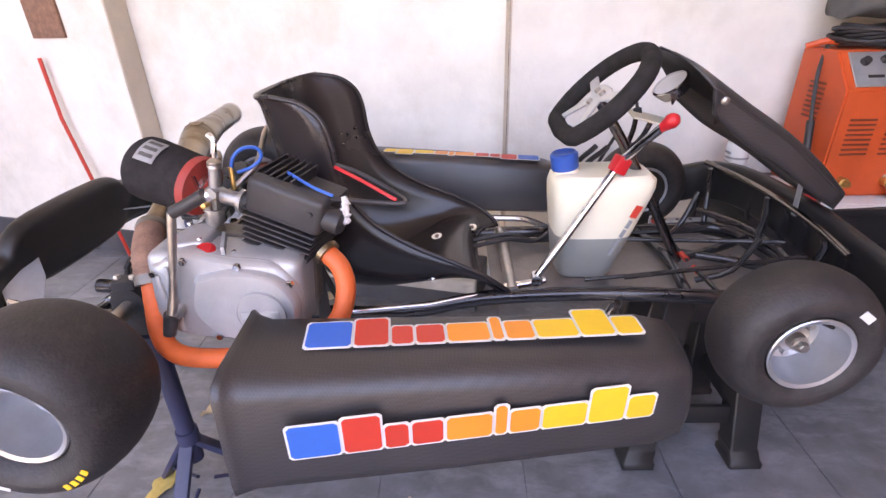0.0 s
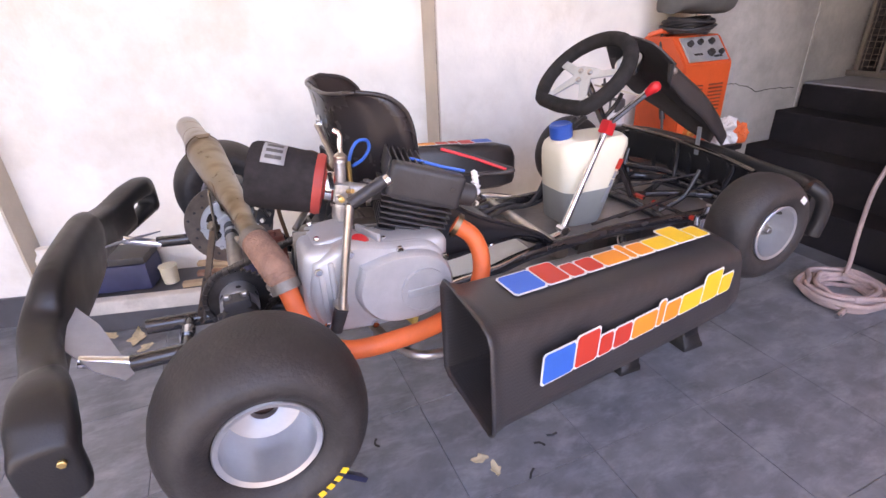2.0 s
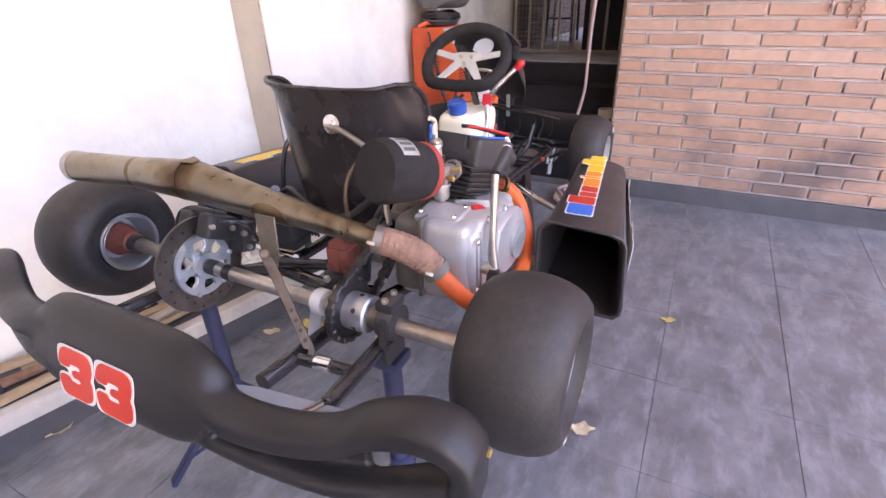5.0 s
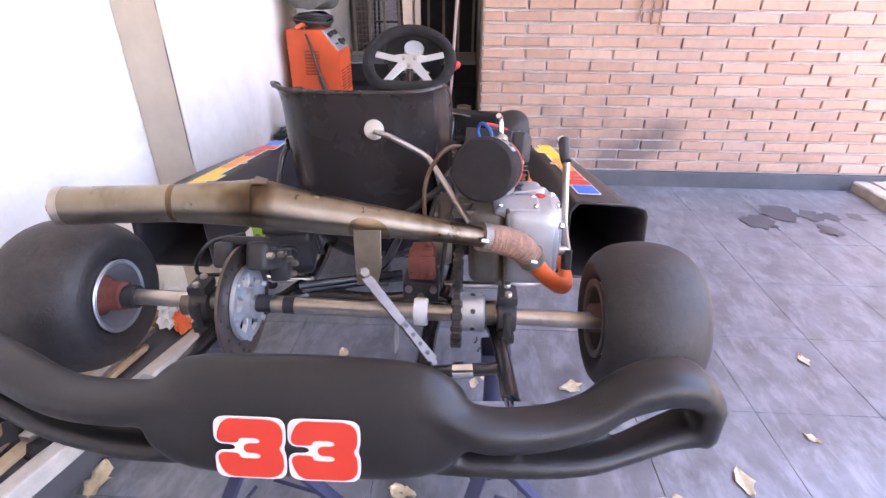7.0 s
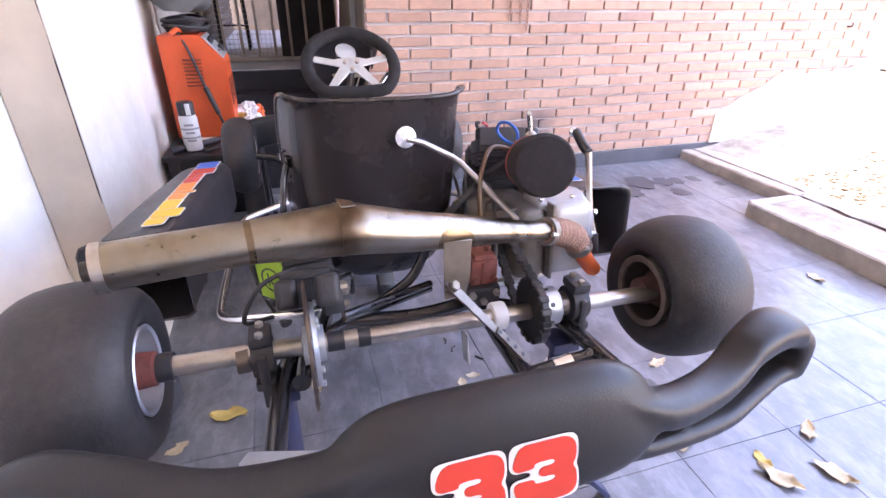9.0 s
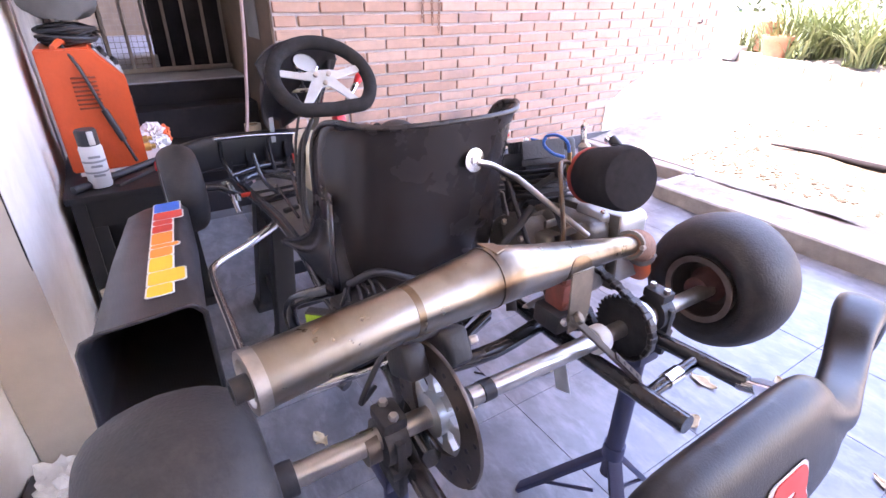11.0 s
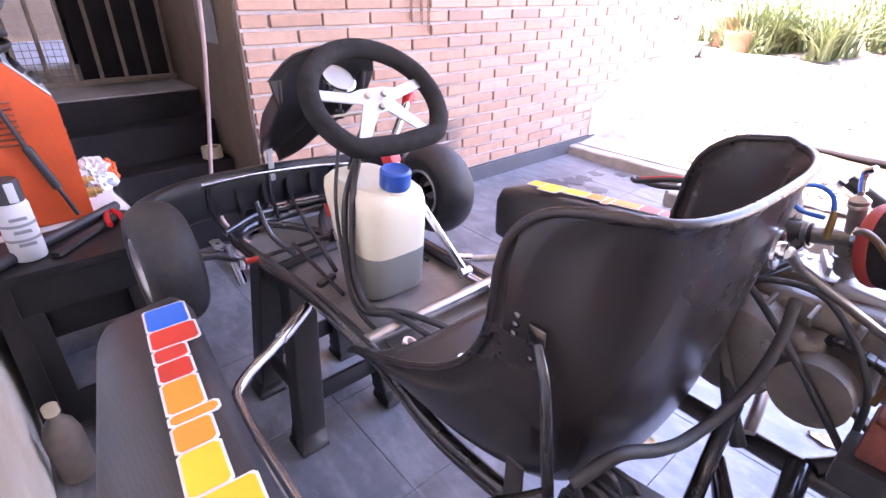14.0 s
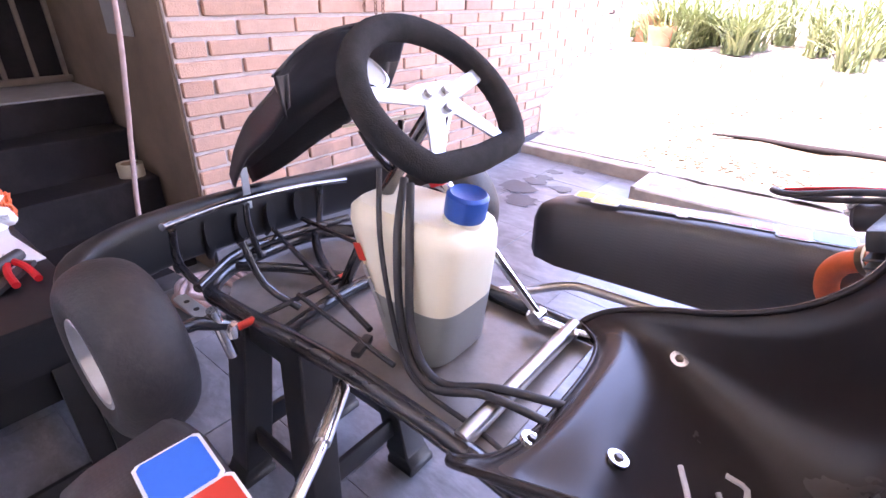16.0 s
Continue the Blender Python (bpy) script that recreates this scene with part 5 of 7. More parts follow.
# ---- steering fairing ----
def fairing():
    """A hooded cowl round the gauge that runs down into a pointed channel with deep side flanges."""
    keys = [
        [(0.915, 0.0, 0.918), (0.936, 0.075, 0.902), (0.978, 0.108, 0.858), (0.992, 0.090, 0.800)],
        [(0.963, 0.0, 0.897), (0.966, 0.068, 0.887), (0.982, 0.094, 0.857), (0.995, 0.088, 0.808)],
        [(1.015, 0.0, 0.866), (1.005, 0.058, 0.863), (0.990, 0.083, 0.854), (0.992, 0.085, 0.814)],
        [(1.080, 0.0, 0.824), (1.070, 0.055, 0.820), (1.055, 0.078, 0.812), (1.055, 0.081, 0.764)],
        [(1.155, 0.0, 0.776), (1.147, 0.050, 0.772), (1.137, 0.068, 0.762), (1.140, 0.071, 0.714)],
        [(1.243, 0.0, 0.712), (1.238, 0.032, 0.706), (1.228, 0.046, 0.694), (1.228, 0.048, 0.652)],
        [(1.318, 0.0, 0.642), (1.315, 0.010, 0.640), (1.308, 0.018, 0.636), (1.296, 0.019, 0.612)],
    ]
    rings = []
    for q in zip(*[spline([k[i] for k in keys], 5) for i in range(4)]):
        side = spline([q[0], q[1], q[2] * 0.97 + q[1] * 0.03, q[2], q[2] * 0.85 + q[3] * 0.15, q[3]], 3)
        rings.append([V(p.x, -p.y, p.z) for p in side[::-1]] + side[1:])
    return from_grid(rings, False, False)


fa = part("fairing", fairing(), M_CARBON, kart, "black plastic steering fairing", 60)
fm = fa.modifiers.new("thick", "SOLIDIFY")
fm.thickness, fm.offset = 0.005, 0
part("fairing_strut", prism([(-0.007, 0.03), (0.007, 0.03), (0.007, -0.05), (-0.007, -0.05)], 0.003, frame_of((1.250, 0.022, 0.632), (0, 1, 0), (-0.05, 0, 1)), 0.0006), M_GALV, kart, "bare metal fairing bracket", 20)
for y in (-0.088, 0.088):
    part("fairing_bolt", lathe([(0, 0), (0.007, 0), (0.007, 0.003), (0.004, 0.005), (0, 0.005)], (1.004, y * 0.97, 0.838), (0, y, 0), 14), M_STEEL, kart, "dull round bolt head")
gz = sub("gauge", kart, (0, 0, 0), "round silver gauge with pale dial")
part("bezel", lathe([(0.0, -0.014), (0.026, -0.014), (0.033, 0.002), (0.034, 0.008), (0.030, 0.009), (0.030, 0.004)], (0.945, -0.006, 0.852), (-0.62, -0.12, 0.77), 30), M_CHROME, gz)
part("dial", lathe([(0, 0.004), (0.030, 0.004), (0.030, 0.0055), (0, 0.0055)], (0.945, -0.006, 0.852), (-0.62, -0.12, 0.77), 30), M_WHITE, gz, "pale gauge dial")
part("switch_plate", box(0.912, -0.006, 0.796, 0.075, 0.085, 0.004, 0.002, (0, 14, -8)), M_BEIGEPL, kart, "cream painted switch plate")
part("toggle_switch", join(lathe([(0, 0), (0.008, 0), (0.008, 0.012), (0.003, 0.014), (0.003, 0.024), (0, 0.025)], (0.90, 0.02, 0.797), (-0.2, 0, 0.95), 12)), M_RUBBER, kart)
for y in (-0.034, 0.040):
    rail("plate_bracket", [(0.905, y, 0.792), (0.898, y * 0.7, 0.765), (0.884, y * 0.3, 0.738)], 0.005, M_FRAME, 3)

# gear lever with red knob
rail("gear_lever", [(0.705, -0.112, 0.522), (0.845, -0.058, 0.712), (0.862, -0.066, 0.742), (0.898, -0.135, 0.818)], 0.0075, M_CHROME, 4, "long chromed gear lever")
part("lever_clamp", box(0.854, -0.054, 0.722, 0.028, 0.026, 0.032, 0.005, (0, 25, 10)), M_RED, kart, "red anodised clamp")
part("lever_knob", lathe([(0, 0), (0.007, 0.001), (0.009, 0.012), (0.0125, 0.026), (0.011, 0.034), (0.006, 0.039), (0, 0.040)], (0.890, -0.118, 0.800), (0.42, -0.75, 0.75), 18), M_RED, kart, "red lever knob")
part("lever_foot", join(lathe([(0, -0.012), (0.011, -0.012), (0.011, 0.012), (0, 0.012)], (0.703, -0.112, 0.516), (0, 1, 0), 16), tube([(0.64, -0.125, 0.505), (0.72, -0.112, 0.512)], 0.0075, 12, 1)), M_CHROME, kart, "bright lever joint")
rail("gear_rod", [(0.36, -0.195, 0.50), (0.50, -0.178, 0.502), (0.66, -0.125, 0.505)], 0.005, M_CHROME, 1, "chromed gear linkage rod")

# side bars that carry the pods
for s in (-1, 1):
    rail("pod_bar", [(0.855, s * 0.140, 0.478), (0.80, s * 0.225, 0.466), (0.745, s * 0.318, 0.457), (0.68, s * 0.337, 0.455), (0.50, s * 0.342, 0.46), (0.32, s * 0.345, 0.465), (0.255, s * 0.335, 0.468), (0.215, s * 0.27, 0.48), (0.19, s * 0.135, 0.492)], 0.0085, M_STEEL if s < 0 else M_CHROME, 4, "bare bent steel pod bar")
    part("pod_bar_sleeve", tube([(0.845, s * 0.155, 0.476), (0.80, s * 0.225, 0.467)], 0.0115, 12, 1), M_CHROME, kart)

# seat struts
for s in (-1, 1):
    part("seat_strut", prism([(-0.012, 0.0), (0.012, 0.0), (0.010, 0.15), (-0.010, 0.15)], 0.003, frame_of((0.30, 0.016 + s * 0.182, 0.455), (1, 0, 0), (-0.1, 0.02 * s, 1))), M_MATTE, kart, "black seat support plate", 20)
for x, y, z in ((0.284, 0.187, 0.734), (0.306, 0.187, 0.731), (0.317, 0.187, 0.750), (0.297, 0.187, 0.710), (0.325, 0.187, 0.727), (0.284, -0.163, 0.734), (0.306, -0.163, 0.731), (0.317, -0.163, 0.750)):
    part("seat_rivet", lathe([(0, 0), (0.004, 0), (0.004, 0.004), (0.0025, 0.006), (0, 0.006)], on_seat(x, y, z), (0, -1 if y > 0 else 1, 0), 10), M_CHROME, kart)
for x, z in ((0.333, 0.744), (0.324, 0.740), (0.316, 0.760), (0.308, 0.745), (0.313, 0.716)):
    q = on_seat(x, 0.187, z)
    part("rivet_head", lathe([(0, 0.002), (0.0034, 0.002), (0.003, 0.0040), (0, 0.0048)], q, (0, 1, 0.15), 12), M_DARKCHROME, kart, "dull rivet head on the seat's side")
rail("seat_stay", [(0.300, 0.188, 0.738), (0.284, 0.196, 0.716), (0.274, 0.201, 0.688), (0.267, 0.204, 0.655), (0.256, 0.203, 0.58), (0.248, 0.195, 0.47)], 0.0055, M_FRAME, 4, "dark steel stay bolted to the seat's side")
part("stay_end", box(0.302, 0.187, 0.742, 0.018, 0.004, 0.024, 0.002), M_DARKCHROME, kart, "flattened end of the stay")
for x, y, z in ((0.522, 0.066, 0.50), (0.508, -0.126, 0.53), (0.582, 0.105, 0.52)):
    part("seat_washer", lathe([(0.0055, 0.0065), (0.0115, 0.0065), (0.012, 0.001), (0.0055, 0.001)], on_seat(x, y, z), (-0.2, -y * 3, 1), 20, True), M_CHROME, kart, "bright washer bolted through the seat")
    part("washer_bolt", bolt(on_seat(x, y, z), (-0.2, -y * 3, 1), 0.0055, 0.0095), M_DISC, kart)

# white strips laid on the seat stand for light in its slits
for pts in (((0.452, 0.012), (0.430, 0.072)), ((0.408, 0.008), (0.398, 0.040)), ((0.402, -0.018), (0.390, 0.010))):
    line = [on_seat(x, y, 0.49) + V(0, 0, 0.0035) for x, y in (pts[0], tuple((a + b) / 2 for a, b in zip(*pts)), pts[1])]
    part("slit_light_strip", tube(line, 0.0032, 8, 3), M_WHITE, seat, "white strip drawn for the light in a slit of the seat")

# front bumper: tube, plastic beam and ribs
rail("front_tube", [(1.148, 0.215, 0.642), (1.195, 0.10, 0.628), (1.215, 0.0, 0.616), (1.222, -0.10, 0.604), (1.218, -0.185, 0.592)], 0.0060, M_DARKCHROME, 4, "dark chromed front bumper tube")
rail("lower_front_tube", [(1.14, 0.19, 0.53), (1.21, 0.08, 0.525), (1.215, -0.05, 0.52), (1.20, -0.17, 0.515)], 0.008, M_FRAME, 4)
for y, x in ((0.20, 1.155), (0.05, 1.208), (-0.12, 1.22)):
    rail("bumper_riser", [(x, y, 0.63 - 0.12 * (0.2 - y)), (x + 0.005, y, 0.57), (x - 0.005, y * 0.85, 0.505)], 0.0062, M_FRAME, 3)
bumper_f = sub("front_bumper", kart, (0, 0, 0), "black plastic front bumper with ribbed inner face")
beam = [((1.155, 0.345, 0.545), 0.02, 0.05), ((1.215, 0.31, 0.565), 0.022, 0.05), ((1.255, 0.20, 0.575), 0.016, 0.05), ((1.275, 0.0, 0.565), 0.016, 0.052), ((1.262, -0.20, 0.555), 0.016, 0.05), ((1.245, -0.30, 0.555), 0.022, 0.05), ((1.225, -0.345, 0.535), 0.022, 0.055)]
part("beam", sweep(beam, 0.5), M_PLASTIC, bumper_f, "black plastic beam", 50)
part("end_horn", tube([(1.205, -0.325, 0.600), (1.228, -0.350, 0.575), (1.232, -0.352, 0.53), (1.225, -0.350, 0.485)], 0.016, 12, 4), M_PLASTIC, bumper_f, "turned-down bumper end")
for q in range(6):
    y = 0.17 - q * 0.062
    part("rib", sweep([((1.252 + 0.006 * q % 2, y, 0.535), 0.010, 0.03), ((1.244, y - 0.001, 0.56), 0.010, 0.03)], 0.9, 12, 2), M_PLASTIC, bumper_f)

# steering tie rods, arms and pedals
for s in (-1, 1):
    part("steering_arm", prism([(0, 0.011), (0.145, 0.013), (0.153, 0), (0.145, -0.013), (0, -0.011), (-0.006, 0)], 0.004, frame_of((1.19, s * 0.202, 0.498), (-1, 0.0, 0.0), (0, -s, 0)), 0.0008), M_GALV, kart, "drilled bright steering arm plate", 20)
    for q in range(4):
        part("arm_hole", lathe([(0, -0.003), (0.0045, -0.003), (0.0045, 0.003), (0, 0.003)], (1.165 - 0.032 * q, s * 0.202, 0.498), (0, 0, 1), 10), M_MATTE, kart)
    rod_a, rod_b = V(1.037, s * 0.196, 0.503), V(1.026, -0.03 if s > 0 else -0.06, 0.508)
    rail("tie_rod", [rod_a, rod_b], 0.0045, M_FRAME, 1)
    for q in (0.02, 0.86):
        part("tie_rod_end", tube([rod_a.lerp(rod_b, q), rod_a.lerp(rod_b, q + 0.13)], 0.0062, 10, 1), M_SRED, kart, "red anodised rod end")
    part("rod_joint", lathe([(0, -0.012), (0.009, -0.011), (0.010, 0.0), (0.009, 0.011), (0, 0.012)], rod_a, (0, 0, 1), 14), M_CHROME, kart)
    rail("pedal_rod", [(1.23, -0.008 + 0.0 if s > 0 else -0.075, 0.535), (0.875, 0.072 if s > 0 else -0.105, 0.512)], 0.005, M_FRAME, 1)
    rail("stub_axle", [(1.045, s * 0.19, 0.50), (1.045, s * 0.24, 0.535), (1.045, s * 0.32, 0.543)], 0.010, M_FRAME, 2)
    rail("king_pin", [(1.045, s * 0.20, 0.455), (1.045, s * 0.215, 0.545)], 0.009, M_CHROME, 1)
    rail("pedal_shaft", [(1.02, s * 0.09, 0.495), (1.07, s * 0.115, 0.53), (1.10, s * 0.125, 0.60)], 0.006, M_FRAME, 3)
    rail("pedal_link", [(0.80, s * 0.10, 0.505), (1.02, s * 0.09, 0.52)], 0.004, M_FRAME, 1)
part("pedal_stop", box(0.862, 0.100, 0.506, 0.014, 0.044, 0.011, 0.003, (0, 0, 20)), M_MATTE, kart)

# hoses and leads
for q, pts in enumerate([[(0.83, 0.03, 0.735), (0.80, 0.065, 0.68), (0.78, 0.085, 0.56), (0.735, 0.085, 0.505), (0.66, 0.06, 0.52), (0.56, 0.02, 0.515)], [(0.85, 0.02, 0.735), (0.815, 0.072, 0.67), (0.79, 0.09, 0.55), (0.74, 0.095, 0.50), (0.66, 0.08, 0.522), (0.56, 0.06, 0.512)], [(0.87, 0.045, 0.75), (0.84, 0.076, 0.66), (0.80, 0.088, 0.53), (0.75, 0.10, 0.495), (0.64, 0.115, 0.50), (0.52, 0.15, 0.515)]]):
    rail("cable", pts, 0.0055 if q < 2 else 0.0035, M_RUBBER, 6, "black cable sheath")
rail("spark_lead", [(0.352, -0.275, 0.748), (0.43, -0.26, 0.735), (0.475, -0.265, 0.735), (0.455, -0.235, 0.742), (0.40, -0.21, 0.765), (0.365, -0.20, 0.775)], 0.004, M_RUBBER, 6, "black spark plug lead")
rail("red_lead", [(0.365, -0.21, 0.775), (0.41, -0.235, 0.76), (0.463, -0.262, 0.738)], 0.0028, M_RED, 4, "red sleeved lead")
rail("blue_lead", [(0.30, -0.235, 0.775), (0.345, -0.268, 0.762), (0.375, -0.283, 0.755)], 0.0025, M_SBLUE, 3, "thin blue wire")
part("plug_wrap", tube([(0.392 + 0.003 * math.sin(4 * k), -0.292 + 0.0006 * k, 0.715 + 0.0022 * k) for k in range(17)], [0.0062 if k % 2 else 0.0045 for k in range(17)], 8, 1), M_WHITE, kart, "white spiral wrap on the plug lead")
rail("breather_hose", [(0.205, -0.215, 0.775), (0.212, -0.215, 0.795), (0.226, -0.205, 0.806), (0.243, -0.195, 0.803), (0.246, -0.192, 0.788), (0.232, -0.200, 0.775), (0.212, -0.212, 0.770)], 0.0028, M_SBLUE, 6, "looped blue breather hose")
part("idle_screw", tube([(0.204, -0.217, 0.745), (0.205, -0.215, 0.780)], 0.004, 8, 1), M_BRASS, kart, "brass carburettor fitting")
part("carb_elbow", tube([(0.191, -0.230, 0.805), (0.194, -0.228, 0.825), (0.186, -0.224, 0.832)], 0.0045, 8, 3), M_CHROME, kart)
rail("fuel_hose", [(0.178, -0.205, 0.765), (0.168, -0.165, 0.782), (0.150, -0.138, 0.783), (0.118, -0.113, 0.758), (0.100, -0.104, 0.722), (0.094, -0.106, 0.68), (0.100, -0.112, 0.63)], 0.0036, M_AMBER, 5, "dark amber fuel hose")
rail("brake_hose", [(0.06, 0.19, 0.66), (0.03, 0.24, 0.655), (0.03, 0.27, 0.60), (0.07, 0.235, 0.575)], 0.0035, M_RUBBER, 5)
rail("corrugated_conduit", [(0.245, 0.192, 0.622), (0.229, 0.149, 0.640), (0.215, 0.095, 0.618), (0.207, 0.04, 0.603), (0.192, -0.03, 0.624), (0.188, -0.085, 0.665), (0.195, -0.13, 0.70)], 0.0064, M_RUBBER, 5, "black corrugated wiring conduit")
rail("engine_brace", [(0.178, 0.115, 0.465), (0.189, 0.035, 0.503), (0.197, -0.015, 0.535), (0.199, -0.046, 0.60)], 0.0095, M_FRAME, 4, "black tube bracing the engine mount")
rail("battery_loop", [(0.25, 0.22, 0.62), (0.30, 0.27, 0.58), (0.28, 0.26, 0.50), (0.20, 0.225, 0.47)], 0.011, M_FRAME, 5)

# electric box with its green label
part("electric_box", box(0.220, 0.178, 0.550, 0.066, 0.088, 0.092, 0.012, (0, 0, 8), 3), M_MATTE, kart, "black box taped under the seat")
part("box_lid", box(0.215, 0.178, 0.606, 0.07, 0.085, 0.012, 0.004, (0, 0, 8)), M_RUBBER, kart)
LB = frame_of((0.216, 0.2385, 0.556), (-0.70, -0.71, 0.03), (0, 0.05, 1))
for q in range(6):
    w = 0.018 * q
    rail("box_wire", [(0.20 + 0.01 * (q % 3), 0.145 + w * 0.8, 0.60), (0.215 + 0.012 * math.sin(q * 2), 0.150 + w * 0.7, 0.622 + 0.006 * (q % 2)), (0.245, 0.150 + w * 0.5, 0.615), (0.262, 0.140 + w * 0.4, 0.57), (0.27, 0.13 + w * 0.5, 0.51)], 0.0028, M_RUBBER, 5, "thin black wire round the box")
for z in (0.525, 0.575):
    part("tape_band", box(0.220, 0.178, z, 0.068, 0.090, 0.014, 0.010, (0, 0, 8), 3), M_RUBBER, kart, "glossy tape wrapped round the box")
part("label_box", prism([(-0.04, -0.046), (0.03, -0.046), (0.03, 0.044), (-0.04, 0.044)], 0.016, LB @ Matrix.Translation((0.004, 0, -0.010)), 0.001), M_MATTE, kart)
part("green_label", prism([(-0.034, -0.042), (0.032, -0.042), (0.032, 0.042), (-0.034, 0.042)], 0.0015, LB), M_LIME, kart, "lime green label with black ring mark", 0)
part("label_ring", lathe([(0.0215, 0.0), (0.0245, 0.0), (0.0245, 0.001), (0.0215, 0.001)], LB @ V(0, 0, 0.0008), LB.to_3x3() @ V(0, 0, 1), 28, closed=True), M_MATTE, kart, "black ring mark")
for a, b in (((-0.007, -0.013), (-0.007, 0.013)), ((-0.006, 0.0), (0.009, 0.013)), ((-0.006, 0.0), (0.010, -0.013))):
    part("label_stroke", tube([LB @ V(*a, 0.001), LB @ V(*b, 0.001)], 0.0016, 6, 1), M_MATTE, kart)
part("rusty_bracket", join(box(0.075, -0.102, 0.606, 0.040, 0.046, 0.046, 0.005), box(0.075, -0.102, 0.633, 0.034, 0.036, 0.010, 0.003), box(0.054, -0.102, 0.606, 0.004, 0.012, 0.040, 0.0015), bolt((0.0545, -0.118, 0.594), (-1, 0, 0), 0.006, 0.005), bolt((0.0545, -0.086, 0.594), (-1, 0, 0), 0.006, 0.005), bolt((0.075, -0.112, 0.637), (0, 0, 1), 0.006, 0.008)), M_HUB, kart, "rusty red engine bracket")
part("engine_mount", box(0.078, -0.100, 0.562, 0.056, 0.062, 0.036, 0.006), M_MATTE, kart, "black engine mount plate")
for y, z in ((-0.122, 0.570), (-0.100, 0.556), (-0.080, 0.570)):
    part("mount_bolt", bolt((0.050, y, z), (-1, 0, 0), 0.0065, 0.008), M_STEEL, kart, "bright mount bolt")
part("gearbox_boss", lathe([(0, 0), (0.035, 0), (0.04, 0.01), (0.04, 0.04), (0, 0.04)], (0.150, -0.150, 0.606), (0, 1, 0), 24), M_CASE, kart, "oily cover over the drive sprocket")
part("boss_neck", box(0.190, -0.160, 0.612, 0.080, 0.044, 0.075, 0.014, (0, 8, 0), 3), M_CASE, kart, "oily neck of the gearbox")
part("seat_side_plate", box(0.02, -0.06, 0.49, 0.03, 0.003, 0.05, 0.001, (0, 20, 0)), M_GALV, kart)

# tyre marks: small stickers and paint
for w, s, rr, hw in ((fr, -1, 0.084, 0.0550), (wr, -1, 0.092, 0.0755)):
    a = radians(52) if w == fr else radians(-115)
    c = V(rr * math.cos(a), s * hw * 0.985, rr * math.sin(a))
    part("tyre_sticker", prism([(-0.010, -0.006), (0.010, -0.006), (0.010, 0.006), (-0.010, 0.006)], 0.001, frame_of(c, (-math.sin(a), 0, math.cos(a)), (math.cos(a), 0, math.sin(a)))), M_WHITE, w, "small white tyre sticker", 0)
for q in range(4):
    a = radians(-62 + q * 8)
    part("tyre_mark", prism([(-0.004, -0.007), (0.004, -0.007), (0.004, 0.007), (-0.004, 0.007)], 0.001, frame_of((0.093 * math.cos(a), -0.0745, 0.093 * math.sin(a)), (-math.sin(a), 0, math.cos(a)), (math.cos(a), 0, math.sin(a)))), M_SYELLOW, wr, "yellow painted tyre mark", 0)

# ---- stickers on the pods: bands of coloured shapes, no lettering ----
def pod_graphic(parent, m, w, h):
    """A blue square and a row of coloured blocks, each with a thin white edge."""
    mats = [M_SBLUE, M_SRED, M_SRED, M_SRED, M_SORANGE, M_SORANGE, M_SORANGE, M_SYELLOW, M_SYELLOW, M_SYELLOW]
    sizes = [(1.25, 0.92), (0.95, 1.0), (0.6, 0.66), (0.8, 0.66), (1.2, 0.66), (0.3, 0.85), (0.8, 0.66), (1.2, 0.66), (1.0, 1.0), (0.75, 0.66)]
    gap = 0.10
    q = w / (sum(a for a, _ in sizes) + gap * 9)
    x, lo = -w / 2, -h * 0.46
    for mt, (a, b) in zip(mats, sizes):
        for grow, mm, up in ((0.0028, M_WHITE, 0.0), (0.0, mt, 0.0008)):
            x0, x1, y0, y1, c = x - grow, x + a * q + grow, lo - grow, lo + b * h + grow, 0.004
            part("sticker_edge" if grow else "sticker_block", prism([(x0 + c, y0), (x1 - c, y0), (x1, y0 + c), (x1, y1 - c), (x1 - c, y1), (x0 + c, y1), (x0, y1 - c), (x0, y0 + c)], 0.001, m @ Matrix.Translation((0, 0, up))), mm, parent, "", 0)
        x += (a + gap) * q


pod_graphic(pod_r, frame_of((0.575, -0.5125, 0.553), (0.445, 0.072, -0.005), (0.0, -0.05, 1.0)), 0.44, 0.054)
pod_graphic(pod_r, frame_of((0.575, -0.418, 0.6185), (0.44, 0.05, -0.018), (0.0, 1, 0.045)), 0.43, 0.052)
pod_graphic(pod_l, frame_of((0.565, 0.408, 0.6200), (-0.44, 0.05, 0.018), (0.0, -1, 0.045)), 0.43, 0.052)

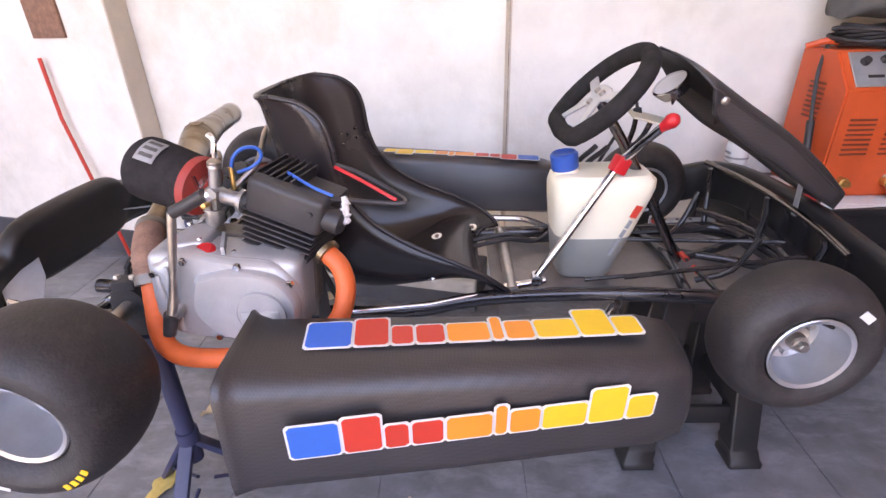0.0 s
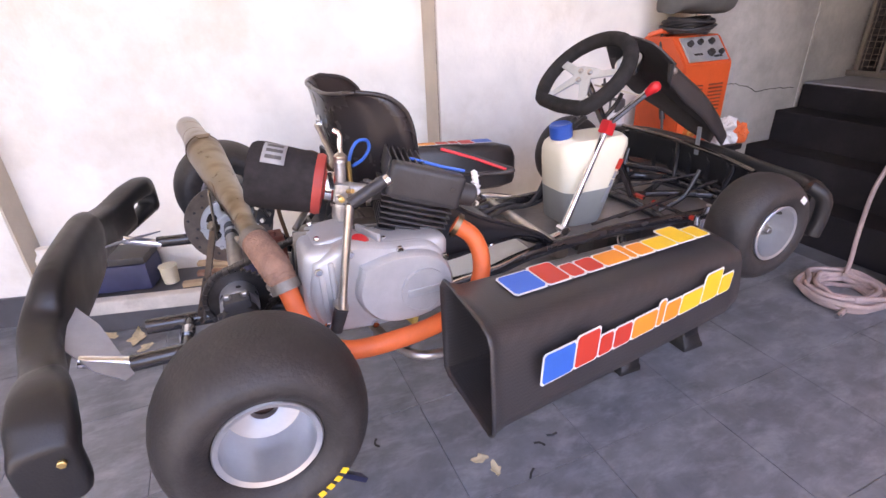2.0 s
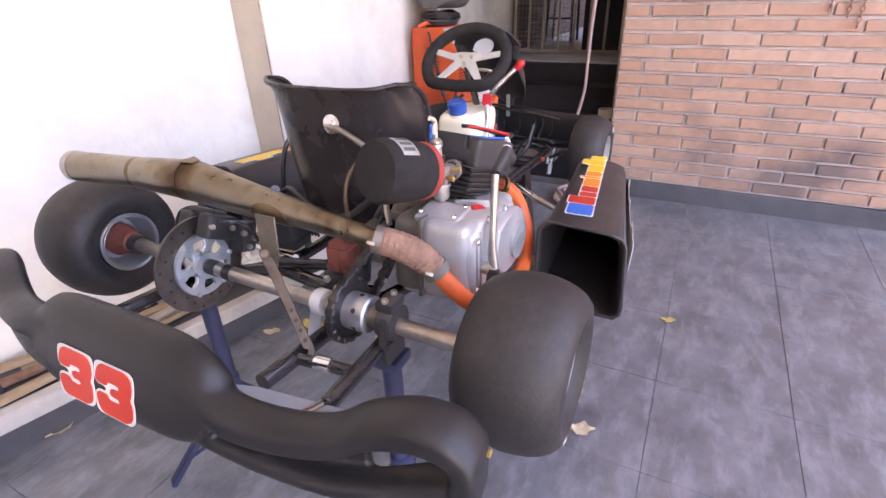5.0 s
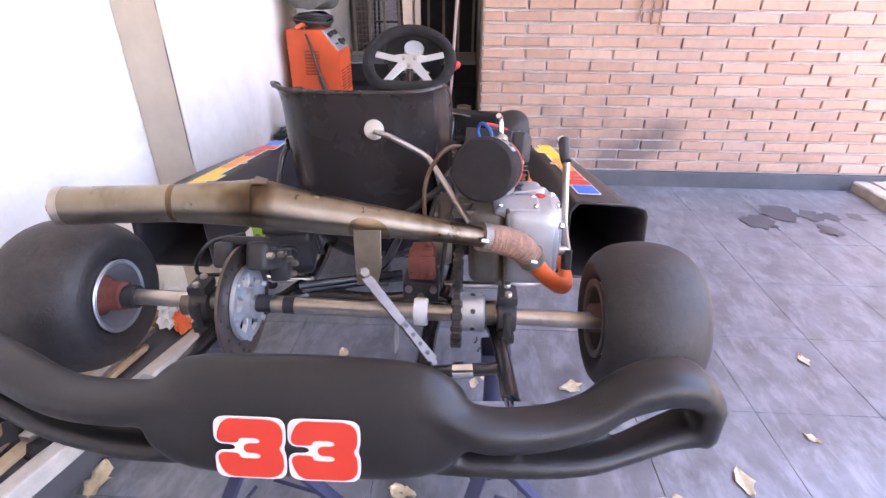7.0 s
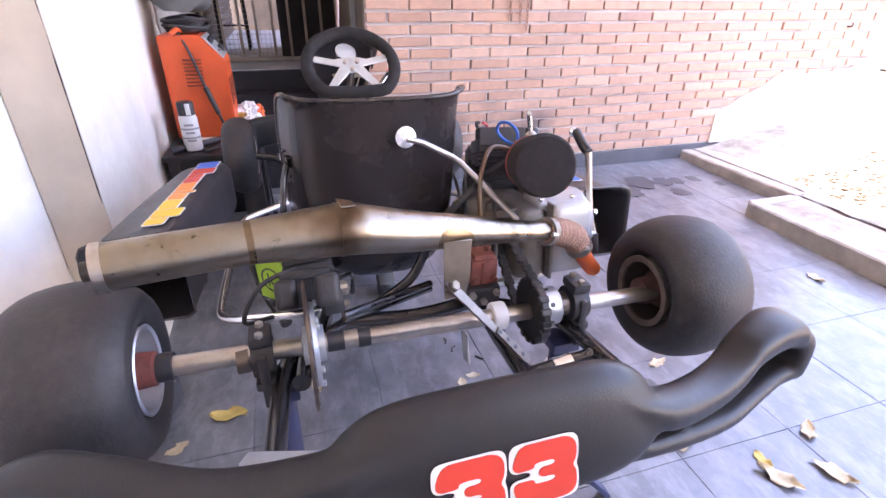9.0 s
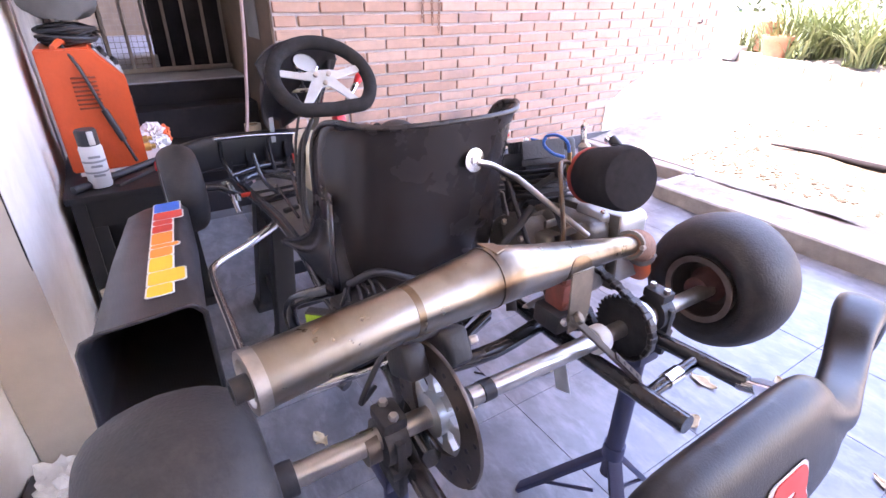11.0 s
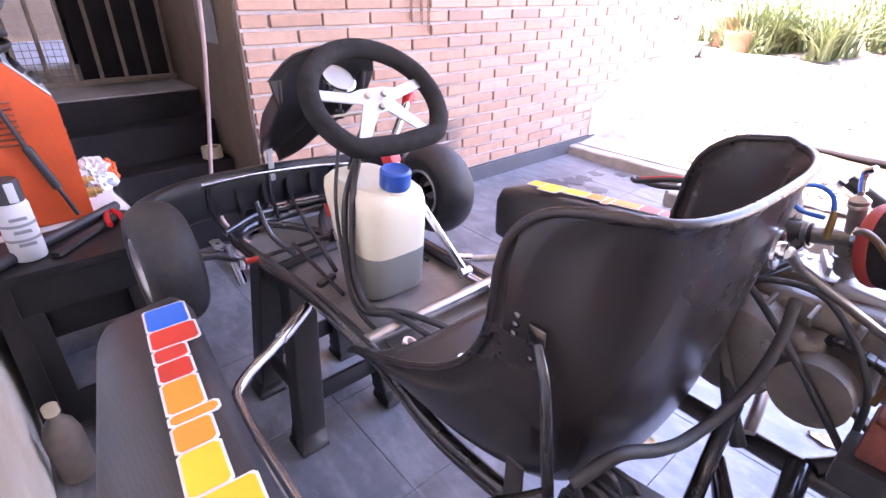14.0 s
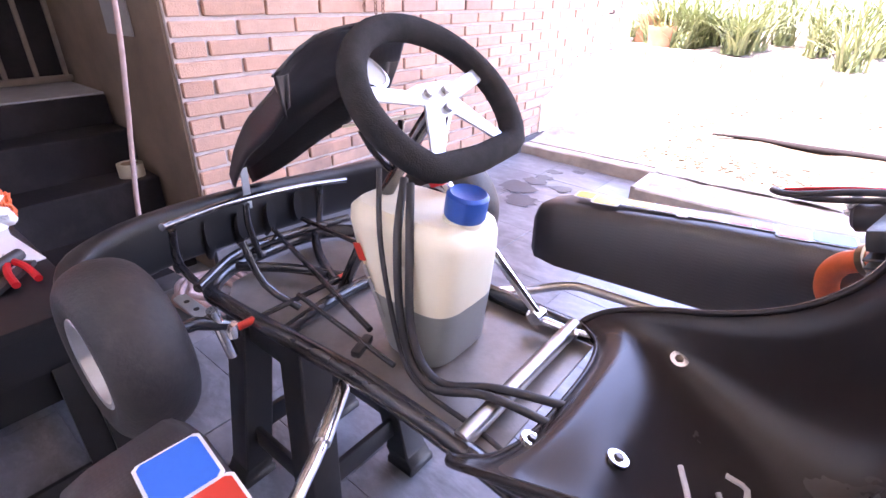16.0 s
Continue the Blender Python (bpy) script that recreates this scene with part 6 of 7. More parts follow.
# ---- stands under the kart ----
def plastic_stool(at):
    """A square folding-style step stool: tapered legs, side panels with windows, a slab top."""
    t = thing("step_stool", "dark plastic step stool holding up the front of the kart", "stool", at)
    H, A, B = 0.463, 0.098, 0.122
    part("top", box(0, 0, H - 0.012, 2 * A, 2 * A + 0.02, 0.024, 0.008), M_PLASTIC, t)
    for sx in (-1, 1):
        for sy in (-1, 1):
            def q(x, y, z, w):
                return [V(x - w, y - w, z), V(x + w, y - w, z), V(x + w, y + w, z), V(x - w, y + w, z)]
            a, b = A - 0.02, B
            leg = from_grid([q(sx * b, sy * b, 0.0, 0.037), q(sx * b, sy * b, 0.02, 0.037), q(sx * b, sy * b, 0.022, 0.033), q(sx * (b - 0.006), sy * (b - 0.006), 0.05, 0.032), q(sx * (b - 0.006), sy * (b - 0.006), 0.052, 0.030), q(sx * a, sy * a, H - 0.02, 0.030)])
            bmesh.ops.bevel(leg, geom=leg.edges[:], offset=0.003, segments=1, affect="EDGES")
            part("leg", leg, M_PLASTIC, t)
    for k in range(4):
        m = Matrix.Rotation(k * math.pi / 2, 4, "Z")
        for z, h in ((0.13, 0.05), (H - 0.055, 0.07)):
            w = A + (B - A) * (1 - z / H) - 0.005
            b = box(0, -w, z, 2 * w - 0.03, 0.012, h, 0.004)
            b.transform(m)
            part("side_panel", b, M_PLASTIC, t)
    return t


plastic_stool((1.085, 1.522, 0.012))


def jack_stand(x, y, top):
    t = thing("jack_stand", "dark blue steel tripod stand under the kart's rear", "stand", (x, y, 0), "stands under the kart")
    part("post", tube([(0, 0, 0.17), (0, 0, top - 0.02)], 0.017, 12, 1), M_NAVY, t)
    part("saddle", box(0, 0, top - 0.012, 0.05, 0.05, 0.02, 0.004), M_NAVY, t)
    part("collar", tube([(0, 0, 0.22), (0, 0, 0.25)], 0.021, 12, 1), M_NAVY, t)
    for k in range(3):
        a = 2 * math.pi * k / 3 + 0.5
        c, s = math.cos(a), math.sin(a)
        b = box(0, 0, 0, 0.028, 0.012, 0.30, 0.003)
        b.transform(frame_of((0.085 * c, 0.085 * s, 0.125), (-s, c, 0), V(-0.62 * c, -0.62 * s, 0.78).cross(V(-s, c, 0))) )
        part("leg", b, M_NAVY, t)
        part("brace", tube([(0.02 * c, 0.02 * s, 0.10), (0.13 * c, 0.13 * s, 0.06)], 0.004, 8, 1), M_NAVY, t)
    return t


jack_stand(0.005, 1.270, 0.490)
jack_stand(0.02, 1.735, 0.490)

# ---- welder on its bench ----
def bench():
    t = thing("workbench", "black plastic bench with panelled sides against the wall", "bench", (1.565, 1.955, 0.02))
    part("top", box(0, 0, 0.450, 0.50, 0.33, 0.022, 0.006), M_PLASTIC, t)
    for sx in (-1, 1):
        for sy in (-1, 1):
            part("leg", from_grid([[V(sx * x + a, sy * y + b, z) for a, b in ((-w, -w), (w, -w), (w, w), (-w, w))] for x, y, z, w in ((0.235, 0.15, 0, 0.024), (0.235, 0.15, 0.03, 0.024), (0.228, 0.144, 0.033, 0.020), (0.215, 0.135, 0.44, 0.018))]), M_PLASTIC, t, "", 20)
    for sx in (-1, 1):
        part("upper_panel", box(sx * 0.222, 0, 0.395, 0.012, 0.262, 0.088, 0.004), M_PLASTIC, t)
        part("lower_panel", box(sx * 0.226, 0, 0.085, 0.012, 0.270, 0.09, 0.004), M_PLASTIC, t)
        for y in (-0.105, 0.105):
            part("stile", box(sx * 0.224, y, 0.24, 0.011, 0.05, 0.23, 0.003), M_PLASTIC, t)
        part("recess_panel", box(sx * 0.196, 0, 0.315, 0.008, 0.18, 0.10, 0.003, (0, sx * 8, 0)), M_PLASTIC, t)
    part("upper_panel", box(0, -0.146, 0.395, 0.42, 0.012, 0.088, 0.004), M_PLASTIC, t)
    part("lower_panel", box(0, -0.15, 0.085, 0.43, 0.012, 0.09, 0.004), M_PLASTIC, t)
    for x in (-0.165, 0.165):
        part("stile", box(x, -0.148, 0.24, 0.09, 0.011, 0.23, 0.003), M_PLASTIC, t)
    part("recess_panel", box(0, -0.118, 0.315, 0.26, 0.008, 0.10, 0.003, (8, 0, 0)), M_PLASTIC, t)
    part("back_panel", box(0, 0.146, 0.235, 0.42, 0.01, 0.40, 0.004), M_PLASTIC, t)
    return t


bench()


# darker copy of the case's orange, with the vent slots' shade in the colour
M_SLOT = mat("shaded_orange_slot", (0.22, 0.04, 0.015), 0.6, var=0.15)


def welder():
    t = thing("welding_machine", "orange enamelled welding machine with sloped control panel, standing on the bench", "welder", (1.665, 1.985, 0.486))
    hx, hy, H = 0.115, 0.108, 0.375
    prof = [(-hy, 0.0), (hy, 0.0), (hy, H), (-hy + 0.075, H), (-hy, H - 0.09)]
    b = from_grid([[V(x, y, z) for y, z in prof] for x in (-hx, hx)])
    bmesh.ops.bevel(b, geom=b.edges[:], offset=0.005, segments=2, affect="EDGES")
    part("case", b, M_WELD, t, "chipped orange enamel case", 30)
    pm = frame_of((0, -hy + 0.0375 - 0.002, H - 0.045 + 0.002), (1, 0, 0), (0, 0.075, 0.09))
    part("control_panel", prism([(-0.095, -0.05), (0.095, -0.05), (0.095, 0.05), (-0.095, 0.05)], 0.004, pm, 0.001), M_GALV, t, "pale control panel with dark knobs", 20)
    for x, y, r in ((-0.06, 0.02, 0.012), (-0.01, 0.025, 0.011), (0.045, 0.025, 0.012), (0.02, -0.02, 0.014), (0.07, -0.02, 0.01)):
        part("knob", lathe([(0, 0), (r, 0), (r * 0.85, 0.012), (0, 0.013)], pm @ V(x, y, 0.002), pm.to_3x3() @ V(0, 0, 1), 14), M_RUBBER, t)
    for k in range(2):
        part("panel_bar", prism([(-0.02, -0.004), (0.02, -0.004), (0.02, 0.004), (-0.02, 0.004)], 0.001, pm @ Matrix.Translation((-0.04 + 0.09 * k, -0.022 - 0.012 * k, 0.0028))), M_RUBBER, t, "", 0)
    for cx in (-0.05, 0.05):
        for k in range(8):
            part("vent_slot", box(cx, -hy - 0.0015, 0.12 + 0.013 * k, 0.07, 0.006, 0.0055, 0.002, seg=1), M_SLOT, t)
    for k in range(8):
        part("vent_slot", box(-hx - 0.0015, 0.005, 0.20 + 0.013 * k, 0.006, 0.065, 0.0055, 0.002, seg=1), M_SLOT, t)
    for x in (-0.06, 0.06):
        part("terminal", lathe([(0, 0), (0.014, 0), (0.014, 0.02), (0.008, 0.022), (0.008, 0.035), (0, 0.036)], (x, -hy, 0.045), (0, -1, 0), 14), M_BRASS, t)
    return t


welder()
coil = thing("cable_coil", "coil of thick black welding cable lying on the welder", "cable", (1.665, 2.0, 0.861))
for k in range(9):
    r = 0.062 + 0.006 * (k % 4)
    pts = [(r * 1.25 * math.cos(a) + 0.006 * math.sin(3 * a + k), r * math.sin(a), 0.010 + 0.0055 * k + 0.005 * math.sin(2 * a + k)) for a in np.linspace(0, 2 * math.pi, 15)]
    part("cable_turn", tube(pts, 0.0055, 8, 3), M_RUBBER, coil)
rag = thing("electrode_clamp", "orange cable clamp hanging beside the welder", "clamp", (1.52, 2.04, 0.86))
part("jaw", tube([(0, 0, 0.006), (0.045, -0.02, 0.02), (0.075, -0.03, 0.012)], [0.008, 0.010, 0.006], 8, 3), M_WELD, rag)
lead = thing("hanging_cable", "black cable drooping down the welder's side", "cable", (1.545, 1.93, 0.50))
part("lead", tube([(0.02, 0.09, 0.37), (-0.005, 0.06, 0.30), (-0.008, 0.03, 0.18), (-0.012, 0.0, 0.08), (-0.02, -0.02, 0.008)], 0.005, 8, 5), M_RUBBER, lead)
part("sleeve", tube([(-0.008, 0.03, 0.18), (-0.012, 0.0, 0.08)], 0.010, 10, 1), M_RUBBER, lead)
helm = thing("grey_cover", "dark grey fabric cover heaped on the cable coil", "cover", (1.675, 2.0, 0.915))
b = sweep([((-0.125, 0.0, 0.055), 0.05, 0.035), ((-0.06, 0.0, 0.075), 0.10, 0.055), ((0.03, 0.0, 0.08), 0.105, 0.06), ((0.11, -0.01, 0.07), 0.085, 0.05), ((0.15, -0.01, 0.06), 0.04, 0.03)], 0.8, 22, 5)
for v in b.verts:
    v.co.z = max(v.co.z + 0.012 * noise.noise(v.co * 16), 0.004)
part("cloth", b, M_CERAM, helm, "", 80)


def spray_can(at):
    t = thing("spray_can", "white spray paint can with dark cap standing on the bench", "can", at)
    part("body", lathe([(0, 0), (0.029, 0), (0.031, 0.004), (0.031, 0.118), (0.027, 0.128), (0, 0.128)], seg=26), M_WHITE, t, "white printed can")
    part("cap", lathe([(0.026, 0.126), (0.0285, 0.128), (0.0285, 0.168), (0.025, 0.173), (0, 0.173)], seg=26), M_MATTE, t, "dark cap")
    part("cap_stripe", box(-0.0268, -0.010, 0.150, 0.006, 0.016, 0.04, 0.002), M_WHITE, t)
    for k in range(5):
        part("print_bar", lathe([(0.0312, 0.03 + 0.016 * k), (0.0318, 0.03 + 0.016 * k), (0.0318, 0.036 + 0.016 * k), (0.0312, 0.036 + 0.016 * k)], seg=26, closed=True) if k % 2 else box(-0.0305, -0.004, 0.04 + 0.014 * k, 0.004, 0.03, 0.007, 0.001), M_GREYPL, t)
    return t


spray_can((1.392, 2.020, 0.484))
pipe = thing("steel_tube", "dark steel tube lying on the bench edge", "tube", (1.40, 1.90, 0.495))
part("tube_body", tube([(-0.055, 0.19, 0.0), (0.17, -0.075, 0.0)], 0.012, 12, 1), M_MATTE, pipe)
rod = thing("square_bar", "rusty flat bars lying on the bench", "bar", (1.42, 1.90, 0.49))
part("bar", box(0.02, 0.0, 0.0, 0.24, 0.022, 0.010, 0.002, (0, 0, -42)), M_MATTE, rod)
pl = thing("pliers", "red-handled pliers lying on the bench", "pliers", (1.50, 1.845, 0.488))
for s in (-1, 1):
    part("handle", tube([(0.05, 0.004 * s, 0.006), (0.0, 0.014 * s, 0.007), (-0.06, 0.016 * s, 0.006)], 0.0065, 8, 4), M_RED, pl, "red sleeved handle")
part("jaw", tube([(0.05, 0, 0.006), (0.085, 0, 0.006)], [0.009, 0.004], 8, 1), M_STEEL, pl)


def crumpled(name, at, sx, sy, sz, material, label, category, seed, holes=0.5):
    t = thing(name, label, category, at)
    bm = bmesh.new()
    bmesh.ops.create_icosphere(bm, subdivisions=4, radius=1.0)
    for v in bm.verts:
        d = 1 + holes * noise.noise(v.co * 1.9 + V(seed, 0, 0)) + 0.35 * noise.noise(v.co * 4.5 + V(0, seed, 0)) + 0.12 * noise.noise(v.co * 11 + V(0, 0, seed))
        v.co = V(v.co.x * sx * d, v.co.y * sy * d, max(0.001, (v.co.z * d + 0.85) * sz))
    part("body", bm, material, t, "", 25)
    return t


M_BAG = mat("thin_plastic_bag", (0.72, 0.72, 0.70), 0.3, var=0.2, scale=20, bump=0.4)
crumpled("plastic_bag", (1.768, 1.838, 0.485), 0.055, 0.045, 0.045, M_BAG, "crumpled white plastic bag with green print", "bag", 3.0)
crumpled("white_sheet", (1.80, 1.93, 0.485), 0.06, 0.035, 0.03, M_WHITE, "crumpled white paper on the bench", "paper", 5.0)
crumpled("orange_wrapper", (1.792, 1.795, 0.485), 0.024, 0.020, 0.04, M_ORANGE, "crumpled orange wrapper beside the bag", "wrapper", 7.0)
crumpled("dark_rag", (1.80, 2.02, 0.485), 0.05, 0.04, 0.05, M_SUEDE, "dark crumpled rag on the bench", "rag", 9.0)
papers = thing("newspaper", "folded newspaper lying under the welder", "newspaper", (1.675, 1.965, 0.4815))
part("sheet", box(0, -0.02, 0.0015, 0.29, 0.28, 0.003, 0.001, (0, 0, 5)), M_WHITE, papers)
part("sheet", box(0.03, -0.035, 0.0035, 0.25, 0.24, 0.0018, 0.0006, (0, 0, -7)), M_WHITE, papers)
bot = thing("plastic_bottle", "dusty brown bottle with cream cap on the floor by the wall", "bottle", (1.225, 2.085, 0.012))
M_DUSTY = mat("dusty_brown_plastic", (0.16, 0.13, 0.11), 0.5, var=0.3)
part("bottle_body", lathe([(0, 0), (0.034, 0.0), (0.037, 0.01), (0.037, 0.12), (0.03, 0.15), (0.012, 0.175), (0.012, 0.19), (0, 0.19)], seg=24), M_DUSTY, bot)
part("cap", lathe([(0, 0.185), (0.015, 0.185), (0.015, 0.205), (0, 0.206)], seg=18), M_BEIGEPL, bot, "cream cap")

# ---- hose, tape and cord by the steps ----
hose = thing("hose_coil", "coiled pinkish-grey air hose lying on the floor", "hose", (1.875, 1.345, 0.035))
rng = random.Random(4)
for k in range(11):
    r = 0.066 + 0.0062 * k
    ph = rng.uniform(0, 6.28)
    pts = [(r * math.cos(a + ph) * 1.08 + 0.008 * rng.uniform(-1, 1), r * math.sin(a + ph) + 0.010 * rng.uniform(-1, 1), 0.009 + 0.011 * (k % 4) + 0.004 * math.sin(2 * a + k)) for a in np.linspace(0, 2 * math.pi, 15)]
    pts[-1] = pts[0]
    part("hose_turn", tube(pts, 0.0085, 9, 4), M_HOSE, hose)
part("hose_end", tube([(-0.08, -0.05, 0.03), (-0.12, -0.075, 0.014), (-0.145, -0.08, 0.010)], 0.0085, 9, 3), M_HOSE, hose)
part("fitting", tube([(-0.143, -0.08, 0.010), (-0.165, -0.083, 0.010)], 0.008, 8, 1), M_CHROME, hose)
cord = thing("hanging_hose", "grey hose hanging down the end of the brick wall", "hose", (2.03, 1.300, 0.0))
part("hose_drop", tube([(-0.035, 0.05, 1.62), (-0.04, 0.09, 0.95), (0.009, 0.107, 0.675), (0.044, 0.115, 0.546), (0.041, 0.13, 0.458), (0.038, 0.146, 0.364), (0.045, 0.152, 0.263), (0.025, 0.14, 0.17), (-0.04, 0.105, 0.11), (-0.1, 0.08, 0.085)], 0.0075, 9, 6), M_HOSE, cord)
tape = thing("tape_roll", "roll of cream masking tape standing on a step", "tape", (2.36, 1.345, 0.3465))
part("roll", lathe([(0.028, 0.0), (0.042, 0.0), (0.042, 0.046), (0.028, 0.046)], seg=30, closed=True), M_BEIGEPL, tape)
part("core", lathe([(0.0255, 0.001), (0.028, 0.001), (0.028, 0.045), (0.0255, 0.045)], seg=30, closed=True), M_WOOD, tape)

# ---- barred gate at the top of the steps ----
gate = tagged(new("gate_1"), "brown painted steel gate with upright bars, closed", "gate", kind="structure")
M_SHUTTER = mat("dark_brown_shutter", (0.055, 0.042, 0.040), 0.7, var=0.3, scale=8, bump=0.2)
M_GATE = mat("dull_brown_steel", (0.19, 0.155, 0.125), 0.55, var=0.2)
for k in range(9):
    y = 1.30 + 0.098 * k
    part("bar", box(2.92, y, 1.33, 0.014, 0.016, 1.42, 0.002, seg=1), M_GATE, gate)
part("bottom_rail", box(2.92, 1.70, 0.618, 0.02, 0.84, 0.025, 0.003), M_GATE, gate)
part("top_rail", box(2.92, 1.70, 2.05, 0.02, 0.84, 0.03, 0.003), M_GATE, gate)
mesh = []
for k in range(16):
    mesh.append(tube([(2.932, 1.69 + 0.027 * k, 0.64), (2.932, 1.69 + 0.027 * k, 1.6)], 0.0016, 4, 1))
for k in range(34):
    mesh.append(tube([(2.934, 1.68, 0.65 + 0.028 * k), (2.934, 2.11, 0.65 + 0.028 * k)], 0.0016, 4, 1))
wm = part("wire_mesh", join(*mesh), M_GATE, gate, "fine wire mesh behind the bars", 0)
wm["kind"] = "stuff"
chair = thing("patio_chair", "dark metal chair standing on the bright patio", "chair", (3.75, 1.98, 0.592))
for x in (-0.11, 0.11):
    for y in (-0.10, 0.10):
        part("leg", tube([(x, y, 0), (x * 0.9, y * 0.9, 0.42)], 0.010, 8, 1), M_STEP, chair)
part("seat", box(0, 0, 0.425, 0.25, 0.24, 0.02, 0.006), M_STEP, chair)
part("backrest", box(0.115, 0, 0.62, 0.015, 0.24, 0.22, 0.006), M_STEP, chair)
part("rung", tube([(-0.10, -0.095, 0.18), (-0.10, 0.095, 0.18)], 0.008, 8, 1), M_STEP, chair)
shutter = tagged(new("shutter_1"), "dark brown ribbed shutter along the landing", "shutter", kind="structure")
part("curtain", box(4.28, 2.118, 1.62, 2.56, 0.022, 2.03, 0.003), M_SHUTTER, shutter)
for k in range(44):
    part("slat", tube([(3.00, 2.104, 0.63 + 0.045 * k), (5.56, 2.104, 0.63 + 0.045 * k)], 0.010, 8, 1), M_SHUTTER, shutter)
# roof added out of view, so the sky lights steps and patio less
structure("stair_sky_blocker", box(4.0, 1.72, 2.80, 4.1, 1.6, 0.12, 0), M_WALL, "added unseen ceiling that keeps sky light off the steps", "ceiling")
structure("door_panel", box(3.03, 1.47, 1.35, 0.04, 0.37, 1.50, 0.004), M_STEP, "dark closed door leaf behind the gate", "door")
plate = thing("wall_plate", "pale blank plate fixed on the brown wall end", "plate", (2.33, 1.272, 0.93))
part("panel", box(0, 0.004, 0, 0.20, 0.006, 0.24, 0.002), M_GREYPL, plate)

# ---- things on the wall ----
def chain(at, n, sway):
    t = thing("hanging_chain", "short rusty chain hanging on the brick wall", "chain", at, "chains on the brick wall")
    for k in range(n):
        a = 0 if k % 2 else math.pi / 2
        pts = [(0.0065 * math.cos(b) * math.cos(a), 0.0065 * math.cos(b) * math.sin(a) + sway * k, 0.0115 * math.sin(b) - 0.0185 * k) for b in np.linspace(0, 2 * math.pi, 9)]
        part("link", tube(pts, 0.0023, 5, 1), M_WRAP, t)
    return t


chain((2.002, 0.41, 1.12), 16, 0.0003)
chain((2.002, 0.46, 1.12), 14, -0.0005)
chain((2.002, 0.50, 1.12), 13, 0.0012)
hk = thing("wall_hook", "small dark hook in the brick wall", "hook", (2.012, -1.90, 0.835))
part("hook", tube([(0.01, 0, 0), (-0.02, 0, 0), (-0.03, 0, 0.012), (-0.022, 0, 0.022)], 0.006, 8, 3), M_MATTE, hk)
rb = thing("red_board", "red painted board fixed on the white wall", "board", tuple(along(1.74, 0.106, 1.02)), rz=WT - 180)
part("board", box(0, 0, 0, 0.16, 0.012, 0.20, 0.003), M_WRAP, rb)
rp = thing("red_pole", "thin red painted pole leaning on the wall", "pole", tuple(along(1.76, 0.12, 0.0)))
part("pole_body", tube([(0.09, -0.05, 0.005), (-0.04, 0.0, 0.62), (-0.05, 0.01, 0.85)], 0.0075, 10, 1), M_SRED, rp)

# ---- clutter on the ledge ----
case = thing("tool_case", "dark blue-grey plastic tool case on the ledge", "case", tuple(along(1.165, 0.10, 0.126)), rz=WT)
part("case_body", box(0, 0, 0.05, 0.26, 0.13, 0.10, 0.01), M_NAVY, case)
part("case_lid", box(0, 0, 0.115, 0.265, 0.135, 0.028, 0.008), M_MATTE, case)
part("latch", box(0.06, 0.068, 0.10, 0.03, 0.006, 0.02, 0.002), M_GALV, case)
roll = thing("grease_tub", "dusty grey round tub on the ledge", "tub", tuple(along(0.985, 0.12, 0.126)))
part("tub", lathe([(0, 0), (0.026, 0), (0.030, 0.06), (0.032, 0.066), (0, 0.068)], seg=24), M_BEIGEPL, roll)
for k, (d, o, ln, rr, mt, z) in enumerate([(0.62, 0.15, 0.62, 4, M_WOOD, 0.0), (0.60, 0.11, 0.60, -3, M_WRAP, 0.0), (0.50, 0.06, 0.70, 2, M_WOOD, 0.0), (0.66, 0.08, 0.5, -8, M_WOOD, 0.018), (0.45, 0.13, 0.40, 7, M_STEEL, 0.018)]):
    s = thing("timber_offcut" if mt == M_WOOD else "rusty_bar", "old timber offcut lying on the ledge" if mt == M_WOOD else "rusty metal bar lying on the ledge", "offcut", tuple(along(d, o, 0.127 + z)), "offcuts on the ledge", WT + rr)
    part("piece", box(0, 0, 0.008, ln, 0.028, 0.016, 0.003), mt, s)
crumpled("white_sack", tuple(along(0.16, 0.12, 0.127)), 0.06, 0.05, 0.05, M_BAG, "crumpled white and orange sack on the ledge", "sack", 12.0)
crumpled("orange_label_sack", tuple(along(0.20, 0.17, 0.127)), 0.03, 0.018, 0.035, M_ORANGE, "orange printed corner of a sack", "sack", 14.0)
crumpled("dark_cloth", (0.10, 2.30, floor_z(0.10, 2.30)), 0.13, 0.10, 0.085, M_SUEDE, "heap of dark crumpled cloth on the floor by the wall", "cloth", 17.0)
cyl = thing("white_canister", "white canister standing on the ledge by the pillar", "canister", tuple(along(1.375, 0.10, 0.126)))
part("canister", lathe([(0, 0), (0.032, 0), (0.032, 0.13), (0.02, 0.15), (0.02, 0.17), (0, 0.171)], seg=24), M_WALL, cyl)

# ---- yard: log, pots, border and plants ----
lg = thing("dark_branch", "dark broken branch lying on the pale soil", "branch", (0.55, -1.45, yard_z(0.55, -1.45)))
part("wood", tube([(0.50, 0.03, 0.02), (0.25, -0.02, 0.02), (0.0, 0.02, 0.022), (-0.30, -0.03, 0.02), (-0.7, 0.02, 0.02)], [0.006, 0.014, 0.020, 0.018, 0.012], 9, 5), M_STEP, lg)


def border(x0, y0, x1, y1, n):
    for k in range(n):
        f = (k + 0.5) / n
        x, y = x0 + (x1 - x0) * f, y0 + (y1 - y0) * f
        b = box(x, y, yard_z(x, y) + 0.03, math.hypot(x1 - x0, y1 - y0) / n * 0.94, 0.09, 0.11 + 0.02 * noise.noise((k, 0, 0)), 0.02, (0, 0, math.degrees(math.atan2(y1 - y0, x1 - x0))))
        ob = part("border_stone", b, M_KERB, bord)


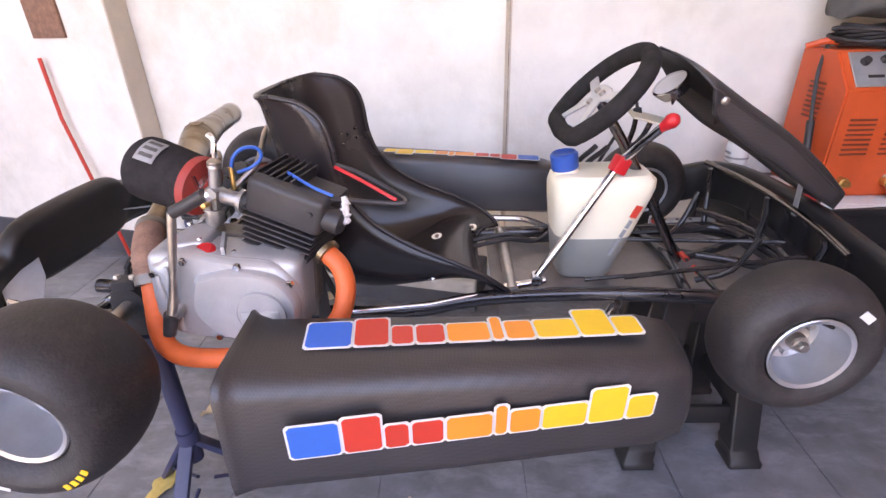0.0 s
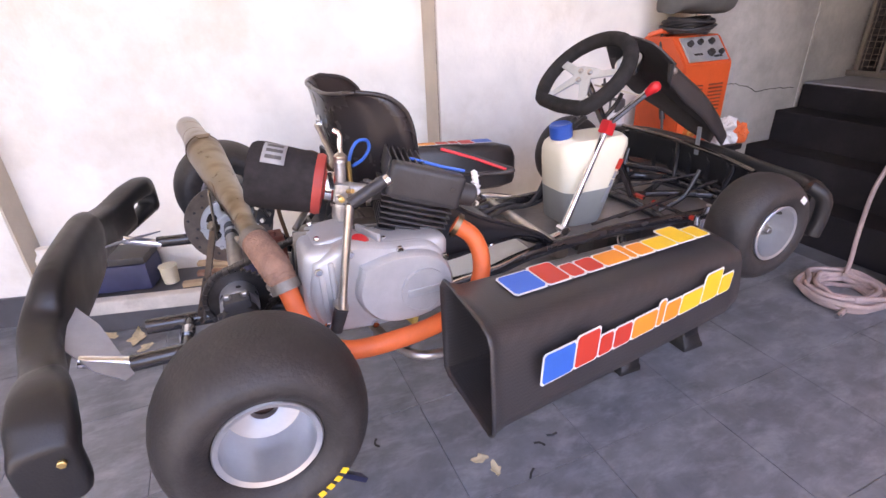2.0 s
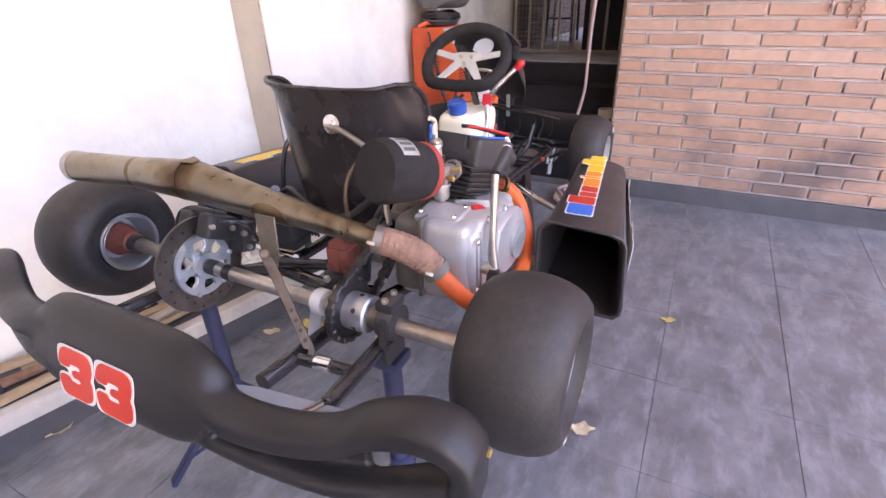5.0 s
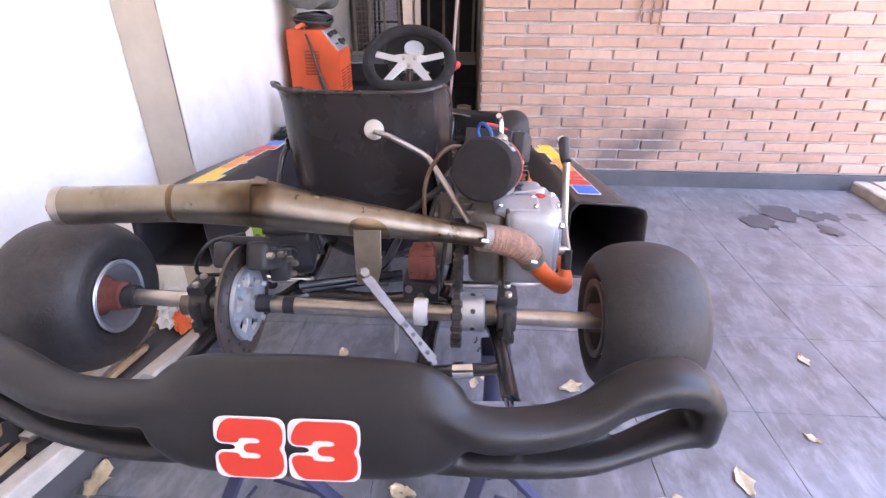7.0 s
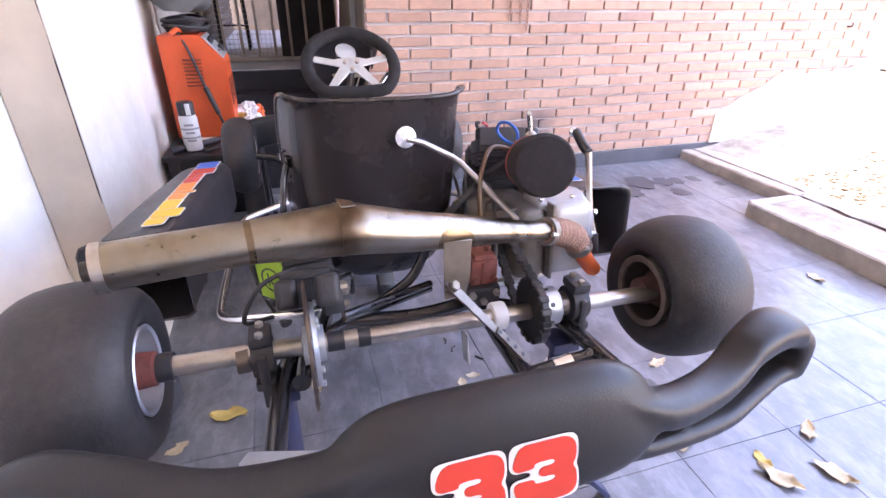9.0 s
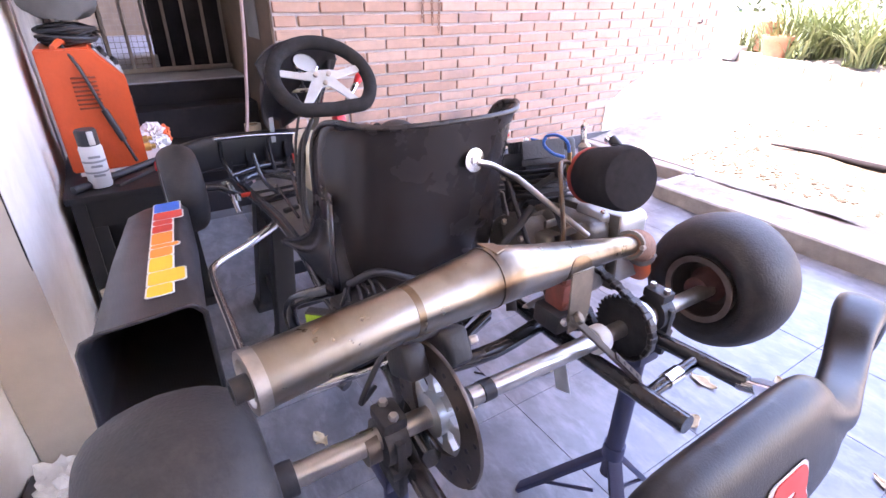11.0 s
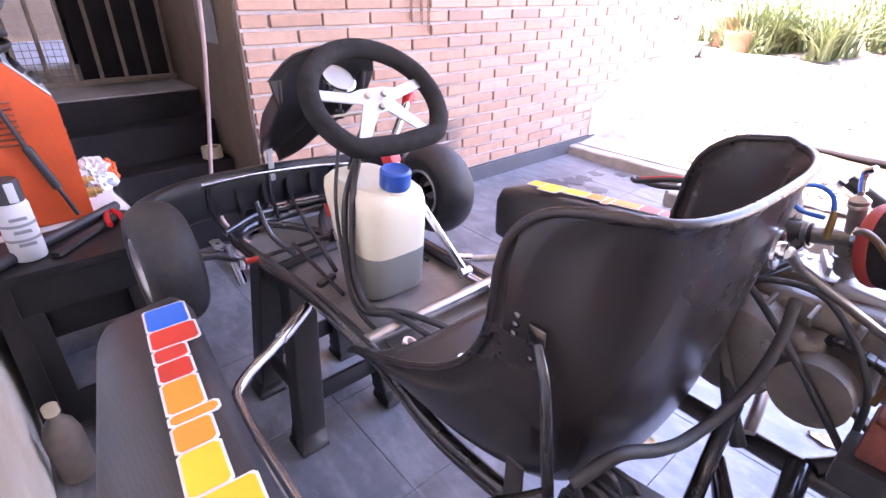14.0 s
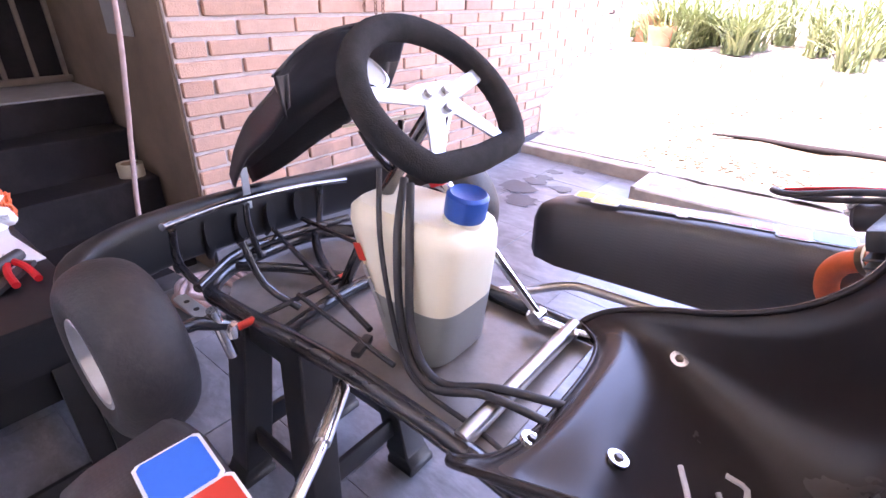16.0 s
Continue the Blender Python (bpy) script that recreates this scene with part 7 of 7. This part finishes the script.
bord = tagged(new("garden_border"), "pale stone edging of the planted bed", "border", kind="structure")
border(2.3, -3.15, 0.9, -2.72, 6)
border(0.9, -2.72, -1.2, -1.75, 8)


def pot(at, r, h):
    t = thing("terracotta_pot", "large terracotta plant pot beside the bed", "pot", at, "terracotta pots")
    part("pot_body", lathe([(0, 0), (r * 0.72, 0), (r * 0.93, h * 0.86), (r * 1.0, h * 0.86), (r * 1.02, h), (r * 0.92, h), (r * 0.85, h * 0.85), (0, h * 0.84)], seg=28), M_TERRA, t)
    return t


pot((2.02, -3.18, yard_z(2.02, -3.18)), 0.125, 0.24)
pot((2.30, -3.55, yard_z(2.3, -3.55) + 0.02), 0.12, 0.26)
tub = thing("blue_trough", "faded blue plastic trough by the brick wall's end", "trough", (2.48, -3.12, yard_z(2.48, -3.12)))
part("trough_body", from_grid([[V(sx * w, sy * d, z) for sx, sy in ((-1, -1), (1, -1), (1, 1), (-1, 1))] for w, d, z in ((0.17, 0.09, 0.0), (0.20, 0.11, 0.11), (0.19, 0.10, 0.11), (0.165, 0.085, 0.02))]), M_GREYPL, tub, "", 20)


def strap_plant(at, n, length, seed, name="strap_plant"):
    """A clump of long arching leaves."""
    r = random.Random(seed)
    t = thing(name, "clump of long arching green strap leaves in the bed", "plant", at, "plants in the bed")
    bm = bmesh.new()
    for _ in range(n):
        a, lean, ln, w = r.uniform(0, 6.28), r.uniform(0.25, 1.0), length * r.uniform(0.6, 1.1), r.uniform(0.008, 0.016)
        c, s = math.cos(a), math.sin(a)
        bx, by = r.uniform(-0.09, 0.09), r.uniform(-0.09, 0.09)
        prev = None
        for k in range(7):
            f = k / 6
            rad = ln * lean * f * (0.5 + 0.5 * f)
            z = ln * (f - 0.55 * lean * f * f)
            ww = w * (1 - f) ** 0.6 * (0.6 + 0.4 * f) + 0.0006
            p = V(bx + rad * c, by + rad * s, z)
            e = (bm.verts.new(p + V(-s, c, 0.3) * ww), bm.verts.new(p), bm.verts.new(p + V(s, -c, 0.3) * ww))
            if prev:
                bm.faces.new((prev[0], prev[1], e[1], e[0]))
                bm.faces.new((prev[1], prev[2], e[2], e[1]))
            prev = e
    part("leaves", bm, M_GREEN, t, "", 60)
    return t


rng = random.Random(11)
plants = [strap_plant((0, 0, -50), 60, 0.55, 1), strap_plant((0, 0, -50), 46, 0.42, 2), strap_plant((0, 0, -50), 70, 0.65, 3)]
spots = []
for k in range(54):
    f, dep = rng.uniform(0, 1), rng.uniform(0.12, 1.5)
    x, y = 2.45 - 3.6 * f, -3.2 + 1.25 * max(0, f - 0.35) - dep + 0.1
    spots.append((x, y))
for k, (x, y) in enumerate(spots):
    src = plants[k % 3]
    if k < 3:
        src.matrix_basis = pose(U * x, U * y, U * yard_z(x, y), 0, 0, rng.uniform(0, 360))
    else:
        copy_thing(src, pose(U * x, U * y, U * yard_z(x, y), 0, 0, rng.uniform(0, 360)))
M_HEDGE = mat("dark_hedge_leaf", (0.045, 0.085, 0.02), 0.6, var=0.5, scale=5)
hedge_bm = bmesh.new()
for _ in range(9000):
    x, y, z = rng.uniform(-4.5, 6.5), -6.3 + rng.gauss(0, 0.28), rng.uniform(0.4, 2.6) + rng.gauss(0, 0.1)
    a, b = rng.uniform(0, 6.28), rng.uniform(-1, 1)
    d, e = V(math.cos(a), math.sin(a), b) * 0.06, V(-math.sin(a), math.cos(a), rng.uniform(-0.5, 0.5)) * 0.028
    p = V(x, y, z)
    hedge_bm.faces.new([hedge_bm.verts.new(q) for q in (p - d, p + e, p + d, p - e)])
hg = mesh_ob("hedge", hedge_bm, M_HEDGE, 0)
tagged(hg, "dark green hedge closing the far side of the yard", "hedge", kind="stuff")
M_LITTER = mat("leaf_litter", (0.06, 0.046, 0.03), 0.95, var=0.6, scale=9)
M_SOIL = mat("bare_brown_soil", (0.12, 0.10, 0.075), 0.98, var=0.6, scale=22, fine=120, bump=0.9, dirt=0.5, dirt_color=(0.24, 0.20, 0.15))
soil = bmesh.new()
rows = []
for k in range(11):
    f = k / 10
    row = []
    for q in range(48):
        a = 2 * math.pi * q / 48
        rr = f * (1 + 0.28 * noise.noise((2.5 * math.cos(a), 2.5 * math.sin(a), 1)) + 0.10 * noise.noise((9 * math.cos(a), 9 * math.sin(a), 4)))
        x, y = 0.30 + 1.05 * rr * math.cos(a), -1.46 + 0.50 * rr * math.sin(a)
        row.append(soil.verts.new((x, y, yard_z(x, y) + 0.006 - 0.012 * f ** 6)))
    rows.append(row)
for a, b in zip(rows, rows[1:]):
    for q in range(48):
        soil.faces.new((a[q], a[(q + 1) % 48], b[(q + 1) % 48], b[q]))
structure("soil_patch", soil, M_SOIL, "bare brown soil with leaf litter in the yard", "ground", 60)
stones = bmesh.new()
for _ in range(1500):
    x, y = rng.uniform(-0.9, 1.35), -0.95 - abs(rng.gauss(0, 0.50))
    r = rng.uniform(0.004, 0.018)
    g = bmesh.ops.create_icosphere(stones, subdivisions=1, radius=r)
    for v in g["verts"]:
        v.co = V(v.co.x * rng.uniform(0.7, 1.3) + x, v.co.y * rng.uniform(0.7, 1.3) + y, v.co.z * 0.6 + yard_z(x, y))
tagged(mesh_ob("soil_crumbs", stones, M_LITTER, 0), "loose crumbs of soil and gravel on the yard", "gravel", kind="stuff")

# ---- fallen leaves and scraps on the floor ----
def leaf(x, y, size, material, rz, seed, label):
    r = random.Random(seed)
    t = thing("fallen_leaf", label, "leaf", (x, y, floor_z(x, y) + 0.002), "fallen leaves", rz)
    bm = bmesh.new()
    n, bend, twist = 9, r.uniform(0.5, 1.4), r.uniform(-0.8, 0.8)
    rows = []
    for k in range(n):
        u = -1 + 2 * k / (n - 1)
        half = size * (0.52 + r.uniform(-0.10, 0.10)) * max(0.05, 1 - abs(u) ** 1.7) * (1 + 0.22 * math.sin(9 * u + seed))
        row = []
        for q in (-1, -0.55, 0, 0.55, 1):
            lift = bend * 0.16 * u * u + (0.14 + 0.10 * math.sin(5 * u + seed)) * q * q + twist * 0.08 * u * q + r.uniform(0, 0.05)
            row.append(bm.verts.new((size * u + 0.12 * size * abs(q) * math.sin(7 * u + seed), half * q, 0.0006 + size * max(0.0, lift))))
        rows.append(row)
    for a, b in zip(rows, rows[1:]):
        for q in range(4):
            bm.faces.new((a[q], b[q], b[q + 1], a[q + 1]))
    ob = part("blade", bm, material, t, "", 35)
    so = ob.modifiers.new("thick", "SOLIDIFY")
    so.thickness = 0.0005
    part("stalk", tube([(-size * 0.5, 0, 0.003), (-size * 0.95, 0.1 * size, 0.002)], 0.0009, 5, 1), material, t)


rng = random.Random(21)
for k, (x, y, s, c) in enumerate([(-0.136, 1.576, 0.032, 0), (-0.138, 1.336, 0.055, 1), (0.004, 1.439, 0.038, 0), (0.433, 1.288, 0.024, 0), (0.072, 1.453, 0.034, 0), (1.004, 0.851, 0.026, 1), (0.430, 1.008, 0.036, 0), (0.590, 0.263, 0.028, 0), (0.141, 0.659, 0.040, 0), (0.069, 0.839, 0.045, 0), (-0.031, 0.669, 0.028, 1), (0.007, 0.478, 0.036, 0), (-0.084, 0.673, 0.05, 0), (-0.109, 0.535, 0.045, 0), (0.345, 0.683, 0.034, 0), (0.454, 1.247, 0.022, 0), (0.493, 1.926, 0.05, 1), (0.541, 1.692, 0.03, 0), (0.60, -0.275, 0.038, 0), (-0.398, 2.239, 0.05, 0), (-0.485, 2.30, 0.035, 0), (-0.367, 2.171, 0.03, 0), (0.065, 2.159, 0.05, 0), (0.409, 2.041, 0.03, 0), (-0.148, 2.253, 0.04, 0), (0.28, 0.42, 0.02, 0), (-0.30, 0.62, 0.03, 0)]):
    leaf(x, y, s, M_LEAFYEL if c else M_LEAFDRY, rng.uniform(0, 360), k, "curled yellow leaf lying on the floor" if c else "dry pale brown leaf lying on the floor")
for k, (x, y) in enumerate([(0.633, 1.281), (0.523, 1.201), (0.221, 1.443), (0.587, 1.263)]):
    t = thing("rubber_scrap", "small black rubber scrap on the floor", "scrap", (x, y, floor_z(x, y) + 0.002), "rubber scraps", 50 * k)
    part("scrap", tube([(-0.014, 0, 0.003), (0.0, 0.006 * (k % 3 - 1), 0.004), (0.014, -0.004, 0.003)], 0.003, 6, 3), M_RUBBER, t)

# ---- oil stains on the tiles ----
M_OIL = mat("oil_stain", (0.075, 0.077, 0.086), 0.36, var=0.4, scale=10, placed=True)
for k, (x, y, r) in enumerate([(1.673, -0.388, 0.07), (1.66, -0.60, 0.05), (1.56, -0.70, 0.035), (1.51, -0.38, 0.06), (1.70, -0.25, 0.10), (1.58, -0.10, 0.09), (1.66, -0.48, 0.05)]):
    rr = random.Random(k)
    pts = [(r * (1 + 0.55 * noise.noise((2 * math.cos(a), 2 * math.sin(a), k * 3.7)) + 0.2 * noise.noise((7 * math.cos(a), 7 * math.sin(a), k))) * math.cos(a), 0.75 * r * (1 + 0.55 * noise.noise((2 * math.cos(a), 2 * math.sin(a), k * 3.7)) + 0.2 * noise.noise((7 * math.cos(a), 7 * math.sin(a), k))) * math.sin(a), 0) for a in np.linspace(0, 2 * math.pi, 36, endpoint=False)]
    line = spline(pts + [pts[0]], 3)[:-1]
    ob = structure("stain", prism([(p.x, p.y) for p in line], 0.0008, pose(x, y, floor_z(x, y) + 0.0048)), M_OIL, "dark oil stain on the floor tiles", "stain")

# ---- bricks of the wall ----
CH, BL = 0.0568, 0.218
def piece(name, w, d, h, bev):
    bm = box(0, 0, 0, w, d, h, bev, seg=1)
    for v in bm.verts:
        v.co += V(0, 0.0012 * noise.noise(v.co * 60 + V(w * 9, 0, 0)), 0.001 * noise.noise(v.co * 45))
    bm.transform(Matrix.Scale(U, 4))
    me = bpy.data.meshes.new(name)
    bm.to_mesh(me)
    bm.free()
    me.materials.append(M_BRICK)
    return me


core = bpy.data.objects["wall_east_core"]
full = [piece("brick", 0.05, BL - 0.0095 + 0.002 * q, CH - 0.0115 + 0.0012 * q, 0.0035) for q in (-1, 0, 1)]
half = piece("brick", 0.05, BL * 0.5 - 0.012, CH - 0.0115, 0.0035)
rng = random.Random(5)
rest = bmesh.new()
count = 0
Z0 = 0.130
for row in range(44):
    z = Z0 + CH * (row + 0.5)
    y = 1.262
    if row % 2:
        cells = [(y - BL * 0.25, True)]
        y -= BL * 0.5
    else:
        cells = []
    while y - BL > -2.36:
        cells.append((y - BL / 2, False))
        y -= BL
    for cy, small in cells:
        x = BRICK_X + 0.021 + rng.uniform(-0.0025, 0.0025)
        m = Matrix.Translation((U * x, U * cy, U * z)) @ Euler((rng.gauss(0, 0.006), 0, rng.gauss(0, 0.004))).to_matrix().to_4x4()
        if count < 300 and row < 22 and cy > -1.55:
            ob = new("brick", half if small else full[rng.randrange(3)])
            ob.parent = core
            ob.matrix_basis = m
            count += 1
        else:
            b = bmesh.new()
            b.from_mesh(half if small else full[1])
            b.transform(m)
            me = bpy.data.meshes.new("t")
            b.to_mesh(me)
            b.free()
            rest.from_mesh(me)
            bpy.data.meshes.remove(me)
me = bpy.data.meshes.new("far_bricks")
rest.to_mesh(me)
rest.free()
M_BRICK2 = M_BRICK.copy()
nb = M_BRICK2.node_tree.nodes
for nd in [q for q in nb if q.type == "OBJECT_INFO"]:
    geo = nb.new("ShaderNodeNewGeometry")
    for lk in list(nd.outputs["Random"].links):
        M_BRICK2.node_tree.links.new(geo.outputs["Random Per Island"], lk.to_socket)
me.materials.append(M_BRICK2)
fb = new("brick_field", me)
fb.parent = core
fb["kind"] = "stuff"

# ---- floor tiles ----
TS = 0.335
tile_me = []
for q in range(3):
    bm = box(0, 0, -0.004, TS - 0.0014, TS - 0.0014, 0.010, 0.0008, seg=1)
    bm.transform(Matrix.Scale(U, 4))
    me = bpy.data.meshes.new("tile")
    bm.to_mesh(me)
    bm.free()
    me.materials.append(M_TILE)
    tile_me.append(me)
rng = random.Random(8)
ty = -0.485 + TS / 2
while ty < 2.75:
    tx = BRICK_X - TS / 2 + 0.02
    while tx > -2.2:
        ob = new("tile", tile_me[rng.randrange(3)])
        ob.parent = floor
        ob.matrix_basis = Matrix.Translation((U * tx, U * ty, U * (floor_z(tx, ty) + 0.002 + rng.uniform(-0.0006, 0.0006)))) @ Euler((0, -math.atan(0.036 / 1.3) if 0.7 < tx < 2.0 else 0, rng.choice((0, 1, 2, 3)) * math.pi / 2 if not 0.5 < tx < 2.2 else 0)).to_matrix().to_4x4()
        tx -= TS
    ty += TS
tx = BRICK_X - TS / 2 + 0.02
while tx > 1.2:
    ob = new("tile", tile_me[0])
    ob.parent = floor
    ob.matrix_basis = Matrix.Translation((U * tx, U * (-0.485 - TS / 2), U * (floor_z(tx, 0) + 0.002))) @ Euler((0, -math.atan(0.036 / 1.3), 0)).to_matrix().to_4x4()
    tx -= TS
